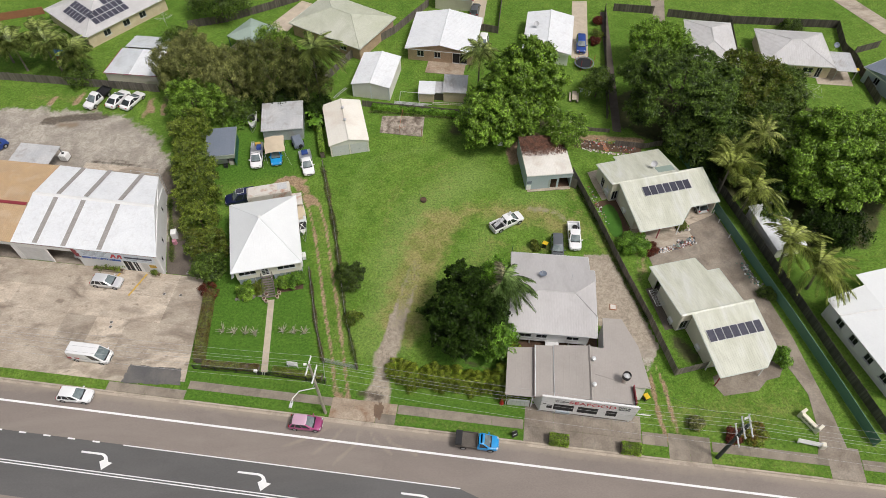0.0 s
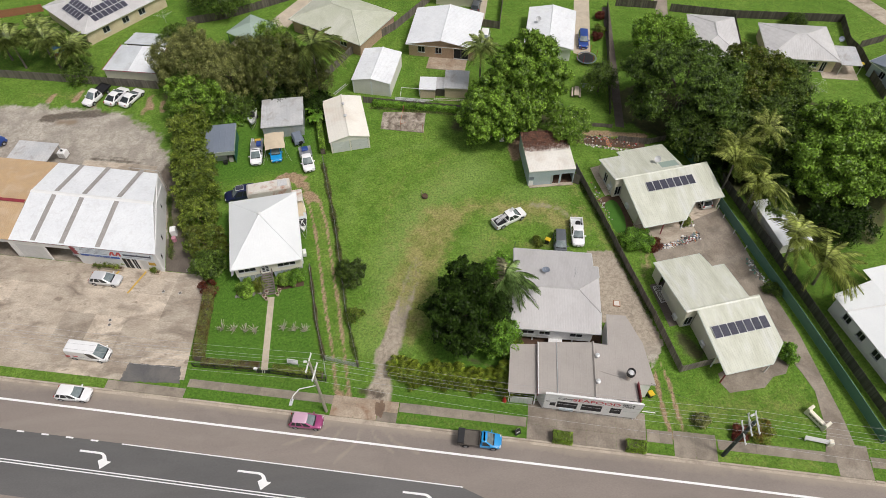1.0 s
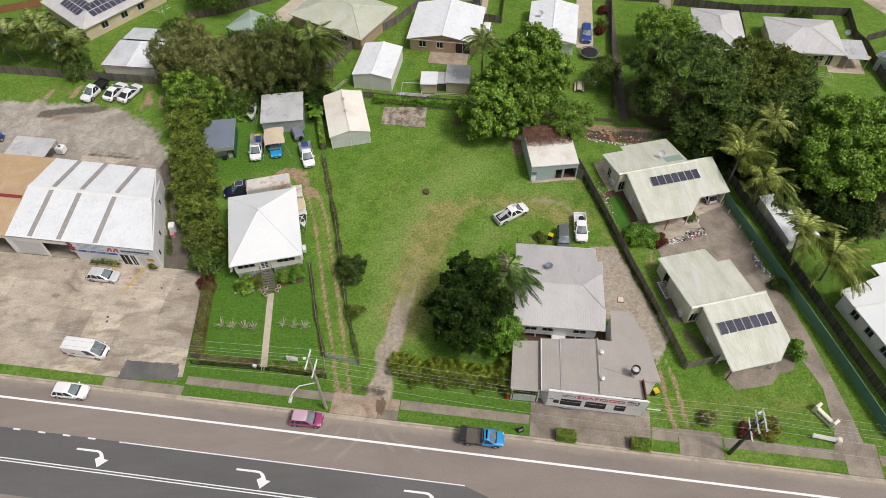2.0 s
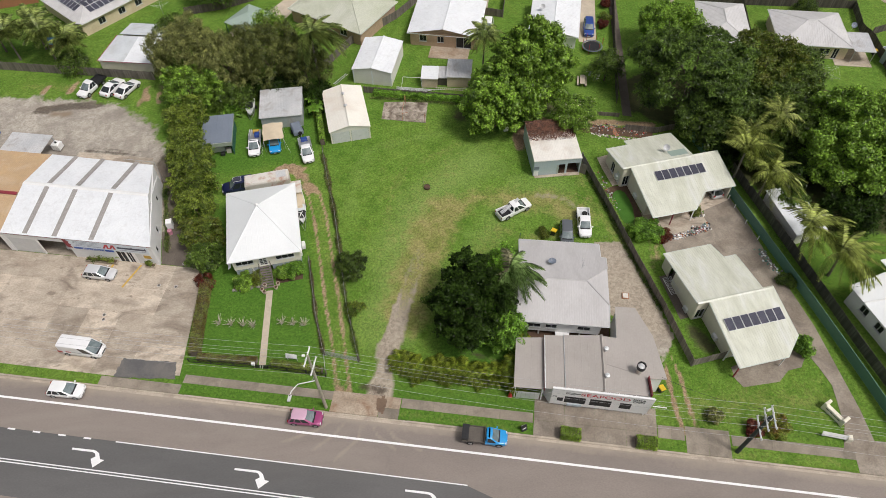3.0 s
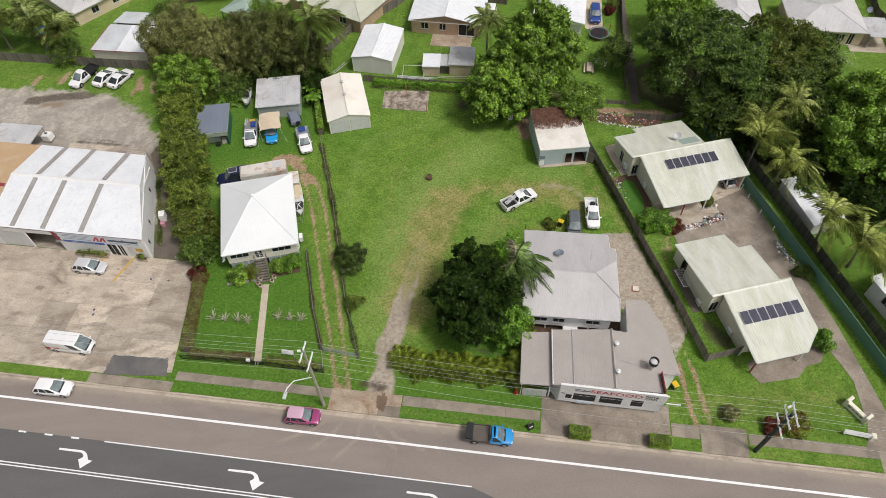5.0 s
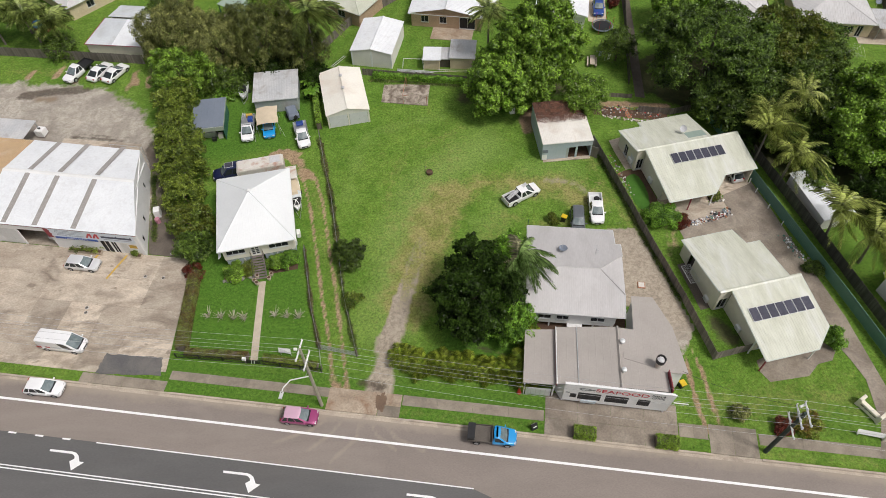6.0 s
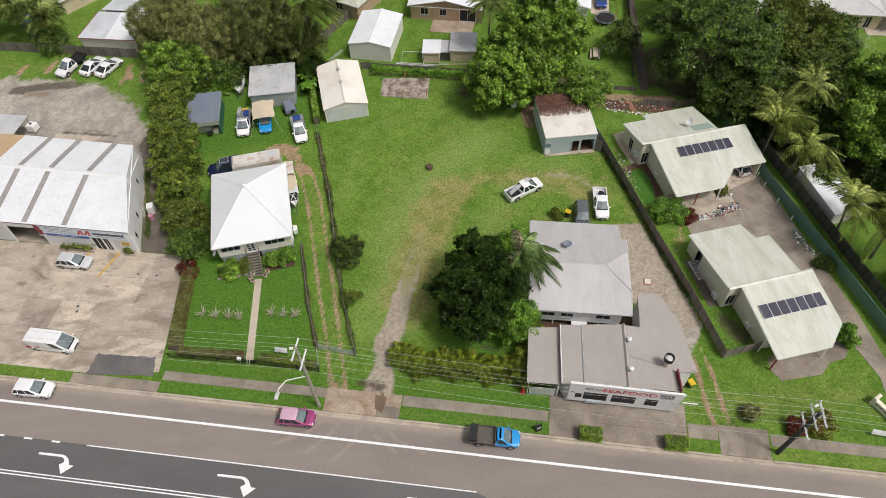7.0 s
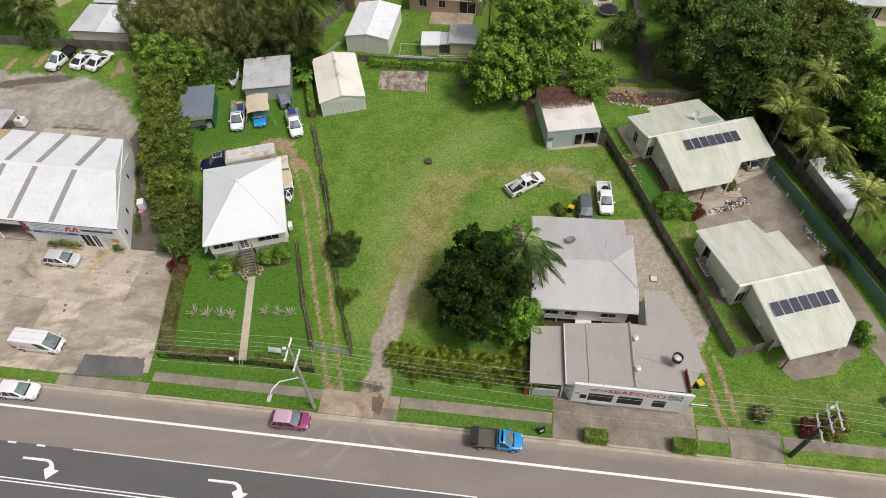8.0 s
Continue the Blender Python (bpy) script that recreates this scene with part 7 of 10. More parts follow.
# the dark trees between the units and the lane
tree("rain_tree", "very large dark green spreading tree", 39.9, 84.6, 8.6, 8.6, 1.2, 12.8, LEAF_RAIN, 300, 0.95, 84000, 0.4, 0.17, 0.6, 15, flat=0.5)
tree("tree", "feathery tree with light young leaves", 40.5, 100.0, 5.0, 5.0, 1.6, 8.4, LEAF_MANGO, 90, 0.95, 20000, 0.36, 0.18, 0.35, 16, flat=0.65)
tree("tree", "tree with yellow tinged foliage", 52.0, 87.5, 6.0, 6.2, 1.4, 10.0, LEAF_YELLOW, 120, 0.95, 28000, 0.36, 0.17, 0.35, 17, flat=0.7)
tree("tree", "dark green tree with dense foliage", 57.5, 88.5, 4.4, 4.4, 0.8, 7.6, LEAF_DARK, 90, 0.95, 20000, 0.36, 0.17, 0.3, 18)
tree("tree", "deep green understorey tree by the unit's fence", 44.0, 77.0, 5.0, 4.8, 0.4, 7.6, LEAF_DARK, 90, 0.95, 20000, 0.4, 0.18, 0.25, 19)
tree("tree", "deep green understorey tree in the thicket", 51.0, 78.5, 5.4, 5.2, 0.4, 7.4, LEAF_DARK, 95, 0.95, 22000, 0.4, 0.18, 0.25, 20)
tree("mango_tree", "broad mango tree with rounded green clumps", 61.2, 69.6, 7.7, 7.5, 0.4, 10.6, LEAF_MANGO, 480, 1.0, 84000, 0.4, 0.21, 0.5, 21)
tree("mango_tree", "mango tree with pale new leaves", 69.5, 74.0, 5.4, 5.2, 0.6, 8.4, LEAF_MANGO, 300, 1.0, 52000, 0.4, 0.21, 0.45, 22)
tree("tree", "shrubby dark tree below the mango tree", 57.5, 60.0, 3.6, 3.0, 0.5, 4.2, LEAF_DEEP, 30, 1.0, 8000, 0.4, 0.16, 0.2, 23)
# west boundary row
for i, (x, y, r, z, mt) in enumerate(((-39.9, 87.6, 4.3, 6.8, LEAF_MANGO), (-38.9, 81.5, 2.9, 5.6, LEAF_ROW), (-37.9, 77.2, 2.5, 5.2, LEAF_ROW), (-36.9, 72.6, 2.7, 5.4, LEAF_ROW),
                                      (-35.4, 67.6, 2.9, 5.6, LEAF_ROW), (-34.2, 63.4, 2.3, 4.6, LEAF_ROW), (-32.3, 58.6, 2.3, 4.0, LEAF_YELLOW), (-31.4, 54.7, 1.8, 3.2, LEAF_DARK))):
    tree("boundary_tree", "green boundary tree in a row along the drive" if mt is LEAF_ROW else "rounded leafy boundary tree beside the drive", x, y, r, r * 1.05, 0.4, z, mt, int(22 * r), 0.62, int(4200 * r), 0.32, 0.15, 0.16, 30 + i, group="boundary trees")
tree("shrub", "russet flowering shrub at the hedge end", -30.9, 51.6, 0.95, 0.95, 0.1, 1.5, LEAF_RED, 9, 0.4, 1500, 0.2, 0.1, 0.05, 39, category="shrub")
# understorey between the unit fence and the mango tree
for i, (x, y, r, z, mt) in enumerate(((39.6, 77.6, 2.6, 4.6, LEAF_DARK), (42.4, 73.0, 2.2, 4.2, LEAF_DEEP), (47.4, 71.2, 2.8, 4.8, LEAF_DARK), (50.6, 67.8, 2.4, 4.4, LEAF_DEEP), (49.6, 62.6, 1.9, 3.4, LEAF_DARK), (54.6, 74.4, 3.4, 6.4, LEAF_DARK), (61.0, 78.0, 3.2, 5.4, LEAF_DARK), (55.5, 83.0, 3.6, 7.6, LEAF_DARK), (46.6, 83.0, 3.8, 8.0, LEAF_DARK))):
    tree("tree", "low dark tree crowded into the thicket", x, y, r, r, 0.3, z, mt, int(16 * r), 0.75, int(4200 * r), 0.36, 0.16, 0.14, 200 + i, group="thicket trees")
# back thicket
tree("paperbark_tree", "feathery olive green tree", -42.0, 96.0, 5.2, 4.8, 0.4, 9.2, LEAF_OLIVE, 120, 0.8, 30000, 0.5, 0.07, 0.3, 41, droop=1.3, flat=1.25)
tree("paperbark_tree", "feathery olive green tree with drooping twigs", -35.0, 94.0, 5.0, 4.8, 0.4, 8.4, LEAF_OLIVE, 115, 0.8, 27000, 0.5, 0.07, 0.3, 42, droop=1.3, flat=1.25)
tree("paperbark_tree", "tall feathery olive green tree", -28.0, 94.5, 5.0, 5.0, 0.4, 9.4, LEAF_OLIVE2, 115, 0.8, 27000, 0.5, 0.07, 0.3, 43, droop=1.3, flat=1.25)
tree("tree", "mixed green tree at the back fence", -27.5, 99.5, 3.2, 3.2, 1.0, 9.0, LEAF_MANGO, 34, 1.1, 9000, 0.36, 0.15, 0.25, 44)
tree("tree", "olive green tree beside the garage", -22.0, 93.0, 3.5, 3.4, 0.8, 7.6, LEAF_OLIVE2, 70, 0.8, 17000, 0.48, 0.08, 0.25, 45, droop=1.0)
tree("shrub", "dark thicket shrub under the trees", -34.3, 88.6, 4.4, 3.0, 0.1, 3.4, LEAF_DARK, 40, 0.85, 10000, 0.34, 0.16, 0.1, 46, category="shrub")
tree("shrub", "dark undergrowth between the trees and the shed", -26.5, 90.0, 4.2, 2.0, 0.1, 3.2, LEAF_DEEP, 30, 0.85, 8000, 0.34, 0.16, 0.1, 40, category="shrub")
tree("shrub", "bright creeper mound beside the boat", -32.6, 86.8, 1.8, 1.9, 0.05, 1.6, LEAF_BRIGHT, 14, 0.6, 3200, 0.26, 0.16, 0.06, 47, category="shrub")
tree("shrub", "dark thicket shrub behind the iron shed", -19.6, 88.0, 1.5, 3.0, 0.1, 2.8, LEAF_DEEP, 18, 0.8, 4500, 0.34, 0.16, 0.1, 48, category="shrub")
tree("tree", "rounded dark tree behind the west shed", -46.8, 106.0, 2.8, 2.6, 0.6, 4.8, LEAF_DARK, 24, 0.95, 7000, 0.32, 0.15, 0.18, 49)
tree("tree", "dark green tree on the far boundary", -41.8, 118.5, 5.2, 4.0, 1.0, 7.5, LEAF_DARK, 40, 1.3, 12000, 0.36, 0.17, 0.3, 50)
tree("shrub", "dense dark bush by the yard fence", -62.8, 98.2, 2.3, 2.0, 0.1, 3.2, LEAF_DARK, 20, 0.8, 5000, 0.3, 0.14, 0.1, 51, category="shrub")
palm("palm", "tall palm with windblown fronds behind the garage", -19.6, 91.8, 10.0, 36, 4.6, LEAF_PALMDARK, 52, lift=0.3, bend=1.0, leaflet=1.1, width=0.17, wind=0.25, wind_way=10, blow=0.55, dense=48)
for i, (x, y, h, s) in enumerate(((-74.0, 101.5, 5.0, 53), (-67.5, 101.0, 5.4, 54), (-70.5, 104.5, 4.8, 55), (-63.6, 100.2, 4.2, 56), (-77.5, 104.0, 4.6, 57))):
    palm("palm", "slender palm with drooping fronds by the pool", x, y, h, 34, 3.9, LEAF_PALMDARK, s, leaflet=1.05, width=0.17, wind=0.2, wind_way=0, group="pool palms")
palm("palm", "palm beside the mango tree", 7.8, 92.2, 8.6, 32, 3.5, LEAF_PALMDARK, 58, lift=0.35, bend=0.85, leaflet=0.85, width=0.11)
palm("coconut_palm", "yellow-green coconut palm blown by wind", 43.6, 68.6, 5.0, 19, 4.6, LEAF_PALM, 59, leaflet=1.0, width=0.11, wind=0.15, wind_way=10, group="coconut palms", blow=0.38, dense=56, lift=0.75, bend=1.0, hang=0.8)
palm("coconut_palm", "yellow-green coconut palm blown by wind", 45.6, 64.2, 4.4, 18, 4.5, LEAF_PALM, 60, leaflet=1.0, width=0.11, wind=0.15, wind_way=-20, group="coconut palms", blow=0.38, dense=56, lift=0.75, bend=1.0, hang=0.8)
palm("coconut_palm", "leaning coconut palm beside the timber fence", 48.2, 54.6, 5.6, 20, 5.0, LEAF_PALM, 61, leaflet=1.05, width=0.12, wind=0.25, wind_way=-15, lean=(-1.6, -0.8), group="coconut palms", blow=0.38, dense=56, lift=0.75, bend=1.0, hang=0.8)
palm("coconut_palm", "leaning coconut palm beside the timber fence", 50.8, 50.6, 5.4, 20, 5.0, LEAF_PALM, 62, leaflet=1.05, width=0.12, wind=0.3, wind_way=-30, lean=(-1.5, -1.0), group="coconut palms", blow=0.38, dense=56, lift=0.75, bend=1.0, hang=0.8)
palm("palm", "young palm in the thicket", 49.6, 74.0, 6.2, 18, 4.0, LEAF_PALM, 63, leaflet=0.7, width=0.07)
palm("palm", "young palm behind the unit", 45.2, 72.2, 5.0, 18, 4.2, LEAF_PALM, 64, leaflet=0.75, width=0.07)
palm("fan_palm", "dark spiky palm under the mango tree", 54.6, 61.5, 1.6, 12, 2.0, LEAF_DEEP, 65, leaflet=0.5, width=0.06, hang=0.2)
# front trees by the shop house
tree("tree", "dense dark green tree on the front lawn", 3.65, 45.0, 4.25, 5.0, 0.4, 9.6, LEAF_DEEP, 190, 0.6, 56000, 0.28, 0.17, 0.3, 66)
tree("tree", "glossy bright green tree beside the shop", 6.9, 42.2, 2.9, 2.6, 0.4, 5.0, LEAF_BRIGHT, 60, 0.6, 10500, 0.34, 0.12, 0.18, 67)
tree("tree", "light green shrub tree beside the house", 8.4, 52.3, 1.7, 1.9, 0.5, 4.4, LEAF_BRIGHT, 26, 0.55, 5000, 0.3, 0.13, 0.12, 68)
palm("palm", "large windblown palm with long drooping grey-green fronds", 8.05, 47.0, 6.9, 19, 3.9, LEAF_PALM2, 69, lift=0.85, bend=1.25, dense=70, leaflet=1.2, width=0.1, wind=0.3, wind_way=-28, trunk_r=0.2, hang=1.5, spread=(-0.8, 1.0), blow=0.5, aged=LEAF_HUSK)
# small trees, garden shrubs
LEAF_DEEP2 = leafmat("citrus_leaf", (0.045, 0.085, 0.014), (0.085, 0.13, 0.022))
CROTON = leafmat("croton_leaf", (0.36, 0.2, 0.04), (0.2, 0.29, 0.04), island=0.6)
tree("shrub", "round citrus bush on the lawn beside the fence", -11.7, 53.0, 1.6, 1.6, 0.1, 3.0, LEAF_DEEP2, 34, 0.5, 6500, 0.22, 0.12, 0.1, 70, category="shrub")
tree("shrub", "small pale shrub by the fence", -10.9, 46.6, 0.9, 0.9, 0.1, 1.6, LEAF_ROW, 9, 0.4, 1300, 0.2, 0.1, 0.05, 71, category="shrub")
for i, (x, y, r, z, mt, lb) in enumerate(((-25.9, 51.3, 1.05, 1.7, LEAF_MANGO, "leafy green bush below the front wall"), (-23.9, 52.0, 0.85, 1.5, LEAF_YELLOW, "pale variegated bush by the stairs"), (-20.9, 52.6, 0.95, 1.5, LEAF_MANGO, "leafy green bush by the stairs"),
                                           (-19.3, 53.0, 1.15, 1.8, LEAF_BRIGHT, "bright green bush below the front wall"), (28.3, 58.3, 1.9, 2.0, LEAF_BRIGHT, "rounded bright green bush by the paling fence"), (30.7, 57.6, 0.85, 1.0, LEAF_RED, "reddish low shrub in the garden bed"),
                                           (36.2, 61.8, 0.6, 0.9, LEAF_YELLOW, "small yellowish shrub in the square bed"),
                                           (43.0, 39.8, 1.15, 2.2, LEAF_BRIGHT, "clipped green bush at the unit corner"), (30.4, 31.4, 0.7, 1.1, LEAF_OLIVE, "sparse shrub on the front lawn"), (36.8, 30.0, 1.2, 1.7, CROTON, "croton bush with red and yellow leaves"),
                                           (34.5, 29.8, 0.8, 1.2, LEAF_RED, "dark red cordyline on the verge lawn"), (44.9, 49.7, 1.0, 1.1, LEAF_DARK, "low green bush by the green fence"), (69.0, 110.2, 1.9, 2.6, LEAF_DARK, "rounded dark bush at the back of the house"),
                                           (32.3, 114.0, 0.8, 1.4, LEAF_RED, "red flowering shrub in the drive bed"), (31.6, 110.0, 0.8, 1.4, LEAF_ROW, "green shrub in the drive bed"), (31.0, 107.5, 0.8, 1.3, LEAF_RED, "red flowering shrub in the drive bed"),
                                           (-18.7, 117.0, 1.6, 1.6, LEAF_DARK, "dark hedge bush on the far lawn"), (14.3, 58.6, 0.6, 1.3, LEAF_YELLOW, "yellowish young palm bush behind the house"))):
    tree("shrub", lb, x, y, r * 0.85, r * 0.85, 0.05, z * 0.92, mt, 60, 0.3 * r + 0.1, int(4600 * r), 0.2, 0.11, 0.05, 80 + i, category="shrub")


def hedge(name, label, path, width, height, material, seed, density=900, size=0.14):
    """A hedge: leaves over a boxy body with a woody core."""
    rng_ = np.random.default_rng(seed)
    t = thing(name, label, "hedge", at(*path[0]))
    o_ = Vector(path[0])
    g = Geo()
    Cs, Ns = [], []
    for a, b in zip(path, path[1:]):
        a, b = Vector(a) - o_, Vector(b) - o_
        d = (b - a)
        L = d.length
        d.normalize()
        nn = Vector((-d.y, d.x))
        hw = width * 0.36
        g.prism([tuple(a + nn * -hw), tuple(b + nn * -hw), tuple(b + nn * hw), tuple(a + nn * hw)], 0, height * 0.8)
        n = int(density * L * (width + 2 * height) / 3)
        s, w = rng_.uniform(0, L, n), rng_.uniform(-1, 1, n)
        face = rng_.uniform(0, width + 2 * height, n)
        top = face < width
        z = np.where(top, height * rng_.uniform(0.86, 1.06, n), rng_.uniform(0.05, 1, n) * height)
        off = np.where(top, w * width / 2, np.sign(w) * width / 2 * rng_.uniform(0.85, 1.05, n))
        off *= 1 - 0.12 * (z / height) ** 3
        wob = 0.08 * np.sin(s * 2.3 + seed) + 0.06 * np.sin(s * 5.1)
        Cs.append(np.stack((a.x + d.x * s + nn.x * off, a.y + d.y * s + nn.y * off, z + np.where(top, wob, 0)), 1))
        Ns.append(np.stack((np.where(top, 0, nn.x * np.sign(w)), np.where(top, 0, nn.y * np.sign(w)), np.where(top, 1, 0.3)), 1))
    part("core", g, BARK, t)
    v, q = leaf_quads(rng_, np.concatenate(Cs), np.concatenate(Ns), size, size * 0.6, 0.6)
    part("foliage", mesh_of("foliage", v, q, material), None, t)
    return t


BOXLEAF = leafmat("box_leaf", (0.16, 0.28, 0.03), (0.24, 0.36, 0.04))
hedge("box_hedge", "clipped bright green box hedge block by the kerb", [rd(12.3, 0.55), rd(14.6, 0.55)], 1.3, 1.1, BOXLEAF, 1)
hedge("box_hedge", "clipped bright green box hedge block by the kerb", [rd(20.6, 0.55), rd(22.9, 0.55)], 1.3, 1.1, BOXLEAF, 2)
hedge("hedge", "mixed russet and green hedge along the concrete forecourt", [(-30.0, 40.8), (-30.25, 44.3), (-30.45, 47.8), (-30.65, 51.5)], 1.3, 1.3, LEAF_RUST, 3, 620, 0.18)
hedge("hedge", "low brownish hedge behind the front fence", [(-29.6, 40.5), (-22.3, 39.75)], 0.9, 0.75, LEAF_RUST, 4, 900)
hedge("hedge", "low green hedge behind the front fence", [(-20.6, 39.45), (-14.3, 38.25)], 0.9, 0.8, LEAF_ROW, 5, 900)
hedge("vine", "green vine over the back boundary fence", [(-10.5, 89.5), (-6.5, 88.8), (-0.6, 87.9), (4.9, 87.1)], 1.0, 0.95, LEAF_BRIGHT, 6, 620, 0.26)
hedge("vine", "vine climbing the fence beside the garage", [(-17.9, 77.6), (-18.6, 81.5), (-19.4, 85.5)], 0.9, 1.3, LEAF_MANGO, 7, 600, 0.24)

# golden cane palms in a row behind the footpath
kinds = [frond_geo(np.random.default_rng(90 + k), 1.9, 0.95, 0.95, 0.75, 0.14, 15, 0.6).mesh("frond") for k in range(3)]
rng_c = np.random.default_rng(7)
CANE = leafmat("cane_palm_leaf", (0.13, 0.22, 0.02), (0.30, 0.36, 0.04))
for i in range(15):
    a = i / 14
    x, y = -5.0 + 13.2 * a + rng_c.uniform(-0.3, 0.3), 38.4 - 1.8 * a + rng_c.uniform(-0.5, 0.5)
    t = thing("cane_palm", "bushy golden cane palm in a row beside the lawn", "palm", at(x, y), "cane palms")
    part("stem", Geo().tube([(0, 0, 0), (0.05, 0, 0.8)], [0.09, 0.05], 6), LEAF_YELLOW, t)
    for k in range(18):
        part("frond", kinds[k % 3], CANE, t, m=Matrix.Translation((rng_c.uniform(-0.35, 0.35), rng_c.uniform(-0.3, 0.3), rng_c.uniform(0.15, 0.5))) @ pose(0, 0, 0, 0, -rng_c.uniform(0, 38), rng_c.uniform(0, 360)))
for i, (x, y) in enumerate(((9.0, 38.6), (8.5, 37.2), (9.4, 40.2), (8.3, 35.9))):
    t = thing("cane_palm", "golden cane palm against the shop wall", "palm", at(x, y))
    part("stem", Geo().tube([(0, 0, 0), (0.05, 0, 1.6)], [0.12, 0.07], 6), LEAF_ROW, t)
    for k in range(14):
        part("frond", kinds[k % 3], LEAF_BRIGHT if k % 2 else LEAF_YELLOW, t, m=Matrix.Translation((rng_c.uniform(-0.3, 0.3), rng_c.uniform(-0.3, 0.3), rng_c.uniform(0.8, 1.7))) @ pose(0, 0, 0, 0, -rng_c.uniform(-10, 38), rng_c.uniform(0, 360)))


def banana(x, y, seed):
    """A banana plant: a stout stem and broad arched blades with a raised midrib."""
    rng_ = np.random.default_rng(seed)
    t = thing("banana_plant", "broad-leaved banana plant beside the iron shed", "plant", at(x, y), "banana plants")
    part("stem", Geo().tube([(0, 0, 0), (0.04, 0, 1.1), (0.0, 0.03, 2.0)], [0.17, 0.13, 0.08], 8), LEAF_YELLOW, t, smooth=True)
    for k in range(9):
        L, wid, n = rng_.uniform(1.2, 1.7), rng_.uniform(0.26, 0.36), 8
        lift, bend = rng_.uniform(0.45, 0.9), rng_.uniform(0.5, 0.85)
        g = Geo()
        for i in range(n + 1):
            q = i / n
            w = wid * math.sin(math.pi * min(0.06 + q * 0.97, 0.99)) ** 0.6
            z = L * (lift * q - bend * q * q)
            g.v += [(L * q * 0.9, -w, z - 0.1 * w), (L * q * 0.9, 0, z), (L * q * 0.9, w, z - 0.1 * w)]
        for i in range(n):
            g.f += [(3 * i, 3 * i + 3, 3 * i + 4, 3 * i + 1), (3 * i + 1, 3 * i + 4, 3 * i + 5, 3 * i + 2)]
        part("leaf_blade", g, LEAF_BRIGHT, t, m=pose(0, 0, 1.9, 0, 0, 360 * k / 9 + rng_.uniform(-15, 15)))


for i, (x, y) in enumerate(((-19.9, 84.2), (-20.1, 86.4), (-19.3, 85.3))):
    banana(x, y, 160 + i)
# planted shrubs in the workshop's planters
for i, (p, w) in enumerate(PLANTERS):
    tree("shrub", "small shrubs growing in the concrete planter", p.x, p.y, w * 0.42, 0.3, 0.25, 0.9, LEAF_ROW, 8, 0.25, 900, 0.16, 0.08, 0.03, 120 + i, category="shrub")


# bare-stemmed rose bushes on the front lawn
PALE_TWIG = surf("pale_bare_twig", (0.56, 0.52, 0.43), (0.42, 0.40, 0.30), 0.9, 0.0, 2, 9, 0.15, 0.1)


def rose(x, y, seed):
    rng_ = np.random.default_rng(seed)
    t = thing("rose_bush", "bare grey rose bush on the front lawn", "shrub", at(x, y), "rose bushes")
    g = Geo()
    for k in range(24):
        a, r = rng_.uniform(0, 6.28), rng_.uniform(0.2, 0.95)
        e = Vector((r * math.cos(a), r * math.sin(a), rng_.uniform(0.7, 1.2)))
        g.tube([(0, 0, 0), tuple(e * 0.5 + Vector((0, 0, 0.15))), tuple(e)], [0.034, 0.026, 0.014], 5)
    part("branch_spray", g, PALE_TWIG, t)
    C = rng_.normal(0, 0.35, (50, 3)) * np.array([1, 1, 0.35]) + np.array([0, 0, 0.7])
    v, q = leaf_quads(rng_, C, np.tile([0, 0, 1.0], (50, 1)), 0.12, 0.07, 0.8)
    part("leaf_spray", mesh_of("leaf_spray", v, q, LEAF_OLIVE), None, t, kind="stuff")


for i, (x, y) in enumerate(((-27.9, 45.3), (-26.4, 45.1), (-24.9, 44.9), (-23.6, 44.8), (-20.0, 45.2), (-18.6, 44.9), (-17.2, 44.8))):
    rose(x, y, 140 + i)


# ---- paved areas inside the lots ----
def paving(name, label, poly, material, z=0.03, cells=None):
    """A cast area; cells: lines that cut it into bays."""
    return solo(name, Geo().prism(poly, -0.1, z), material, label, "paving", kind="structure")


paving("unit_driveway", "stained concrete driveway beside the units", [(43.6, 27.2), (47.4, 26.9), (47.3, 32), (46.2, 42.8), (44.2, 52.7), (43.0, 59.8), (41.9, 64.6), (38.0, 63.6), (37.2, 61.2), (37.7, 59.4), (36.2, 58.6), (32.0, 57.5), (30.3, 56.6), (30.6, 54.6), (36.5, 55.4), (39.2, 52.6), (41.7, 48), (43.2, 41), (44.6, 37.4), (45.3, 35), (44.8, 30)], CONC_DARK)
paving("unit_pad", "brown concrete pad in front of the unit", [(34.3, 37.6), (34.3, 36.2), (35.0, 35.0), (39.4, 35.6), (40.9, 37.0), (42.6, 37.4), (43.4, 38.6), (41.4, 40.8)], CONC_DARK, 0.024)
paving("unit_path", "dark damp concrete path beside the unit", [(28.7, 51.0), (31.0, 51.6), (32.6, 45.0), (29.9, 44.4)], DAMP, 0.02)
paving("unit_patio", "pale concrete patio by the unit wall", [(24.6, 71.0), (25.5, 67.5), (27.6, 68.0), (26.0, 74.0), (24.2, 73.4)], CONC, 0.024)
paving("unit_patio", "pale concrete patio below the unit roof", [(28.6, 62.0), (28.9, 59.6), (30.6, 57.3), (32.0, 57.6), (34.5, 58.2), (36.2, 58.7), (37.6, 59.4), (37.2, 61.2), (35.3, 60.9), (35.0, 62.2), (34.8, 63.2)], CONC, 0.038)
solo("garden_bed", Geo().prism([(35.3, 62.15), (36.75, 62.7), (37.3, 61.3), (35.4, 60.9)], 0, 0.08), SOIL, "small square garden bed at the carport corner", "garden bed", kind="structure")
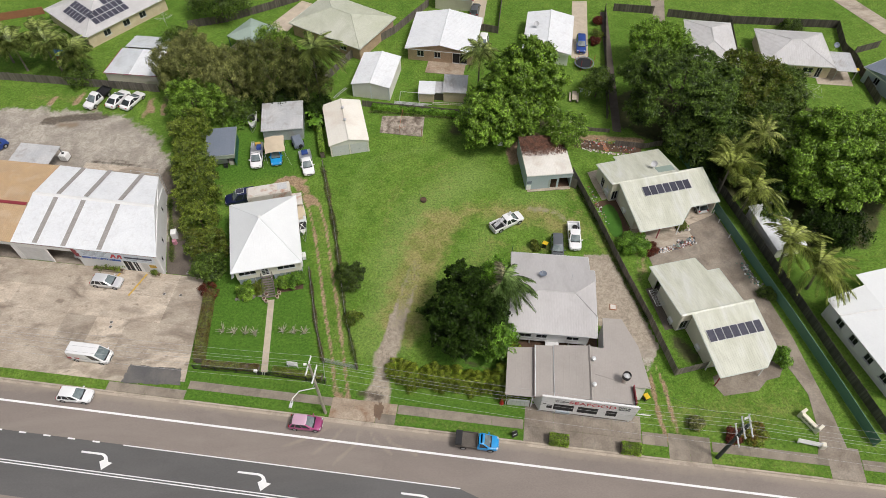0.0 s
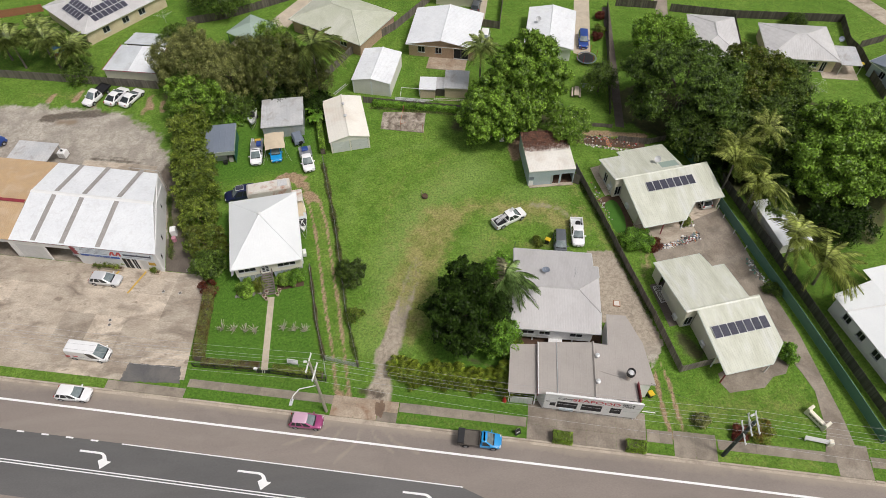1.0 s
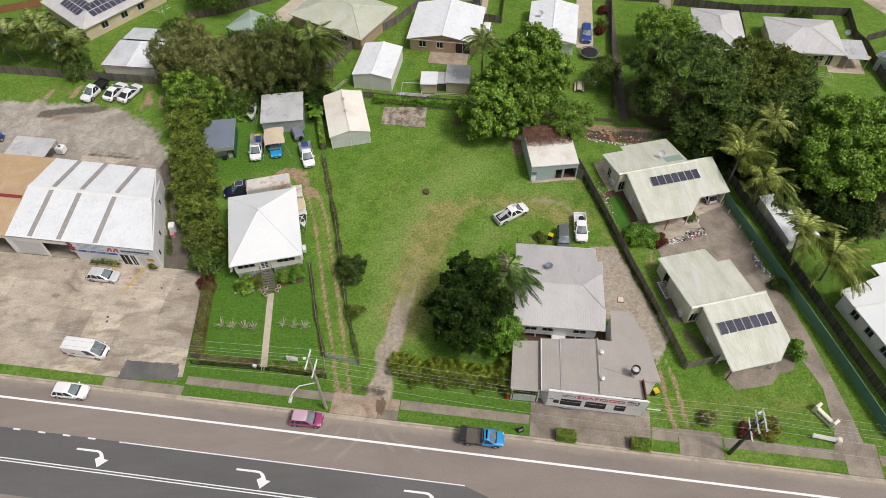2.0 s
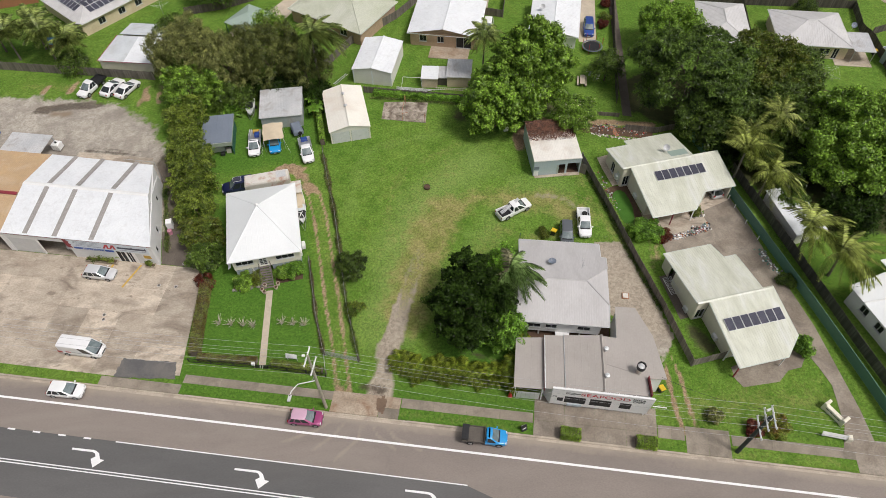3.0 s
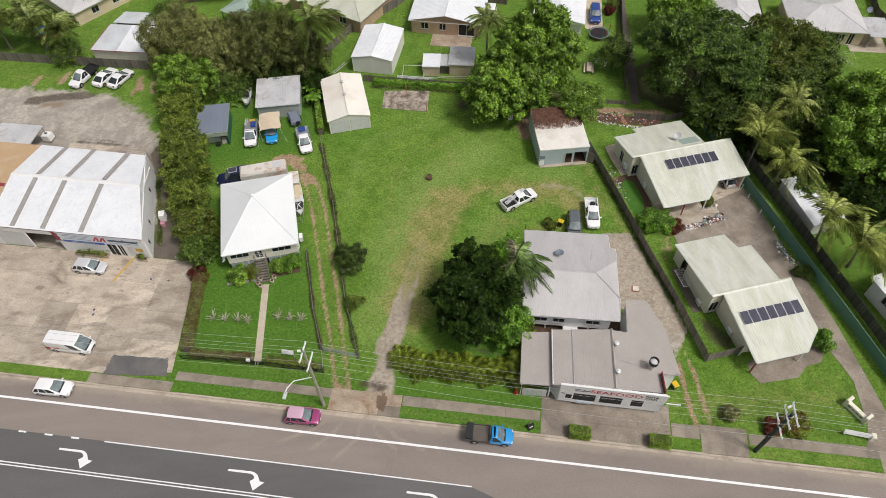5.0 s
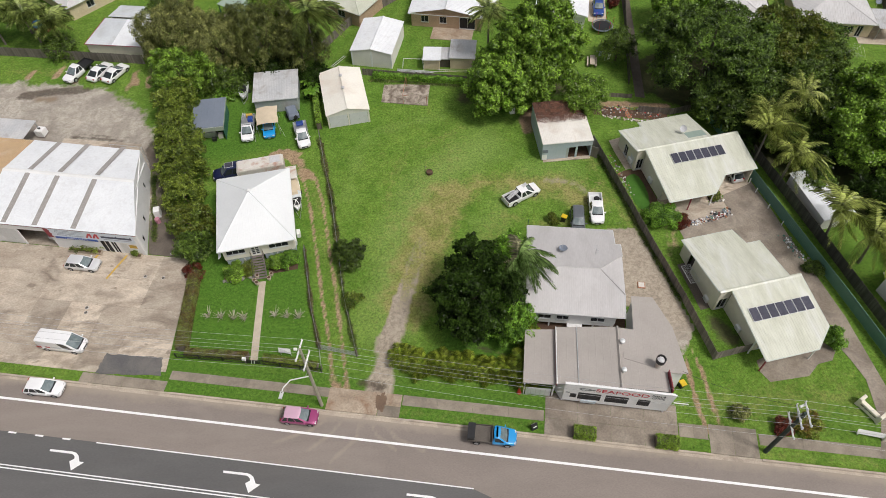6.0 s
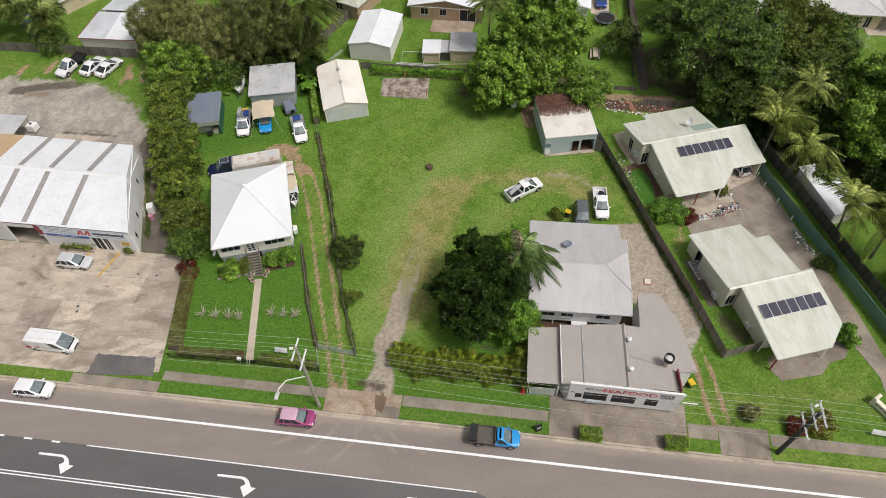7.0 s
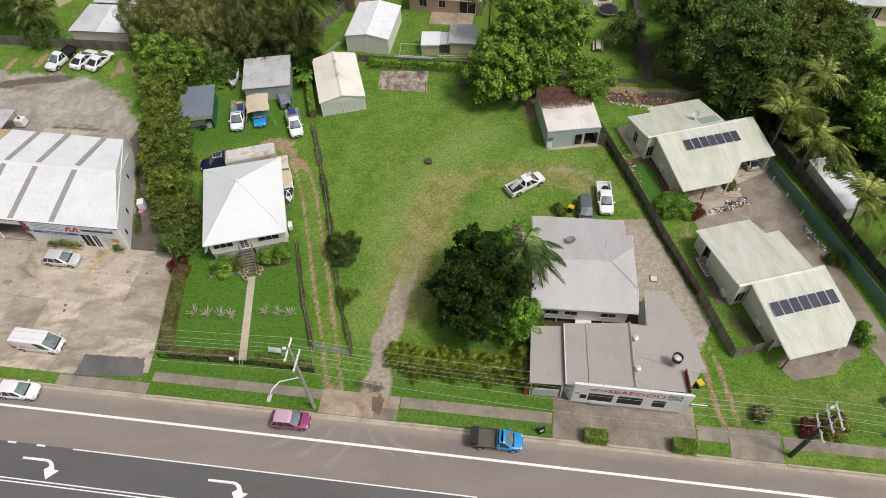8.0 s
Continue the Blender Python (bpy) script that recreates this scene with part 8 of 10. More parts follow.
solo("turf", Geo().prism([(25.9, 66.5), (25.3, 66.0), (25.05, 65.0), (25.25, 63.2), (25.55, 61.4), (25.9, 60.4), (26.5, 59.95), (27.1, 60.1), (27.5, 61.2), (27.62, 63.0), (27.4, 64.8), (27.0, 66.1), (26.5, 66.6)], 0, 0.03), TURF, "oval of bright artificial turf by the unit", "turf", kind="structure")
solo("garden_bed", Geo().prism([(24.0, 66.5), (24.7, 66.0), (26.2, 59.9), (28.6, 58.5), (28.6, 62.0), (27.6, 67.6), (25.2, 67.3)], 0, 0.02), SOIL, "brown mulch garden bed beside the unit", "garden bed", kind="structure")
solo("garden_bed", Geo().prism([(22.6, 79.2), (33.5, 77.2), (33.8, 78.6), (22.8, 81.4)], 0, 0.04), SOIL, "mulched garden bed behind the lawn", "garden bed", kind="structure")
solo("garden_bed", Geo().prism([(-27.1, 50.4), (-23.2, 51.0), (-23.4, 52.7), (-27.3, 52.0)], 0, 0.03), SOIL, "garden bed below the front wall", "garden bed", kind="structure")
solo("garden_bed", Geo().prism([(-21.7, 51.3), (-18.2, 52.0), (-18.4, 53.8), (-21.9, 53.0)], 0, 0.03), SOIL, "garden bed below the front wall", "garden bed", kind="structure")
fp = thing("front_path", "pale narrow concrete path across the front lawn", "path", kind="structure")
for k in range(8):
    a, b = k / 8 + 0.0006, (k + 1) / 8 - 0.0006
    L0, L1, R0, R1 = (Vector((-22.1, 39.3)).lerp(Vector((-22.75, 50.2)), s) for s in (a, b, a, b))
    w = Vector((0.82, 0.08))
    part("slab", Geo().prism([tuple(L0), tuple(L0 + w), tuple(L1 + w), tuple(L1)], -0.05, 0.03), PATH_M, fp)
SLAB_OLD = surf("mottled_old_concrete", (0.46, 0.40, 0.33), (0.20, 0.16, 0.125), 0.92, 0.0, 0.9, 6, 0.3, 0.2, world_coords=True, dirt=(0.10, 0.075, 0.055), dirt_amount=0.9, dirt_scale=0.9, spots=(0.09, 0.14, 0.03), spot_scale=1.0)
paving("back_yard", "dark brown ground between the house and the shop", [(8.6, 40.4), (20.2, 39.4), (21.0, 44.5), (20.3, 46.6), (9.5, 47.6)], SOIL, 0.03)
os_ = thing("old_slab", "stained old concrete slab with a rusty frame on the lawn", "slab", at(-9.0, 83.4, 1.0))
part("slab", Geo().prism([(0, 0), (3.5, -0.7), (3.75, 4.0), (0.35, 4.1)], -0.05, 0.06), SLAB_OLD, os_)
part("slab", Geo().prism([(3.53, -0.7), (7.1, -1.3), (7.55, 3.6), (3.78, 4.0)], -0.05, 0.055), SLAB_OLD, os_)
part("frame", Geo().tube([(3.4, -0.6, 0), (3.4, -0.6, 1.7), (3.9, 3.6, 1.8), (3.9, 3.6, 0)], 0.04, 5).tube([(3.4, -0.6, 1.5), (4.3, -0.7, 1.75)], 0.04, 5), TERRACOTTA, os_)
part("post", Geo().tube([(7.0, -1.1, 0), (7.0, -1.1, 1.6)], 0.05, 5), TERRACOTTA, os_)
paving("brick_drive", "pale concrete drive between lawns", [(28.6, 122), (31.6, 122), (28.7, 101.6), (25.8, 103.2), (26.4, 108)], PATH_M, 0.02)
paving("lane", "dark narrow lane between yards", [(33.6, 118), (35.0, 118), (31.3, 82.6), (29.9, 82.9)], DAMP, 0.02)
paving("house_path", "grey concrete path to the street", [(44.6, 122), (47.4, 122), (45.0, 110.5), (43.2, 110.8)], FOOT, 0.02)
paving("street", "grey footpath curving along the far street", [(80.6, 124), (85.0, 124), (90.5, 112), (95, 106), (92, 103), (87.6, 108.4)], CONC, 0.02)
paving("far_drive", "pale concrete drive beside the green-roofed house", [(-33, 113), (-29, 111), (-23.5, 122), (-26.5, 123.5)], PATH_M, 0.02)
paving("far_drive", "pale concrete drive beside the brick house", [(8.5, 124), (11.5, 124), (9.8, 113), (7.6, 113.6)], PATH_M, 0.02)


# ---- fences ----
def fence(label, pts, height=1.7, material=None, kind="paling", group=""):
    """A fence with single posts and rails, and a run of upright palings in each stretch."""
    mt = material or WOOD
    f = thing("fence", label, "fence", at(*pts[0]), group)
    o_ = Vector(pts[0])
    rng_ = np.random.default_rng(int(abs(pts[0][0] * 10)) + len(pts))
    for a, b in zip(pts, pts[1:]):
        a, b = Vector(a) - o_, Vector(b) - o_
        L = (b - a).length
        n = max(1, round(L / 2.4))
        d = (b - a).normalized()
        nn = Vector((-d.y, d.x))
        ang = math.atan2(d.y, d.x)
        for i in range(n + 1):
            p = a.lerp(b, i / n)
            part("post", Geo().chamfer(-0.05, 0.02, -0.1, 0.05, 0.12, height * 0.97, 0.01), mt, f, m=pose(p.x, p.y, 0, 0, 0, math.degrees(ang)))
            if i == n:
                break
            s = L / n
            if kind == "paling":
                g = Geo()
                k, w = 0.0, 0.115
                first = True
                while k < s - 0.02:
                    h = height * rng_.uniform(0.96, 1.03)
                    e = min(k + w, s)
                    t0, t1 = rng_.uniform(-0.012, 0.012, 2)
                    g.add([(k, -0.02 + t0, 0.02), (e, -0.02 + t1, 0.02), (e, 0.0, 0.02), (k, 0.0, 0.02), (k, -0.02 + t0, h - 0.03), (e, -0.02 + t1, h), (e, 0.0, h), (k, 0.0, h - 0.03)],
                          [(0, 1, 5, 4), (1, 2, 6, 5), (2, 3, 7, 6), (3, 0, 4, 7), (4, 5, 6, 7)])
                    k += w + 0.006
                part("paling", g, mt, f, m=pose(p.x, p.y, 0, 0, 0, math.degrees(ang)), kind="stuff")
            elif kind == "steel":
                part("panel", ribbed([(0, 0, 0.03), (s, 0, 0.03), (s, 0, height), (0, 0, height)], 0.02, 0.26, 0.03, 0.12), mt, f, m=pose(p.x, p.y, 0, 0, 0, math.degrees(ang)))
                part("cap_rail", Geo().box(0, -0.03, height - 0.02, s, 0.03, height + 0.03), mt, f, m=pose(p.x, p.y, 0, 0, 0, math.degrees(ang)))
            elif kind == "wire":
                for z in (0.3, 0.6, 0.9, 1.1):
                    if z < height:
                        part("strand", Geo().tube([(0, 0, z), (s / 2, 0, z - 0.03), (s, 0, z)], 0.012, 4, False), STEEL, f, m=pose(p.x, p.y, 0, 0, 0, math.degrees(ang)))
            elif kind == "mesh":
                g = Geo()
                for q in np.arange(0, s, 0.15):
                    g.box(q, -0.008, 0.05, q + 0.015, 0.008, height - 0.05)
                part("bar_panel", g, mt, f, m=pose(p.x, p.y, 0, 0, 0, math.degrees(ang)), kind="stuff")
            if kind in ("paling", "mesh"):
                for z in (0.35, height - 0.3) if kind == "paling" else (0.06, height - 0.06):
                    part("rail", Geo().box(0, 0.0, z - 0.035, s, 0.05, z + 0.035), mt, f, m=pose(p.x, p.y, 0, 0, 0, math.degrees(ang)))
    return f


fence("grey weathered paling fence beside the units", [(21.7, 73.0), (24.2, 62.4), (26.0, 54.1), (28.05, 45.7), (29.6, 37.9), (34.3, 39.0)], 1.65)
fence("green steel panel fence along the driveway", [(41.9, 65.3), (44.1, 56.2), (46.8, 45.3), (49.0, 35.6), (50.5, 28.4)], 1.75, GREEN_FENCE, "steel")
fence("green steel panel fence behind the unit", [(41.9, 65.3), (40.8, 71.5), (38.6, 80.0)], 1.75, GREEN_FENCE, "steel")
fence("dark weathered timber fence along the neighbour", [(43.6, 70.0), (44.4, 66.4), (46.4, 57.7), (48.3, 48.9), (50.3, 39.4), (52.6, 29.7)], 1.8, WOOD_DARK)
fence("dark grey paling fence at the back of the yard", [(-88, 100.4), (-78.1, 99.0), (-48.4, 94.8)], 1.75, WOOD)
fence("old grey boundary fence under the vine", [(-12.2, 90.2), (-6.5, 89.2), (-0.6, 88.3), (6.0, 87.2)], 1.3, WOOD)
fence("old post and wire fence between the lots", [(-17.85, 76.2), (-16.5, 70.0), (-14.9, 63.2), (-13.6, 55.9), (-12.1, 47.4), (-10.1, 39.7)], 1.1, WOOD, "wire")
fence("old post and wire fence along the front lawn", [(-17.7, 55.0), (-16.9, 51.1), (-15.8, 45.7), (-14.4, 40.7), (-13.9, 38.0)], 1.05, WOOD, "wire")
fence("low black bar fence along the footpath", [(-30.6, 40.0), (-22.4, 39.0)], 0.95, BLACK, "mesh")
fence("low black bar fence along the footpath", [(-20.9, 38.85), (-13.9, 37.6)], 0.95, BLACK, "mesh")
fence("dark paling fence of the houses behind", [(36.3, 118.4), (44.0, 117.2)], 1.7, WOOD_DARK)
fence("dark paling fence round the back yard", [(46.6, 116.2), (58.2, 113.6), (78.6, 111.5), (76.9, 104.2), (77.6, 100.8), (76.9, 94), (76.7, 88.6)], 1.7, WOOD_DARK)
fence("dark paling fence between two yards", [(58.1, 113.4), (56.3, 103.0)], 1.7, WOOD_DARK)
fence("paling fence towards the street", [(78.7, 103.2), (84.0, 105.1)], 1.6, WOOD_DARK)
fence("dark paling fence along the lane", [(34.6, 118.4), (32.0, 103.0), (29.4, 86.0)], 1.7, WOOD_DARK)
fence("grey paling fence beside the brick house", [(-19.2, 97.0), (-15.3, 103.7), (-7.2, 111.6), (-0.6, 121.0)], 1.7, WOOD)
fence("short paling fence beside the brick house", [(9.4, 112.2), (12.7, 111.2), (14.4, 123.0)], 1.6, WOOD)
fence("dark paling fence along the far boundary", [(-47.4, 114.3), (-40.6, 116.1), (-33.4, 119.9), (-26.9, 123.5)], 1.7, WOOD_DARK)
fence("reddish timber fence by the pool", [(-86, 117.5), (-77.4, 119.9)], 1.6, TERRACOTTA)
fence("low grey wall of the back garden", [(23.6, 83.4), (29.2, 82.6)], 0.8, WOOD)
fence("paling fence behind the garden bed", [(29.6, 79.4), (34.2, 78.6), (38.4, 79.6)], 1.2, WOOD)


def weeds(label, line, width, count, seed, material, size=0.3):
    """Long grass and weeds along a fence line."""
    rng_ = np.random.default_rng(seed)
    Cs = []
    L = [math.dist(a, b) for a, b in zip(line, line[1:])]
    for (a, b), l in zip(zip(line, line[1:]), L):
        n = int(count * l / sum(L))
        s = rng_.uniform(0, 1, (n, 1))
        clump = 0.5 + 0.5 * np.sin(s * l * 1.3 + seed)
        p = np.array(a) * (1 - s) + np.array(b) * s + rng_.normal(0, width, (n, 2)) * (0.4 + 0.6 * clump)
        Cs.append(np.column_stack((p, rng_.uniform(0.05, 0.38, n) * (0.4 + 0.6 * clump[:, 0]))))
    C = np.concatenate(Cs)
    v, q = leaf_quads(rng_, C, np.column_stack((rng_.normal(0, 0.7, len(C)), rng_.normal(-0.3, 0.7, len(C)), np.full(len(C), 0.5))), size, 0.07, 0.4)
    tagged(new("weeds", mesh_of("weeds", v, q, material)), label, "weeds", kind="stuff")


GRASS_LONG = leafmat("long_grass", (0.10, 0.19, 0.03), (0.19, 0.22, 0.07))
GRASS_STRAW = leafmat("straw_grass", (0.26, 0.21, 0.10), (0.17, 0.15, 0.07))
weeds("long grass along the old wire fence", [(-17.8, 75.6), (-16.5, 70), (-14.9, 63.2), (-13.6, 55.9), (-12.1, 47.4), (-10.1, 39.7)], 0.22, 7000, 1, GRASS_LONG)
weeds("dry grass along the old wire fence", [(-17.4, 74.6), (-16.2, 69), (-14.7, 62), (-13.5, 55.9)], 0.2, 3500, 2, GRASS_STRAW)
weeds("dry grass along the front lawn fence", [(-17.7, 55.0), (-16.9, 51.1), (-15.8, 45.7), (-14.4, 40.7)], 0.14, 3000, 3, GRASS_STRAW)
weeds("long grass along the paling fence", [(21.9, 71), (24.0, 62.4), (25.8, 54.1), (27.9, 45.7)], 0.25, 4000, 4, GRASS_LONG)
weeds("long grass along the back vine", [(-11, 88.6), (-6.5, 88.2), (-0.6, 87.2), (8, 86), (11, 82)], 0.3, 3500, 5, GRASS_LONG)
weeds("weeds beside the workshop wall", [(-37.3, 57.0), (-40.4, 69.0)], 0.25, 2500, 6, GRASS_LONG)

# leaves fallen on the old shed's roof
rng_l = np.random.default_rng(5)
n = 13000
uu, vv = rng_l.uniform(0.0, 7.0, n), 8.2 - np.abs(rng_l.normal(0, 1.6, n))
keep = vv > 3.9
uu, vv = uu[keep], vv[keep]
M = np.array(at(14.05, 69.85, 4.5))
C = np.column_stack((uu, vv, 3.05 + vv * 0.0366 + rng_l.uniform(0.05, 0.14, len(uu)), np.ones(len(uu)))) @ M.T
v, q = leaf_quads(rng_l, C[:, :3], np.tile([0, 0, 1.0], (len(C), 1)), 0.24, 0.12, 0.35)
tagged(new("leaf_litter", mesh_of("leaf_litter", v, q, LITTER)), "brown fallen leaves on the old shed roof", "leaves", kind="stuff")


# ---- power poles, lamp and cables ----
def power_pole(x, y, height, arms, material, lean=(0.0, 0.0), r=0.17):
    t = thing("power_pole", "timber power pole with pale crossarms" if material is WOOD_POLE else "dark tarred power pole with pale crossarms", "power pole", at(x, y))
    top = Vector((lean[0], lean[1], height))
    part("shaft", Geo().tube([(0, 0, -0.2), (lean[0] * 0.5, lean[1] * 0.5, height * 0.5), tuple(top)], [r * 1.15, r, r * 0.75], 10), material, t, smooth=True)
    tips = []
    for z, off, half in arms:
        p = Vector((lean[0] * z / height, lean[1] * z / height, z)) + Vector((*(RS * off), 0))
        a, b = p - Vector((*(RN * half), 0)), p + Vector((*(RN * half), 0))
        arm = part("crossarm", Geo().tube([tuple(a), tuple(b)], 0.085, 4), WHITE, t)
        row = []
        for k in (0.03, 0.33, 0.67, 0.97):
            q = a.lerp(b, k)
            part("insulator", Geo().tube([tuple(q + Vector((0, 0, 0.05))), tuple(q + Vector((0, 0, 0.13))), tuple(q + Vector((0, 0, 0.26)))], [0.05, 0.085, 0.05], 8), WHITE, arm)
            row.append(Vector((x, y, 0)) + q + Vector((0, 0, 0.24)))
        tips.append(row)
        part("brace", Geo().tube([tuple(p.lerp(b, 0.55)), tuple(p - Vector((0, 0, 0.6)))], 0.025, 4), STEEL, arm)
    return t, tips


pole_w, tips_w = power_pole(-13.5, 33.75, 12.2, ((11.9, -0.15, 1.15), (10.0, 0.22, 1.1)), WOOD_POLE)
arm = part("lamp_arm", Geo().tube([(0, 0, 6.8), (-1.9, -0.5, 7.0), (-2.5, -1.3, 7.0), (-2.6, -1.6, 6.9)], 0.06, 8), ALU, pole_w)
part("bracket", Geo().tube([(0, 0, 8.0), (-0.5, -0.1, 6.8)], 0.03, 5), STEEL, arm)
head = part("lamp_head", Geo().chamfer(-0.17, -0.45, 0, 0.17, 0.3, 0.16, 0.05), ALU, arm, m=pose(-2.62, -1.95, 6.82, 0, 0, -8))
part("lens", Geo().box(-0.14, -0.4, -0.05, 0.14, 0.1, 0.0), LENS, head)
part("sensor", Geo().tube([(0, 0.15, 0.16), (0, 0.15, 0.24)], 0.05, 8), BLACK, head)
part("switch", Geo().tube([(-0.7, 0.3, 11.7), (-0.4, 0.3, 11.7)], 0.14, 8), WHITE, pole_w)
pole_e, tips_e = power_pole(32.0, 27.4, 9.1, ((8.95, 0.3, 1.25), (8.3, -0.2, 1.25), (6.3, -0.1, 1.35)), TAR, lean=(0.35, 0.1), r=0.2)
part("fuse_box", Geo().chamfer(0.35, 0.1, 8.0, 0.7, 0.4, 8.5, 0.04), WHITE, pole_e)
part("switch", Geo().tube([(0.3, 0.9, 8.7), (0.9, 1.1, 8.75)], 0.12, 8), WHITE, pole_e)


def cable(p, q, sag, r=0.014, name="cable"):
    p, q = Vector(p), Vector(q)
    pts = [p.lerp(q, k / 14) - Vector((0, 0, sag * 4 * (k / 14) * (1 - k / 14))) for k in range(15)]
    solo(name, Geo().tube([tuple(c) for c in pts], r, 4, False), WIRE if name == "cable" else BLACK, "thin sagging overhead power cable", "cable", group="overhead cables")


far_w, far_e = Vector((*(RS * -52), 0)), Vector((*(RS * 46), 0))
for i in range(4):
    for lv in (0, 1):
        a = tips_w[lv][i]
        b = tips_e[lv + (1 if lv else 0)][i]
        if lv == 1 and i in (1, 2):
            continue
        cable(a, b, 1.1)
        cable(a, a + far_w, 1.1)
        cable(b, b + far_e, 1.1)
cable(tips_e[1][3] - Vector((0, 0, 0.4)), (24.5, 34.7, 3.7), 0.8, 0.02, "service_cable")


# ---- vehicles ----
RIM = surf("alloy_rim", (0.5, 0.5, 0.52), None, 0.35, 0.6, 3, 12, 0.1, 0.0)


def wheel_meshes(r, w):
    t = Geo().tube([(0, -w / 2, 0), (0, -w / 2 * 0.7, 0), (0, w / 2 * 0.7, 0), (0, w / 2, 0)], [r * 0.9, r, r, r * 0.9], 18).mesh("tyre", True)
    t.materials.append(TYRE)
    d = Geo().tube([(0, -w / 2 - 0.012, 0), (0, w / 2 + 0.012, 0)], r * 0.62, 12).mesh("rim", True)
    d.materials.append(RIM)
    return t, d


WHEELS = {0.31: wheel_meshes(0.31, 0.2), 0.37: wheel_meshes(0.37, 0.24)}


def body_ring(x, hw, zl, zt, round_=0.10):
    """One cross-section of a car body."""
    h = [(hw * 0.90, zl), (hw, zl + 0.12), (hw, zl + (zt - zl) * 0.55), (hw * 0.985, zt - round_), (hw * 0.93, zt - 0.03), (hw * 0.80, zt - 0.005), (hw * 0.4, zt + 0.02)]
    return [(x, -y, z) for y, z in h] + [(x, y, z) for y, z in reversed(h)]


def cabin_ring(x0, x1, w, cx, cy, z, bow):
    """The outline of a cabin at one height: a box with cut corners, bowed at front and rear."""
    return [Vector(p) for p in ((x0, -w + cy, z), (x0 + cx, -w, z), (x1 - cx, -w, z), (x1, -w + cy, z), (x1 + bow, 0, z), (x1, w - cy, z), (x1 - cx, w, z), (x0 + cx, w, z), (x0, w - cy, z), (x0 - bow * 0.6, 0, z))]


# per style: cabin foot and roof ends as shares of the length, belt height, glazed stretches of the sides
STYLES = {
    "hatch": ((-0.47, 0.25, -0.37, 0.05), 0.93, ((0.02, 0.22), (0.26, 0.58), (0.62, 0.98))),
    "sedan": ((-0.40, 0.23, -0.20, 0.04), 0.90, ((0.06, 0.52), (0.56, 0.97))),
    "suv": ((-0.48, 0.24, -0.42, 0.07), 1.05, ((0.02, 0.26), (0.30, 0.62), (0.66, 0.98))),
    "ute": ((-0.13, 0.27, -0.10, 0.11), 1.08, ((0.03, 0.44), (0.50, 0.97))),
    "dualtray": ((-0.08, 0.27, -0.05, 0.12), 1.08, ((0.03, 0.40), (0.46, 0.97))),
    "cabute": ((0.02, 0.30, 0.04, 0.16), 1.05, ((0.08, 0.96),)),
    "van": ((-0.495, 0.42, -0.485, 0.25), 1.0, ((0.70, 0.95),)),
}


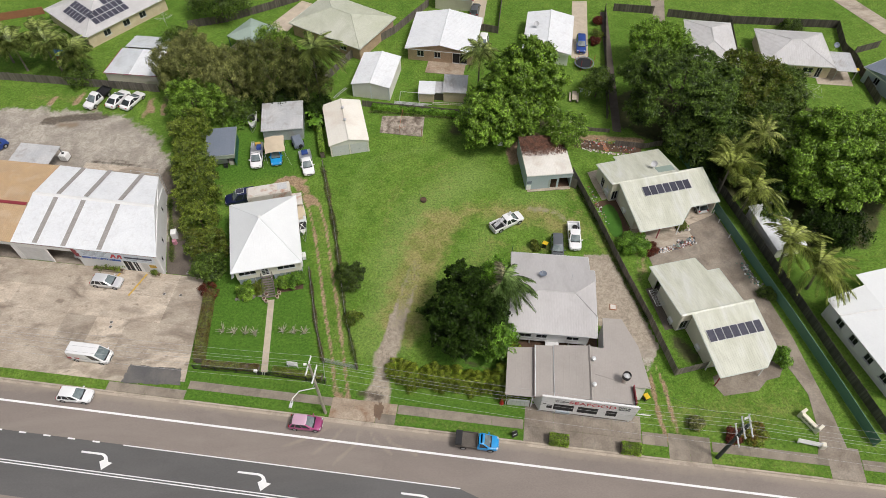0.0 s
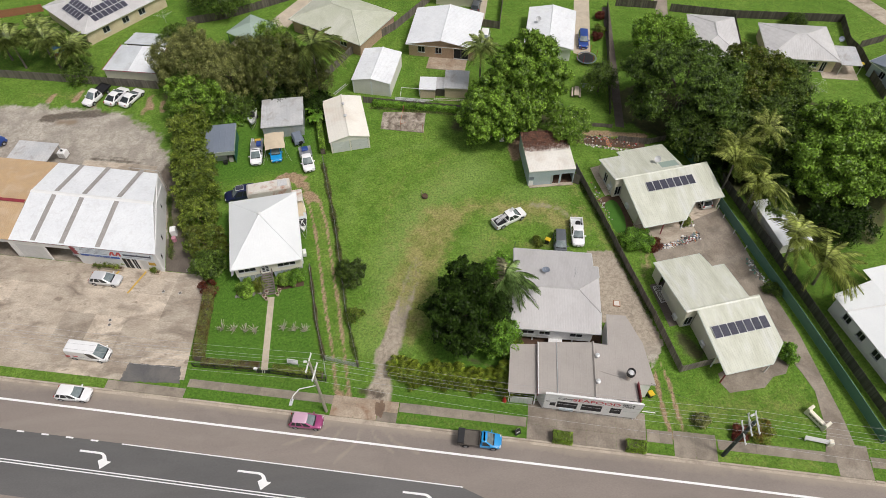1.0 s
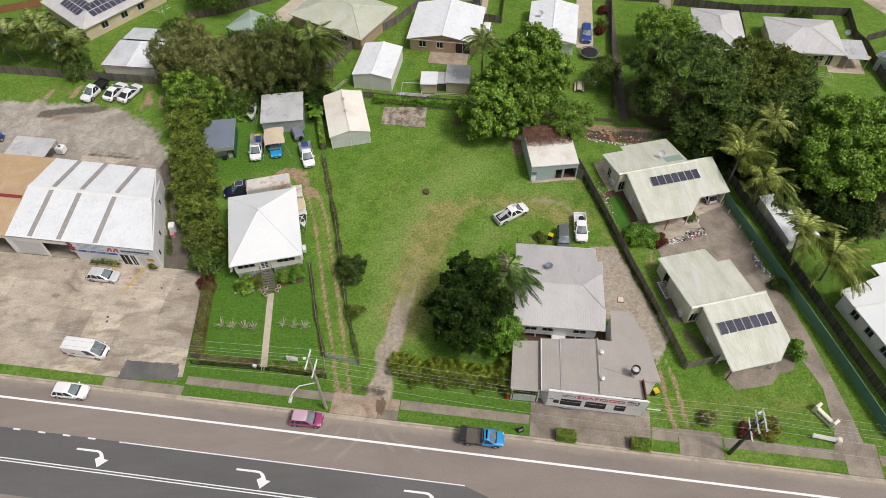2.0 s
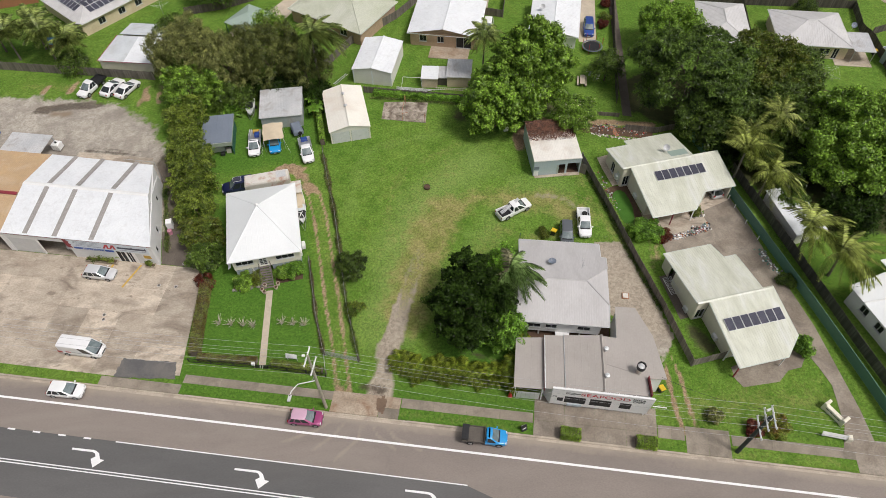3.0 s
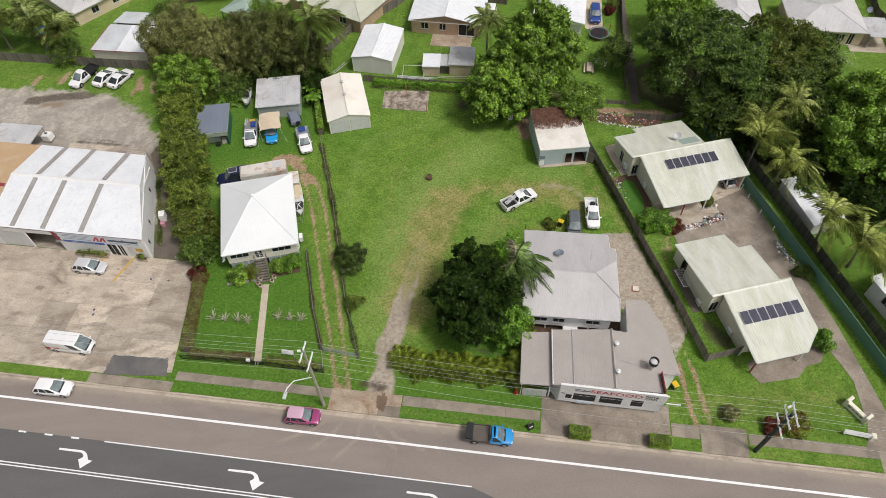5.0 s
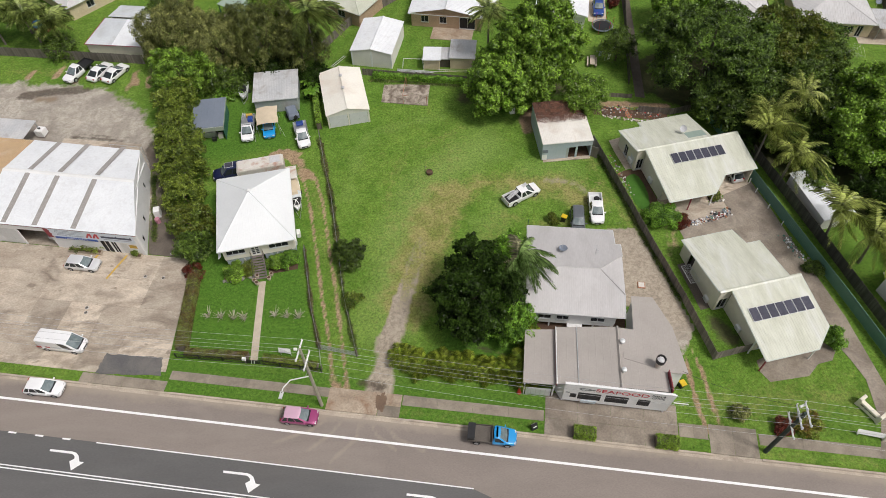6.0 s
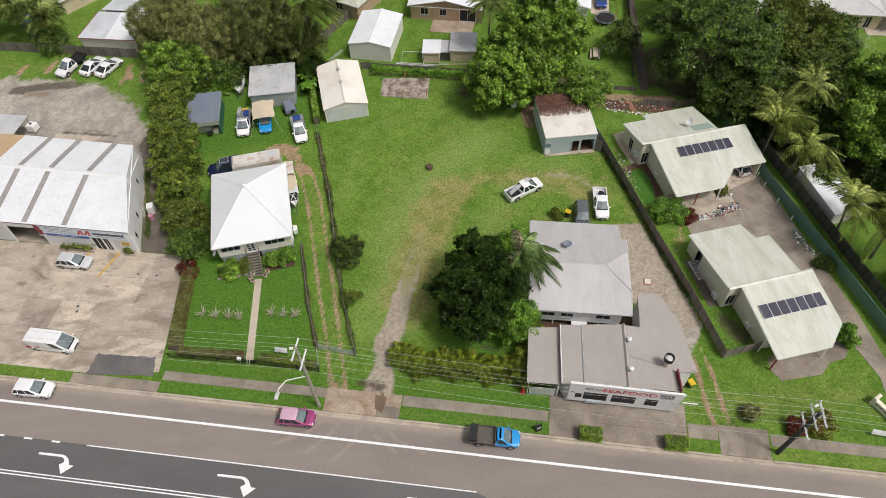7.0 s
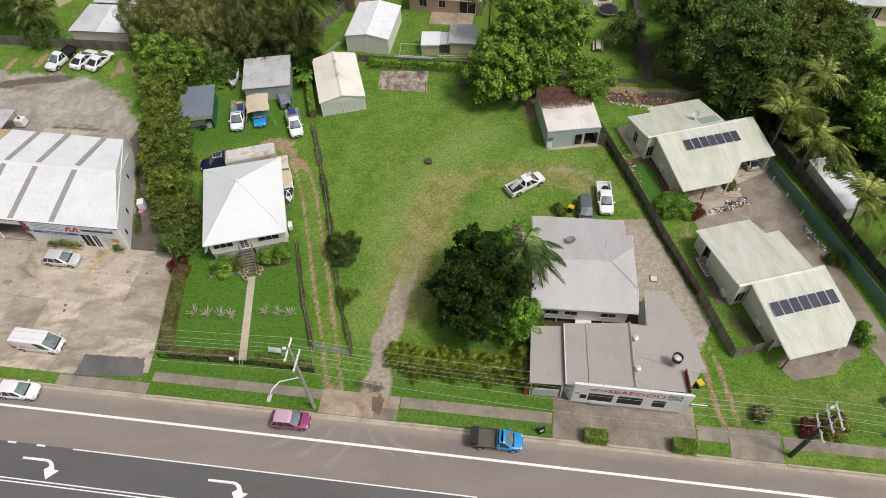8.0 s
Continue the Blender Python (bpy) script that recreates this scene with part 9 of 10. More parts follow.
def vehicle(name, label, x, y, deg, paint_, style="hatch", L=4.1, Wd=1.74, Hh=1.48, group="", category="car", roof_paint=None, tray=None):
    """A car of loft sections with a glazed cabin: hatch, sedan, suv, van, ute (tub), dualtray and cabute (flat trays)."""
    t = thing(name, label, category, at(x, y, deg), group)
    hw = Wd / 2
    P, belt, glazed = STYLES[style]
    truck = style in ("ute", "cabute", "dualtray")
    wr = 0.37 if truck or style == "suv" else 0.31
    lo = 0.30 if truck else 0.22
    hood = belt - (0.05 if style != "van" else 0.0)
    b0, b1, t0, t1 = (k * L for k in P)
    rear = -0.5 * L if not truck else b0 - 0.02
    secs = [(0.50, 0.60, lo + 0.17, hood - 0.36), (0.494, 0.74, lo + 0.10, hood - 0.27), (0.478, 0.86, lo + 0.05, hood - 0.18), (0.445, 0.94, lo + 0.01, hood - 0.10), (0.39, 0.98, lo, hood - 0.045),
            (0.31, 1.0, lo, hood), (P[1] - 0.005, 1.0, lo, belt), (max(0.0, P[0] + 0.02), 1.0, lo, belt + 0.01)]
    rings = [body_ring(k * L, hw * w, a, b) for k, w, a, b in secs]
    if truck:
        rings.append(body_ring(rear, hw, lo, belt + 0.01))
    else:
        rings += [body_ring(k * L, hw * w, lo + a, belt - b) for k, w, a, b in ((-0.38, 1.0, 0.0, -0.01), (-0.445, 0.975, 0.02, 0.02), (-0.478, 0.92, 0.05, 0.08), (-0.494, 0.82, 0.1, 0.2), (-0.5, 0.68, 0.15, 0.3))]
    body = part("body", Geo().loft(rings), paint_, t, smooth=True)
    # cabin: glass between painted pillars, under a domed roof
    van = style == "van"
    wb, wt = hw * 0.95, hw * (0.90 if van else 0.77)
    B = cabin_ring(b0, b1, wb, 0.12, 0.13, belt - 0.02, 0.10)
    T = cabin_ring(t0, t1, wt, 0.10, 0.12, Hh - 0.06, 0.06)
    mid = cabin_ring(t0 + 0.06, t1 - 0.06, wt - 0.05, 0.13, 0.15, Hh - 0.015, 0.05)
    top = cabin_ring(t0 + 0.22, t1 - 0.25, wt - 0.22, 0.16, 0.18, Hh, 0.03)
    cab = part("cabin", Geo().loft([T, mid, top]), roof_paint or paint_, t, smooth=True)

    def pane(i, j, k0=0.0, k1=1.0, g=None):
        q = [B[i].lerp(B[j], k0), B[i].lerp(B[j], k1), T[i].lerp(T[j], k1), T[i].lerp(T[j], k0)]
        return (g or Geo()).slab(q, 0.03)

    part("windscreen", pane(4, 5, g=pane(3, 4)), SCREEN, cab)
    back_ = pane(9, 0, g=pane(8, 9))
    part("rear_window", back_, paint_ if van else CARGLASS, cab)
    for i, j, flip in ((1, 2, False), (6, 7, True)):
        edge = 0.0
        for k0, k1 in glazed:
            if flip:
                part("side_window", pane(i, j, 1 - k1, 1 - k0), CARGLASS, cab)
                part("pillar", pane(i, j, 1 - k0, 1 - edge), paint_, cab)
            else:
                part("side_window", pane(i, j, k0, k1), CARGLASS, cab)
                part("pillar", pane(i, j, edge, k0), paint_, cab)
            edge = k1
        part("pillar", pane(i, j, 0.0, 1 - edge) if flip else pane(i, j, edge, 1.0), paint_, cab)
    for i, j in ((0, 1), (2, 3), (5, 6), (7, 8)):
        part("pillar", pane(i, j), paint_, cab)
    part("cowl", Geo().box(b1 - 0.05, -wb * 0.8, belt - 0.03, b1 + 0.16, wb * 0.8, belt + 0.022), BLACK, body)
    for sgn in (-1, 1):
        m = pose(b1 - 0.22, sgn * (wb + 0.12), belt + 0.09)
        part("mirror", Geo().chamfer(-0.07, -0.11, -0.07, 0.07, 0.11, 0.08, 0.03), paint_, body, m=m)
        part("headlight", Geo().chamfer(0.45 * L, sgn * hw * 0.70 - 0.17, hood - 0.33, 0.482 * L, sgn * hw * 0.70 + 0.15, hood - 0.145, 0.02), LENS, body)
        if not truck:
            part("tail_light", Geo().box(-0.492 * L, sgn * hw * 0.74 - 0.12, belt - 0.32, -0.46 * L, sgn * hw * 0.74 + 0.14, belt - 0.06), REDLENS, body)
        for fx in (0.32, -0.31):
            if fx > 0 or not truck:
                arch = [(fx * L + (wr + 0.07) * math.cos(a), sgn * (hw + 0.004), wr + (wr + 0.07) * math.sin(a)) for a in np.linspace(-0.2, math.pi + 0.2, 13)]
                part("wheel_arch", Geo().slab(arch if sgn < 0 else arch[::-1], 0.02), BLACK, body)
    part("grille", Geo().box(0.485 * L, -hw * 0.45, lo + 0.2, 0.503 * L, hw * 0.45, hood - 0.36), BLACK, body)
    part("plate", Geo().box(0.503 * L, -0.2, lo + 0.12, 0.507 * L, 0.2, lo + 0.22), WHITE, body)
    if style == "ute":
        x0, x1 = -0.5 * L, b0 - 0.03
        fl = lo + 0.35
        tub = part("tub", Geo().chamfer(x0, -hw, lo + 0.05, x1, -hw + 0.12, belt, 0.03).chamfer(x0, hw - 0.12, lo + 0.05, x1, hw, belt, 0.03).box(x1 - 0.08, -hw + 0.1, lo + 0.05, x1, hw - 0.1, belt).chamfer(x0, -hw + 0.1, lo + 0.05, x0 + 0.1, hw - 0.1, belt - 0.02, 0.03), paint_, t)
        part("tub_floor", Geo().box(x0 + 0.08, -hw + 0.1, lo + 0.1, x1 - 0.08, hw - 0.1, fl), tray or BLACK, tub)
        for sgn in (-1, 1):
            part("tail_light", Geo().box(x0 - 0.02, sgn * (hw - 0.12) - 0.08, belt - 0.4, x0, sgn * (hw - 0.12) + 0.08, belt - 0.1), REDLENS, tub)
            arch = [(-0.31 * L + (wr + 0.07) * math.cos(a), sgn * (hw + 0.004), wr + (wr + 0.07) * math.sin(a)) for a in np.linspace(-0.2, math.pi + 0.2, 13)]
            part("wheel_arch", Geo().slab(arch if sgn < 0 else arch[::-1], 0.02), BLACK, tub)
        part("bumper", Geo().box(x0 - 0.12, -hw * 0.8, lo + 0.05, x0, hw * 0.8, lo + 0.2), STEEL, t)
    if style in ("cabute", "dualtray"):
        x0, x1 = -0.5 * L, b0 - 0.08
        part("chassis", Geo().box(x0 + 0.2, -0.4, lo + 0.1, x1 + 0.1, 0.4, 0.78), BLACK, t)
        deck = part("tray", Geo().box(x0, -hw * 1.02, 0.78, x1, hw * 1.02, 0.86), tray or ALU, t)
        for sgn in (-1, 1):
            part("side_board", Geo().chamfer(x0, sgn * hw * 1.02 - 0.025, 0.86, x1, sgn * hw * 1.02 + 0.025, 1.1, 0.01), tray or ALU, deck)
        part("tail_board", Geo().chamfer(x0 - 0.02, -hw, 0.86, x0 + 0.03, hw, 1.1, 0.01), tray or ALU, deck)
        part("headboard", Geo().tube([(x1, -hw * 0.95, 0.86), (x1, -hw * 0.9, 1.65), (x1, hw * 0.9, 1.65), (x1, hw * 0.95, 0.86)], 0.035, 6).box(x1 - 0.03, -hw * 0.9, 0.86, x1, hw * 0.9, 1.2), tray or ALU, deck)
    ty, rm = WHEELS[wr]
    for fx in (0.32, -0.31):
        for sgn in (-1, 1):
            w = part("wheel", ty, None, t, m=pose(fx * L, sgn * (hw - 0.09), wr))
            part("rim", rm, None, w)
    return t


RDEG = ROAD
vehicle("car", "white hatchback on the road", -44.05, 36.45, RDEG + 2, P_WHITE, "hatch", 4.25, 1.76, 1.48)
# the paler roof colour paints in the sky's reflection on magenta paint
pk = vehicle("car", "magenta pink hatchback by the kerb", -15.6, 32.3, RDEG + 2, P_PINK, "hatch", 3.9, 1.7, 1.5, roof_paint=paint("sky_reflecting_pink_roof", (0.66, 0.42, 0.54), 0.1))
bu = vehicle("utility_truck", "sky blue single-cab utility with dark tray on the road", 4.5, 29.6, RDEG + 1, P_BLUE, "cabute", 5.0, 1.78, 1.72, category="utility", tray=WOOD_DARK)
crate = part("crate", Geo().box(-2.5, -0.85, 0.86, -1.75, -0.8, 1.5).box(-2.5, 0.8, 0.86, -1.75, 0.85, 1.5).box(-2.5, -0.8, 1.46, -1.75, 0.8, 1.5), BLACK, bu, "dark crate on the tray")
for k in range(5):
    part("crate_bar", Geo().box(-2.5, -0.75 + k * 0.36, 0.9, -2.47, -0.68 + k * 0.36, 1.46), BLACK, crate)
vn = vehicle("van", "white delivery van with red marks parked on the forecourt", -43.8, 41.95, RDEG - 1, P_WHITE, "van", 5.3, 1.9, 2.05, category="van")
part("side_mark", Geo().box(-2.62, -0.965, 0.75, -2.0, -0.95, 1.15), RED, vn)
part("side_mark", Geo().box(-1.5, -0.965, 0.95, -0.9, -0.95, 1.2), RED, vn)
part("text_bar", Geo().box(-0.8, -0.965, 1.0, 0.5, -0.95, 1.12), ROOF_OLD, vn)
vehicle("car", "silver hatchback parked at the workshop", -45.2, 53.35, RDEG, P_SILVER, "hatch", 4.3, 1.76, 1.48)
u6 = vehicle("utility_truck", "white double-cab utility with pipes, parked on the lawn", 10.6, 62.9, 29, P_WHITE, "ute", 5.2, 1.82, 1.78, category="utility")
for k in range(5):
    part("pipe", Geo().tube([(-2.3, -0.35 + k * 0.12, 1.15 + 0.03 * (k % 2)), (0.9, 0.15 + k * 0.1, 1.9)], 0.05, 6), ROOF_OLD, u6)
vehicle("car", "dark grey wagon parked behind the house", 17.4, 58.0, -96, P_GREY, "suv", 4.5, 1.8, 1.62, roof_paint=paint("dark_grey_car_roof", (0.17, 0.185, 0.2), 0.4))
u8 = vehicle("utility_truck", "white utility parked beside the paling fence", 20.1, 60.0, -94, P_WHITE, "ute", 5.0, 1.8, 1.72, category="utility", tray=ALU)
part("tyre", WHEELS[0.37][0], None, u8, m=pose(-1.6, 0.2, 0.78, 90, 0, 0))
uL = vehicle("utility_truck", "white utility with ladder and tools on its tray", -28.4, 77.6, -84, P_WHITE, "cabute", 5.3, 1.85, 1.78, category="utility", tray=STEEL)
lad = part("ladder", Geo().tube([(-2.5, -0.75, 1.5), (-0.6, -0.75, 1.85)], 0.035, 5).tube([(-2.5, -0.4, 1.5), (-0.6, -0.4, 1.85)], 0.035, 5), ALU, uL)
for k in range(7):
    part("rung", Geo().tube([(-2.4 + k * 0.27, -0.75, 1.52 + 0.05 * k), (-2.4 + k * 0.27, -0.4, 1.52 + 0.05 * k)], 0.02, 5), ALU, lad)
part("tool_box", Geo().chamfer(-1.9, 0.0, 0.95, -1.0, 0.7, 1.4, 0.04), P_ROYAL, uL)
part("tool_box", Geo().chamfer(-2.5, -0.3, 0.95, -2.0, 0.6, 1.35, 0.04), YELLOW_PAINT, uL)
vehicle("car", "bright blue sedan under a canvas awning", -25.4, 77.9, -80, P_BLUE, "sedan", 4.6, 1.8, 1.45)
uR = vehicle("utility_truck", "white utility with tool tray by the fence", -20.2, 75.8, -75, P_WHITE, "dualtray", 5.2, 1.85, 1.75, category="utility", tray=STEEL)
part("tool_box", Geo().chamfer(-2.4, -0.5, 0.95, -1.7, 0.5, 1.35, 0.04), P_ROYAL, uR)
nv = vehicle("van", "dark navy van with a solar panel on its roof", -29.3, 68.6, 194, P_NAVY, "suv", 5.0, 1.9, 1.95, category="van")
sp = part("solar_panel", Geo().chamfer(-0.6, -0.55, 1.96, 0.6, 0.45, 2.02, 0.01), ALU, nv)
part("cell_sheet", Geo().box(-0.55, -0.5, 2.02, 0.55, 0.4, 2.027), PANEL, sp)
vehicle("utility_truck", "white utility with a black flat tray in the yard", -58.4, 92.6, -113, P_WHITE, "dualtray", 5.6, 1.9, 1.85, "yard cars", "utility", tray=BLACK)
vehicle("car", "white sedan parked in the gravel yard", -54.9, 92.4, 68, P_WHITE, "sedan", 4.8, 1.95, 1.42, "yard cars")
vehicle("car", "white sedan parked in the gravel yard", -52.2, 91.9, 64, P_WHITE, "sedan", 4.9, 1.95, 1.42, "yard cars")
vehicle("utility_truck", "blue utility parked in the yard", -71.5, 80.0, 60, P_ROYAL, "ute", 5.2, 1.84, 1.75, category="utility")
vehicle("car", "royal blue car on the concrete drive", 28.0, 106.4, -98, P_ROYAL, "suv", 4.9, 1.84, 1.7)
vehicle("car", "white car beside the brick house", 9.6, 107.4, -100, P_WHITE, "suv", 4.4, 1.8, 1.65)
vehicle("car", "dark car beside the red-roofed house", 8.6, 118.6, 80, P_GREY, "hatch", 4.2, 1.76, 1.48)
vehicle("car", "silver hatchback in the unit carport", 39.6, 66.2, -78 + 180, P_SILVER, "hatch", 4.1, 1.72, 1.48)
vehicle("car", "silver car inside the workshop doorway", -50.0, 59.6, -100, P_SILVER, "hatch", 4.2, 1.76, 1.48)

# ---- things in the yards ----
cv = thing("caravan", "rust-stained white caravan behind the house", "caravan", at(-27.9, 67.0, 12))
part("shell", Geo().loft([[(0, 0, 0.45), (6.4, 0, 0.45), (6.4, 2.1, 0.45), (0, 2.1, 0.45)], [(0, 0, 2.1), (6.4, 0, 2.1), (6.4, 2.1, 2.1), (0, 2.1, 2.1)], [(0.25, 0.15, 2.35), (6.15, 0.15, 2.35), (6.15, 1.95, 2.35), (0.25, 1.95, 2.35)]]), RUSTY, cv)
part("roof_hatch", Geo().chamfer(4.6, 0.5, 2.35, 6.0, 1.7, 2.42, 0.03), ROOF_OLD, cv)
for x in (2.6, 3.5):
    for y in (0.1, 2.0):
        part("wheel", WHEELS[0.31][0], None, cv, m=pose(x, y, 0.31))
lt = thing("lean_to", "flat pale roof sheet on posts beside the house", "awning", at(-21.0, 65.6, 12))
part("roof", Geo().slab([(0, 0, 2.0), (1.5, 0, 1.9), (1.5, 2.4, 1.9), (0, 2.4, 2.0)], 0.05), RUSTY, lt)
for y in (0.1, 2.3):
    part("post", Geo().box(1.35, y - 0.05, 0, 1.45, y + 0.05, 1.87), STEEL, lt)


def boat(name, label, x, y, deg, L, Wd, hull, deckmat):
    t = thing(name, label, "boat", at(x, y, deg))
    rings = []
    for k, w, zb in ((-0.5, 0.92, 0.45), (-0.2, 1.0, 0.42), (0.15, 0.9, 0.45), (0.38, 0.5, 0.55), (0.5, 0.06, 0.75)):
        h = Wd / 2 * w
        rings.append([(k * L, -h, 1.15), (k * L, -h * 0.75, zb + 0.1), (k * L, 0, zb), (k * L, h * 0.75, zb + 0.1), (k * L, h, 1.15), (k * L, h * 0.85, 1.17), (k * L, 0, 0.95), (k * L, -h * 0.85, 1.17)])
    part("hull", Geo().loft(rings), hull, t, smooth=True)
    part("console", Geo().loft([[(-0.1 * L, -0.5, 0.95), (0.12 * L, -0.5, 0.95), (0.12 * L, 0.5, 0.95), (-0.1 * L, 0.5, 0.95)], [(-0.06 * L, -0.42, 1.7), (0.04 * L, -0.42, 1.7), (0.04 * L, 0.42, 1.7), (-0.06 * L, 0.42, 1.7)]]), deckmat, t)
    part("motor", Geo().chamfer(-0.57 * L, -0.2, 0.7, -0.5 * L, 0.2, 1.45, 0.06), BLACK, t)
    tr = part("trailer", Geo().tube([(-0.45 * L, -0.6, 0.4), (0.3 * L, -0.5, 0.4), (0.68 * L, 0, 0.42), (0.3 * L, 0.5, 0.4), (-0.45 * L, 0.6, 0.4)], 0.05, 5), STEEL, t)
    for s in (-1, 1):
        part("wheel", WHEELS[0.31][0], None, tr, m=pose(-0.15 * L, s * (Wd / 2 - 0.05), 0.31))
    return t


wb = boat("boat", "white boat with cream cover and dark bow on a trailer", -19.75, 63.7, -75, 5.8, 1.75, WHITE, CANVAS)
part("cover", Geo().loft([[(-2.8, -0.8, 1.14), (-0.2, -0.85, 1.14), (-0.2, 0.85, 1.14), (-2.8, 0.8, 1.14)], [(-2.7, -0.5, 1.45), (-0.3, -0.5, 1.5), (-0.3, 0.5, 1.5), (-2.7, 0.5, 1.45)]]), CANVAS, wb)
part("windscreen", Geo().loft([[(-0.15, -0.8, 1.14), (0.75, -0.7, 1.14), (0.75, 0.7, 1.14), (-0.15, 0.8, 1.14)], [(-0.1, -0.65, 1.55), (0.3, -0.5, 1.5), (0.3, 0.5, 1.5), (-0.1, 0.65, 1.55)]]), ROOF_SKY, wb)
part("bow_cover", Geo().loft([[(0.8, -0.78, 1.14), (2.1, -0.45, 1.16), (2.1, 0.45, 1.16), (0.8, 0.78, 1.14)], [(0.9, -0.5, 1.36), (1.9, -0.2, 1.3), (1.9, 0.2, 1.3), (0.9, 0.5, 1.36)]]), BLACK, wb)
part("strap", Geo().tube([(0.85, -0.72, 1.2), (1.35, 0, 1.4), (2.05, 0.3, 1.22)], 0.05, 5).tube([(0.85, 0.72, 1.2), (1.35, 0, 1.4), (2.05, -0.3, 1.22)], 0.05, 5), WHITE, wb)
boat("boat", "small aluminium boat loaded with gear on a trailer", -30.4, 86.0, -82, 4.0, 1.6, ALU, BLACK)
bt = thing("trailer", "grey covered box trailer on the lawn", "trailer", at(-22.2, 80.6, -68))
part("box", Geo().loft([[(-1.3, -0.8, 0.45), (1.1, -0.8, 0.45), (1.1, 0.8, 0.45), (-1.3, 0.8, 0.45)], [(-1.3, -0.8, 1.0), (1.1, -0.8, 1.0), (1.1, 0.8, 1.0), (-1.3, 0.8, 1.0)], [(-1.1, -0.6, 1.3), (0.9, -0.6, 1.3), (0.9, 0.6, 1.3), (-1.1, 0.6, 1.3)]]), ROOF_SLATE, bt)
part("drawbar", Geo().tube([(1.1, -0.4, 0.45), (2.1, 0, 0.45), (1.1, 0.4, 0.45)], 0.04, 5), STEEL, bt)
part("spare_wheel", WHEELS[0.31][0], None, bt, m=pose(1.15, 0.2, 0.75, 0, 0, 90))
for s in (-1, 1):
    part("wheel", WHEELS[0.31][0], None, bt, m=pose(-0.2, s * 0.9, 0.31))
cn = thing("canopy", "beige canvas shade awning on poles", "awning", at(-26.6, 76.3, 11))
g = Geo()
nx, ny = 9, 8
for j in range(ny + 1):
    for i in range(nx + 1):
        u, w = i / nx, j / ny
        z = 2.45 - 0.28 * abs(u - 0.5) * 2 - 0.12 * math.sin(math.pi * w) * (1 - abs(u - 0.5) * 2) + 0.03 * math.sin(u * 13 + w * 7)
        g.v.append((3.1 * u + 0.07 * math.sin(w * 9), 3.8 * w + 0.06 * math.sin(u * 8), z))
g.f = [(j * (nx + 1) + i, j * (nx + 1) + i + 1, (j + 1) * (nx + 1) + i + 1, (j + 1) * (nx + 1) + i) for j in range(ny) for i in range(nx)]
part("cloth", g, CANVAS, cn, smooth=True)
for x, y in ((0.02, 0.02), (3.05, 0.02), (0.02, 3.75), (3.05, 3.75)):
    part("pole", Geo().tube([(x, y, 0), (x, y, 2.15)], 0.03, 6), STEEL, cn)
for x, y, ex in ((0.02, 0.02, -0.7), (3.05, 0.02, 3.7)):
    part("guy_rope", Geo().tube([(x, y, 2.1), (ex, -0.9, 0.02)], 0.012, 4), WHITE, cn)
# jumble under the open shed
for x, y, w, d, h, mt, lb in ((-34.9, 76.4, 2.0, 0.9, 0.9, ALU, "pale steel bench in the open shed"), (-32.6, 76.2, 0.7, 0.6, 0.8, RUSTY, "rusty drum box in the open shed"), (-33.4, 75.6, 0.6, 0.5, 0.55, BLACK, "dark crate in the open shed"), (-36.4, 74.9, 0.7, 0.7, 0.9, GREEN_FENCE, "green bin beside the open shed")):
    solo("crate" if w < 1 else "bench", Geo().chamfer(0, 0, 0, w, d, h, 0.05), mt, lb, "crate", at(x, y, 8))


def bin_(x, y, deg, lid, label):
    t = thing("wheelie_bin", label, "bin", at(x, y, deg))
    part("tub", Geo().loft([[(-0.2, -0.22, 0.06), (0.2, -0.22, 0.06), (0.2, 0.22, 0.06), (-0.2, 0.22, 0.06)], [(-0.29, -0.33, 0.98), (0.29, -0.33, 0.98), (0.29, 0.33, 0.98), (-0.29, 0.33, 0.98)]]), GREEN_WALL if lid is RED else BLACK, t)
    part("lid", Geo().chamfer(-0.32, -0.37, 0.98, 0.32, 0.38, 1.1, 0.06), lid, t)
    part("handle", Geo().tube([(-0.25, 0.42, 1.0), (0.25, 0.42, 1.0)], 0.025, 5), BLACK, t)
    for s in (-1, 1):
        part("wheel", Geo().tube([(s * 0.22, 0.28, 0.1), (s * 0.27, 0.28, 0.1)], 0.1, 10), TYRE, t)


bin_(25.2, 34.7, 20, YELLOW, "wheelie bin with yellow lid beside the shop")
bin_(15.7, 58.5, 60, YELLOW, "wheelie bin with yellow lid behind the house")
bin_(76.4, 97.2, 0, YELLOW, "wheelie bin with yellow lid by the carport")
bin_(37.4, 64.2, 10, RED, "green wheelie bin with red lid in the carport")


def clothesline(x, y, deg, label, r=1.7):
    t = thing("clothesline", label, "clothesline", at(x, y, deg))
    part("mast", Geo().tube([(0, 0, 0), (0, 0, 2.0)], 0.035, 7), STEEL, t)
    for k in range(4):
        a = k * math.pi / 2
        part("arm", Geo().tube([(0, 0, 1.75), (r * math.cos(a), r * math.sin(a), 2.1)], 0.022, 5), STEEL, t)
    for q in (0.5, 0.75, 1.0):
        pts = [(r * q * math.cos(k * math.pi / 2), r * q * math.sin(k * math.pi / 2), 1.75 + 0.35 * q) for k in range(5)]
        part("line", Geo().tube(pts, 0.008, 4, False), WHITE, t)
    return t


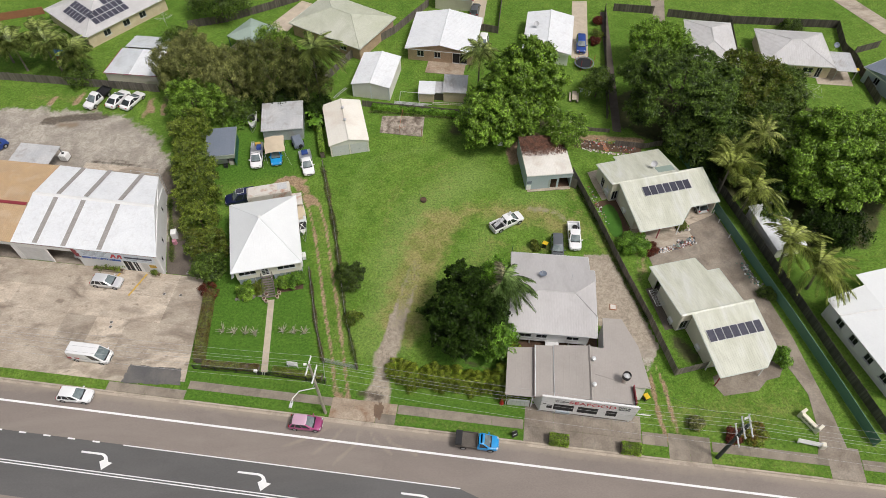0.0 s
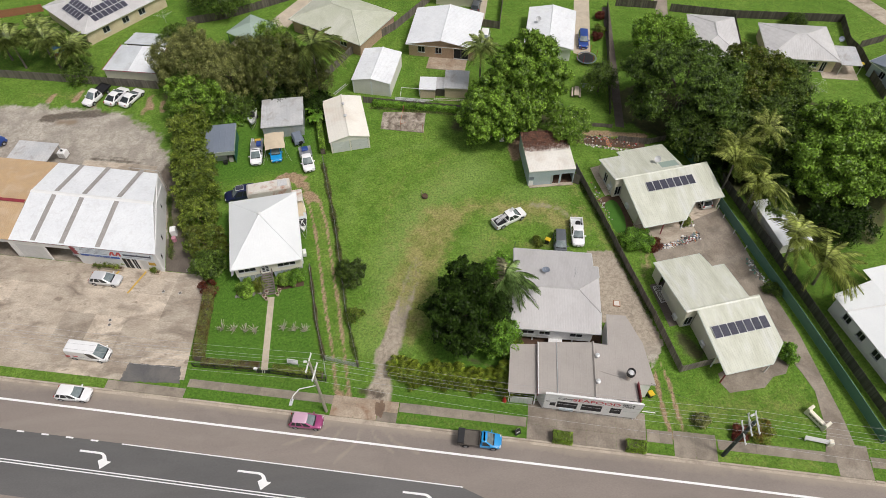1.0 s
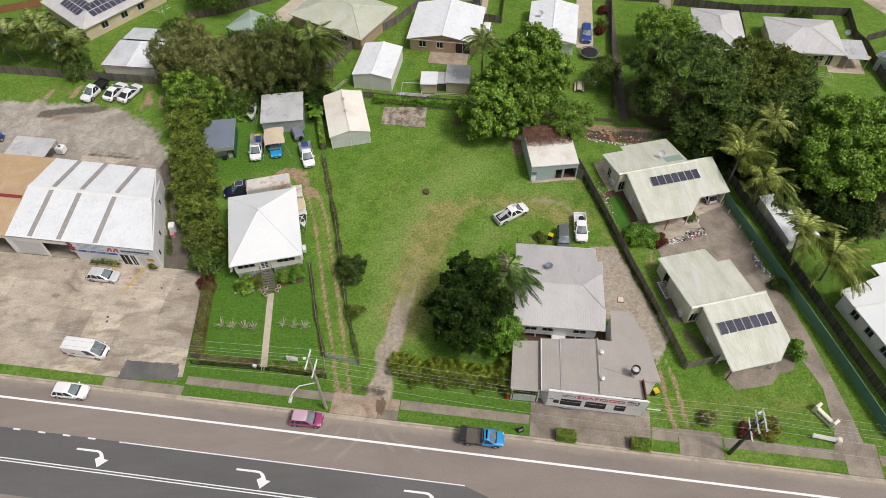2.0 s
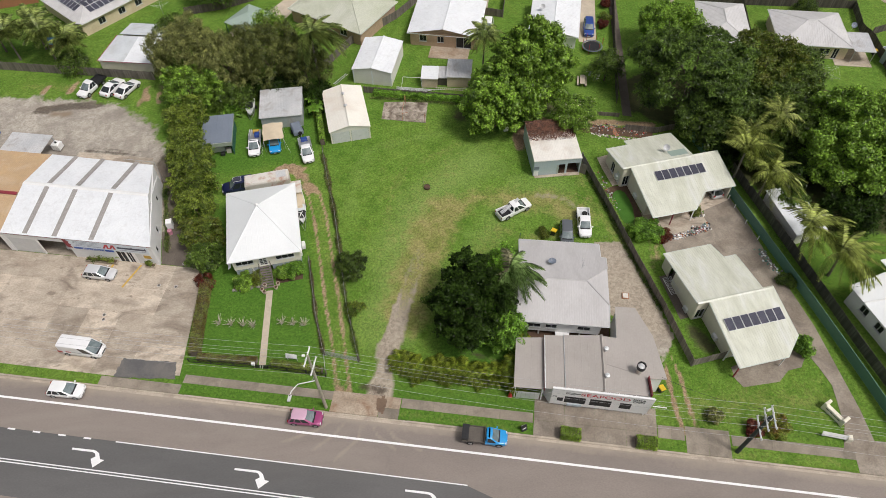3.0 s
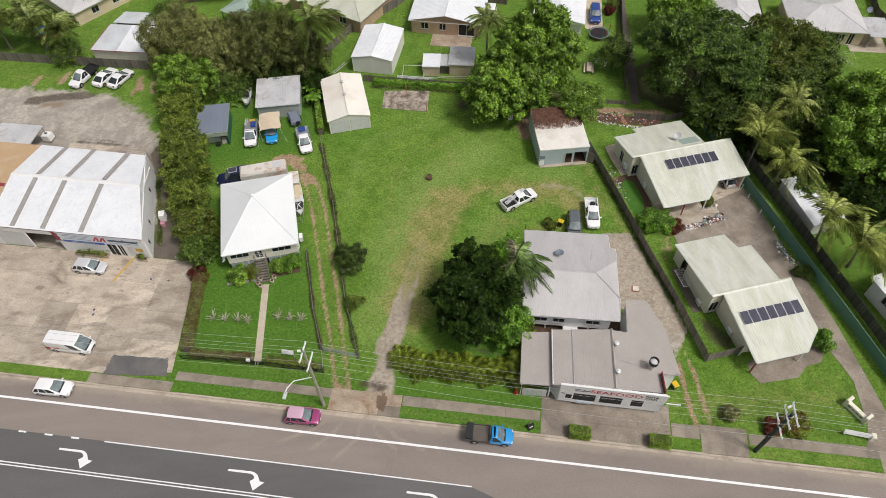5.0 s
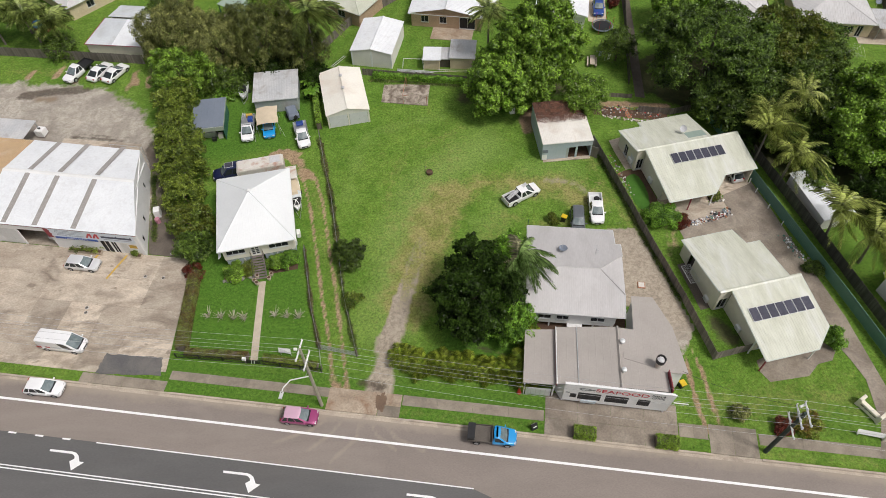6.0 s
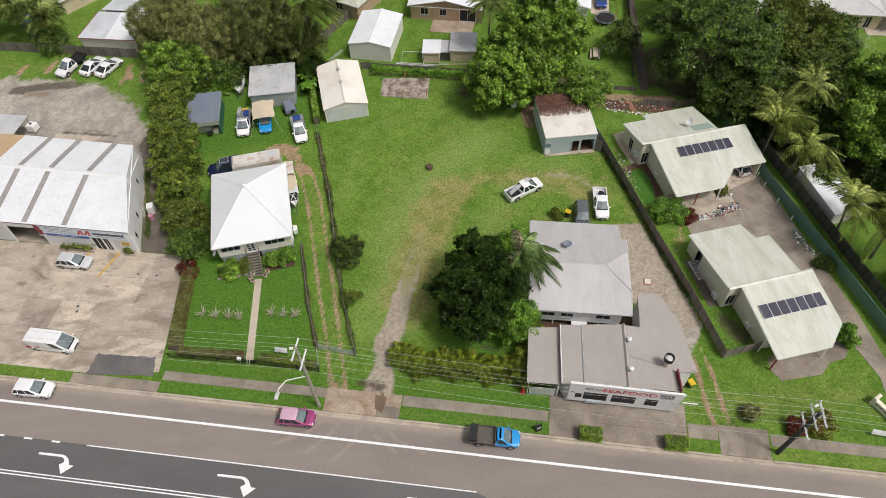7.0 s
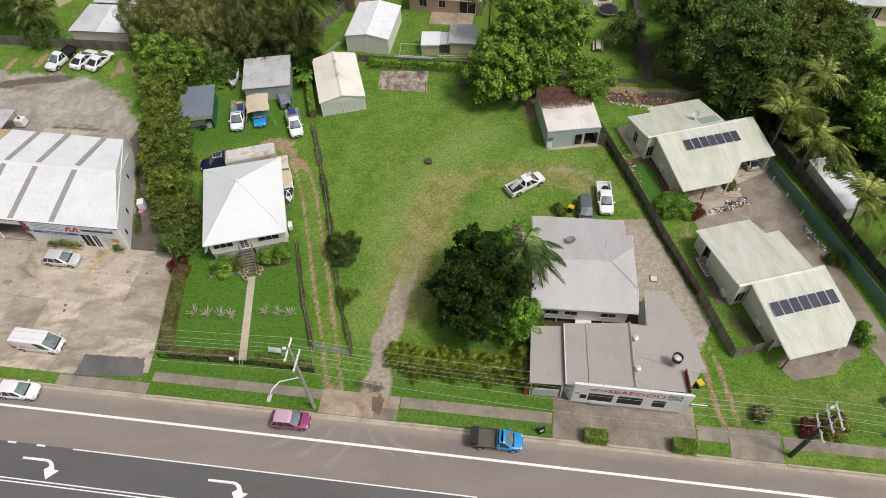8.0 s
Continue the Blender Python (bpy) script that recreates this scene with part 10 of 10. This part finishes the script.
clothesline(-51.9, 115.0, 20, "rotary clothesline on the lawn")
clothesline(65.0, 90.2, 30, "rotary clothesline on the lawn", 2.4)
c3 = clothesline(26.7, 92.0, 10, "rotary clothesline hung with washing")
for k in range(4):
    a = 0.4 + k * 1.4
    part("washing", Geo().slab([(math.cos(a) * 1.2, math.sin(a) * 1.2, 1.1), (math.cos(a) * 1.2 + 0.5, math.sin(a) * 1.2 + 0.1, 1.1), (math.cos(a) * 1.2 + 0.5, math.sin(a) * 1.2 + 0.1, 2.0), (math.cos(a) * 1.2, math.sin(a) * 1.2, 2.0)], 0.02), WHITE if k % 2 else BLUE_WALL, c3)
tp = thing("trampoline", "round black trampoline with red posts on the lawn", "trampoline", at(27.7, 100.6))
part("mat", Geo().tube([(0, 0, 0.78), (0, 0, 0.80)], 1.45, 28), BLACK, tp)
ring_ = [(1.7 * math.cos(a), 1.7 * math.sin(a), 0.8) for a in np.linspace(0, 2 * math.pi, 25)]
part("rim", Geo().tube(ring_, 0.1, 6, False), ROOF_SLATE, tp, smooth=True)
for k in range(6):
    a = k * math.pi / 3
    part("leg", Geo().tube([(1.6 * math.cos(a), 1.6 * math.sin(a), 0), (1.7 * math.cos(a), 1.7 * math.sin(a), 0.8), (1.75 * math.cos(a), 1.75 * math.sin(a), 2.3)], 0.035, 5), RED, tp)
pb = thing("picnic_table", "weathered timber picnic table on the lawn", "table", at(24.6, 91.4, 80))
part("tabletop", Geo().chamfer(-1.2, -0.4, 0.7, 1.2, 0.4, 0.76, 0.015), PATH_M, pb)
for y in (-0.75, 0.6):
    part("seat", Geo().chamfer(-1.2, y, 0.42, 1.2, y + 0.25, 0.47, 0.012), PATH_M, pb)
for x in (-0.9, 0.9):
    part("leg", Geo().slab([(x, -0.7, 0), (x, -0.55, 0), (x, -0.15, 0.7), (x, -0.3, 0.7)], 0.06), WOOD, pb)
    part("leg", Geo().slab([(x, 0.55, 0), (x, 0.7, 0), (x, 0.3, 0.7), (x, 0.15, 0.7)], 0.06), WOOD, pb)
tk = thing("water_tank", "white plastic water tank on a pallet in the yard", "tank", at(-59.3, 78.2, -10))
part("tank", Geo().chamfer(-0.6, -0.6, 0.15, 0.6, 0.6, 1.25, 0.12), WHITE, tk)
part("lid", Geo().tube([(0, 0, 1.25), (0, 0, 1.32)], 0.2, 12), BLACK, tk)
part("pallet", Geo().box(-0.65, -0.65, 0, 0.65, 0.65, 0.15), WOOD, tk)
for k in range(4):
    part("cage_bar", Geo().tube([(-0.6 + 0.4 * k, -0.63, 0.15), (-0.6 + 0.4 * k, -0.63, 1.2)], 0.02, 4), STEEL, tk)
pool = thing("pool", "blue above-ground pool behind the palms", "pool", at(-69.0, 106.5))
part("wall", Geo().tube([(0, 0, 0), (0, 0, 0.9)], 2.0, 24, False), TERRACOTTA, pool)
part("water", Geo().tube([(0, 0, 0.7), (0, 0, 0.78)], 1.97, 24), POOL, pool)


def dish(x, y, z, deg, r, label, mt=None, tilt=-42):
    t = thing("satellite_dish", label, "satellite dish", at(x, y, deg, z))
    rings = [[(rr * math.cos(a), rr * math.sin(a), 0.35 * (rr / r) ** 2 * r) for a in np.linspace(0, 2 * math.pi, 21)[:-1]] for rr in (0.05, r * 0.4, r * 0.75, r)]
    g = Geo()
    g.v = [p for q in rings for p in q]
    g.f = [(i * 20 + k, i * 20 + (k + 1) % 20, (i + 1) * 20 + (k + 1) % 20, (i + 1) * 20 + k) for i in range(3) for k in range(20)] + [tuple(range(20))]
    part("reflector", g, mt or ROOF_OLD, t, m=pose(0, 0, 0.55, tilt, 0, 0), smooth=True)
    part("mast", Geo().tube([(0, 0.05, -0.3), (0, 0.05, 0.5)], 0.035, 6), STEEL, t)
    part("feed_arm", Geo().tube([(0, 0, 0.4), (0, 0.5, 1.0)], 0.02, 5), STEEL, t)


dish(14.0, 50.3, 4.25, 20, 0.5, "grey mesh dish on the grey roof", ROOF_SLATE, -6)
dish(33.2, 70.9, 3.6, 160, 0.48, "pale dish on the unit roof")
dish(19.5, 108.5, 3.2, 170, 0.48, "grey dish on the white roof")
dish(73.3, 101.5, 2.6, 170, 0.5, "grey dish beside the house", ROOF_SLATE)
ant = thing("tv_antenna", "thin rooftop television antenna", "antenna", at(17.6, 49.4, 0, 4.5))
part("mast", Geo().tube([(0, 0, -0.2), (0, 0, 1.3)], 0.02, 5), STEEL, ant)
for k in range(5):
    part("element", Geo().tube([(-0.25, -0.5 + k * 0.25, 1.28), (0.25, -0.5 + k * 0.25, 1.28)], 0.01, 4), STEEL, ant)
part("boom", Geo().tube([(0, -0.6, 1.28), (0, 0.6, 1.28)], 0.015, 4), STEEL, ant)

# panels on the far house
nm = at(-64.3, 107.4, 48.8)
slope = lambda v: 2.7 + v * 2.0 / 7.4


def roof_panel(u, v_, across):
    """A panel on the right-hand face, or, across, on the left-hand one."""
    c = [(0, 0), (1.0, 0), (1.0, 1.6), (0, 1.6)]
    pts = [(u + p, v_ + q, slope(v_ + q) + 0.12) for p, q in c] if not across else [(u + q, v_ - p, slope(u + q) + 0.12) for p, q in c]
    t = solo("solar_panel", Geo().slab(pts, 0.04), ALU, "dark solar panel on the pale hip roof", "solar panel", nm, "roof panels")
    mid = sum((Vector(p) for p in pts), Vector()) / 4
    part("cell_sheet", Geo().slab([tuple(Vector(p).lerp(mid, 0.07) + Vector((0, 0, 0.014))) for p in pts], 0.008), PANEL, t)


for j in range(2):
    for i in range(7):
        roof_panel(3.4 + i * 1.04, 1.4 + j * 1.66, False)
for i in range(3):
    roof_panel(7.5 + i * 1.04, 4.72, False)
for j in range(2):
    for i in range(6):
        roof_panel(1.6 + j * 1.66, 10.2 - i * 1.04, True)

# gate, signs, letterboxes
gt = thing("gate", "galvanised bar gate closing the side track", "gate", at(-14.2, 40.55, -14.5))
for k in range(6):
    part("bar", Geo().tube([(0.05, 0, 0.2 + k * 0.17), (4.1, 0, 0.2 + k * 0.17)], 0.022, 5), STEEL, gt)
for x in (0.05, 1.4, 2.75, 4.1):
    part("upright", Geo().tube([(x, 0, 0.15), (x, 0, 1.1)], 0.028, 5), STEEL, gt)
for x in (-0.1, 4.25):
    part("gate_post", Geo().tube([(x, 0, 0), (x, 0, 1.35)], 0.09, 8), WOOD_DARK, gt)
g2 = thing("gate", "small dark gate with white stripes at the path", "gate", at(-22.35, 39.0, -7))
part("leaf", Geo().box(0, -0.02, 0.1, 1.4, 0.02, 0.9), BLACK, g2)
for x in (0.45, 0.75):
    part("stripe", Geo().slab([(x, -0.03, 0.12), (x + 0.1, -0.03, 0.12), (x + 0.3, -0.03, 0.88), (x + 0.2, -0.03, 0.88)], 0.01), WHITE, g2)
part("letterbox", Geo().chamfer(-0.35, -0.15, 0.9, 0.05, 0.15, 1.25, 0.04), WHITE, g2)
part("box_post", Geo().box(-0.2, -0.05, 0, -0.1, 0.05, 0.9), WOOD, g2)
sb = thing("sign_board", "small white sign board on two posts behind the fence", "sign", at(-18.8, 39.9, -10))
part("board", Geo().slab([(0, 0, 0.75), (1.4, 0, 0.75), (1.4, 0.25, 1.35), (0, 0.25, 1.35)], 0.04), WHITE, sb)
for x in (0.1, 1.3):
    part("post", Geo().box(x - 0.04, 0.12, 0, x + 0.04, 0.2, 1.0), STEEL, sb)
for k in range(3):
    part("text_bar", Geo().slab([(0.15, -0.01 + 0.06 * k, 0.86 + 0.145 * k), (1.2 - 0.2 * k, -0.01 + 0.06 * k, 0.86 + 0.145 * k), (1.2 - 0.2 * k, 0.02 + 0.06 * k, 0.93 + 0.145 * k), (0.15, 0.02 + 0.06 * k, 0.93 + 0.145 * k)], 0.008), ROOF_OLD, sb)
ws_ = thing("sign_board", "low cream brick-framed letterbox wall on the lawn", "letterbox", at(43.9, 31.3, -60))
part("beam", Geo().chamfer(-1.3, -0.25, 0.0, 1.3, 0.25, 0.85, 0.05), CREAM, ws_)
for x in (-1.35, 1.05):
    part("pier", Geo().chamfer(x, -0.35, 0, x + 0.35, 0.6, 1.25, 0.06), CREAM, ws_)
for k in range(4):
    part("slot", Geo().box(-0.9 + k * 0.48, -0.26, 0.45, -0.55 + k * 0.48, -0.245, 0.6), BLACK, ws_)
wb = thing("sign_board", "long low white sign board beside the driveway", "sign", at(43.3, 28.6, -14))
part("board", Geo().slab([(-1.7, -0.15, 0.45), (1.1, -0.15, 0.45), (1.1, 0.1, 0.95), (-1.7, 0.1, 0.95)], 0.06), WHITE, wb)
part("post", Geo().box(-1.5, -0.05, 0, -1.4, 0.05, 0.7), WHITE, wb)
part("pillar", Geo().chamfer(0.9, -0.25, 0, 1.4, 0.35, 0.9, 0.05), CREAM, wb)
af = thing("a_frame_sign", "small dark folding sign on the grass verge", "sign", at(8.9, 30.6, 25))
for s in (-1, 1):
    part("leaf", Geo().slab([(-0.35, s * 0.3, 0.02), (0.35, s * 0.3, 0.02), (0.35, 0.02 * s, 0.95), (-0.35, 0.02 * s, 0.95)], 0.03), BLACK, af)
    part("text_bar", Geo().slab([(-0.22, s * 0.2, 0.4), (0.22, s * 0.2, 0.4), (0.22, s * 0.17, 0.5), (-0.22, s * 0.17, 0.5)], 0.05), WHITE, af)
ro = thing("red_ornament", "red figure-shaped bollard by the shop gate", "bollard", at(7.75, 34.6))
part("base", Geo().tube([(0, 0, 0), (0, 0, 0.45), (0, 0, 1.1), (0, 0, 1.5)], [0.28, 0.2, 0.12, 0.05], 10), RED, ro, smooth=True)
part("cap", Geo().tube([(0, 0, 1.35), (0, 0, 1.5)], 0.1, 8), WHITE, ro)
fpit = thing("fire_pit", "rusty wire fire pit on the lawn", "fire pit", at(-1.7, 67.9))
part("ring", Geo().tube([(0, 0, 0), (0, 0, 0.4)], 0.45, 14, False), WOOD_DARK, fpit)
part("ash", Geo().tube([(0, 0, 0), (0, 0, 0.3)], 0.47, 12), SOIL, fpit)
part("handle", Geo().tube([(-0.45, 0.3, 0), (-0.5, 0.35, 1.0), (-0.3, 0.35, 1.05)], 0.03, 5), WOOD, fpit)
part("post", Geo().tube([(0, 0, 0), (0, 0, 1.3)], 0.04, 6), GREEN_WALL, thing("tap_post", "dark green tap post on the lawn", "tap post", at(11.0, 57.9)))
dr = thing("drain_cover", "rusty square drain cover in the gravel", "drain cover", at(23.7, 48.1, -8))
part("frame", Geo().chamfer(-0.45, -0.45, 0, 0.45, 0.45, 0.1, 0.02), TERRACOTTA, dr)
part("lid", Geo().box(-0.35, -0.35, 0.1, 0.35, 0.35, 0.13), RUSTY, dr)
for x, y in ((42.3, 62.6), (43.0, 59.7), (43.8, 56.8), (42.0, 64.4)):
    t = thing("bollard", "short white bollard along the green fence", "bollard", at(x - 0.35, y), "white bollards")
    part("post", Geo().tube([(0, 0, 0), (0, 0, 0.75)], 0.07, 10), WHITE, t)
    part("cap", Geo().tube([(0, 0, 0.75), (0, 0, 0.82)], [0.09, 0.04], 10), WHITE, t)
ym = thing("bay_line", "faded yellow parking lines on the forecourt", "road marking", kind="structure")
for a, b in ((((-40.3), 54.9), ((-41.9), 51.3)), ((-44.0, 55.3), (-45.0, 53.0))):
    a, b = Vector(a), Vector(b)
    n_ = Vector((-(b - a).y, (b - a).x)).normalized() * 0.13
    part("line", Geo().prism([tuple(a - n_), tuple(b - n_), tuple(b + n_), tuple(a + n_)][::-1], 0.03, 0.046), YELLOW_PAINT, ym)

# pots by the stairs, stones and ornaments of the unit's rock border
rng_s = np.random.default_rng(3)
for x, y in ((-23.25, 50.2), (-23.0, 50.9), (-21.5, 50.5), (-21.3, 51.1), (-22.9, 49.8)):
    t = thing("flower_pot", "pale glazed flower pot by the front stairs", "flower pot", at(x, y), "stair pots")
    part("pot", Geo().tube([(0, 0, 0), (0, 0, 0.25), (0, 0, 0.45), (0, 0, 0.5)], [0.15, 0.24, 0.22, 0.26], 12), PATH_M, t, smooth=True)
    part("soil", Geo().tube([(0, 0, 0.44), (0, 0, 0.505)], 0.2, 10), SOIL, t)


def border(name, label, line, width, count, seed, mats, size=(0.14, 0.34)):
    """A border of single stones and ornaments along a line."""
    rng_ = np.random.default_rng(seed)
    t = thing(name, label, "rock border")
    kinds_ = []
    for k in range(5):
        b = bmesh.new()
        bmesh.ops.create_icosphere(b, subdivisions=1, radius=1.0)
        for v_ in b.verts:
            v_.co *= rng_.uniform(0.75, 1.15)
            v_.co.z *= 0.75
        me = bpy.data.meshes.new("stone")
        b.to_mesh(me)
        b.free()
        kinds_.append(me)
    variants = []
    for mt in mats:
        for me in kinds_[:3]:
            c = me.copy()
            c.materials.append(mt)
            variants.append(c)
    for i in range(count):
        s = rng_.uniform(0, len(line) - 1.001)
        a, b = line[int(s)], line[int(s) + 1]
        f = s - int(s)
        x, y = a[0] + (b[0] - a[0]) * f + rng_.normal(0, width), a[1] + (b[1] - a[1]) * f + rng_.normal(0, width)
        r = rng_.uniform(*size)
        ob = part("stone", variants[rng_.integers(len(variants))], None, t, m=pose(x, y, r * 0.4, 0, 0, rng_.uniform(0, 360)) @ Matrix.Diagonal((r, r, r, 1)))


border("rock_border", "crowded border of pale stones, pots and coloured ornaments", [(30.7, 57.15), (31.9, 57.55), (33.2, 57.8), (34.5, 58.1), (36.1, 58.6), (37.5, 59.1)], 0.24, 290, 11, (STONE, WHITE, STONE, TERRACOTTA, ROOF_OLD, ROOF_SLATE, PATH_M, WHITE, BLACK, LEAF_RED), (0.08, 0.19))
border("ornament_border", "pots and coloured ornaments heaped beside the rock border", [(35.0, 58.5), (36.2, 59.0), (37.6, 59.5)], 0.26, 120, 18, (STONE, GREEN_FENCE, BLACK, MAROON, ROOF_SLATE, WHITE, BLACK, TERRACOTTA, WOOD_DARK, GREEN_WALL), (0.08, 0.2))
border("rock_border", "pale stones round the small square bed", [(35.4, 60.95), (37.25, 61.35), (36.75, 62.6)], 0.07, 50, 19, (WHITE, PATH_M, STONE), (0.09, 0.16))
border("rock_border", "border of pale stones by the green fence", [(43.2, 55.0), (43.7, 53.2), (44.4, 51.2)], 0.28, 90, 12, (STONE, WHITE, ROOF_OLD, GREEN_FENCE, STONE), (0.07, 0.2))
border("rock_border", "white stones and ornaments beside the unit path", [(24.0, 70.2), (24.4, 67.4), (25.0, 65.6), (25.6, 62.0)], 0.22, 50, 13, (STONE, STONE, TERRACOTTA, ROOF_OLD), (0.06, 0.16))
border("rock_border", "row of white stones along the back garden bed", [(24.0, 78.9), (26.0, 78.2), (29.5, 77.4), (33.5, 76.8)], 0.16, 110, 14, (PATH_M, STONE, STONE, WHITE), (0.07, 0.17))
border("ornament_border", "crowded pots and small coloured ornaments in the back garden bed", [(24.4, 80.4), (27.0, 80.0), (30.0, 79.2), (33.0, 78.2)], 0.5, 110, 17, (STONE, STONE, RED, TERRACOTTA, ROOF_OLD, BLACK, WOOD_DARK, PATH_M), (0.07, 0.2))
border("rock_border", "stones edging the house garden bed", [(-27.1, 50.4), (-25.0, 50.7), (-23.4, 51.0)], 0.1, 20, 15, (STONE,))
# red mat with ornaments in the back garden
om = thing("garden_mat", "narrow terracotta strip with stone ornaments in the garden", "mat", at(27.9, 79.2, 12))
part("mat", Geo().box(-0.3, -1.2, 0.04, 0.3, 1.2, 0.08), TERRACOTTA, om)
for k in range(3):
    part("ornament", Geo().tube([(0, -0.8 + k * 0.7, 0.08), (0, -0.8 + k * 0.7, 0.16), (0, -0.8 + k * 0.7, 0.22)], [0.13, 0.11, 0.06], 8), STONE, om)
# pipes and ladders behind the back fence
pp = thing("pipe_stack", "stack of grey pipes and posts behind the fence", "pipes", at(-7.2, 90.6, -9))
for k in range(9):
    part("pipe", Geo().tube([(rng_s.uniform(0, 1), -0.35 + k * 0.14, 0.12 + 0.1 * (k % 2)), (rng_s.uniform(5.5, 7), -0.35 + k * 0.14, 0.12 + 0.1 * (k % 2))], 0.06, 6), ALU if k % 2 else ROOF_OLD, pp)
ld = thing("ladder_stack", "ladders lying beside the garden sheds", "ladder", at(-0.2, 90.3, -5))
for y in (0, 0.45):
    part("rail", Geo().tube([(0, y, 0.2), (5.4, y, 0.2)], 0.04, 5), RUSTY, ld)
for k in range(16):
    part("rung", Geo().tube([(0.2 + k * 0.33, 0, 0.2), (0.2 + k * 0.33, 0.45, 0.2)], 0.022, 5), RUSTY, ld)
sw = thing("swing_frame", "white tubular swing frame on the grass", "swing frame", at(-5.6, 91.6, -6))
part("frame", Geo().tube([(-0.3, -0.7, 0), (0, 0, 1.9), (-0.3, 0.7, 0)], 0.035, 5).tube([(3.3, -0.7, 0), (3.0, 0, 1.9), (3.3, 0.7, 0)], 0.035, 5).tube([(0, 0, 1.9), (3.0, 0, 1.9)], 0.035, 5), WHITE, sw)
l3 = thing("ladder_stack", "pale ladder lying beside the garage", "ladder", at(-17.2, 92.2, 55))
for y in (0, 0.4):
    part("rail", Geo().tube([(0, y, 0.15), (3.4, y, 0.15)], 0.035, 5), ALU, l3)
for k in range(10):
    part("rung", Geo().tube([(0.2 + k * 0.33, 0, 0.15), (0.2 + k * 0.33, 0.4, 0.15)], 0.02, 5), ALU, l3)
# gas bottle and stool by the workshop wall
pk = thing("drum", "pink drum beside the workshop wall", "drum", at(-37.6, 60.3))
part("barrel", Geo().tube([(0, 0, 0), (0, 0, 0.75)], 0.32, 14), surf("pink_plastic", (0.55, 0.25, 0.32)), pk, smooth=True)
wc = thing("cabinet", "white metal cabinet beside the workshop wall", "cabinet", at(-37.9, 61.6, 102))
part("box", Geo().chamfer(-0.5, -0.4, 0, 0.5, 0.4, 1.2, 0.04), WHITE, wc)

wbx = thing("meter_box", "small white metal box standing beside the old shed", "box", at(10.8, 80.0, 8))
part("body", Geo().chamfer(-0.35, -0.25, 0, 0.35, 0.25, 0.9, 0.03), WHITE, wbx)
part("lid", Geo().chamfer(-0.38, -0.28, 0.9, 0.38, 0.28, 0.98, 0.03), WHITE, wbx)
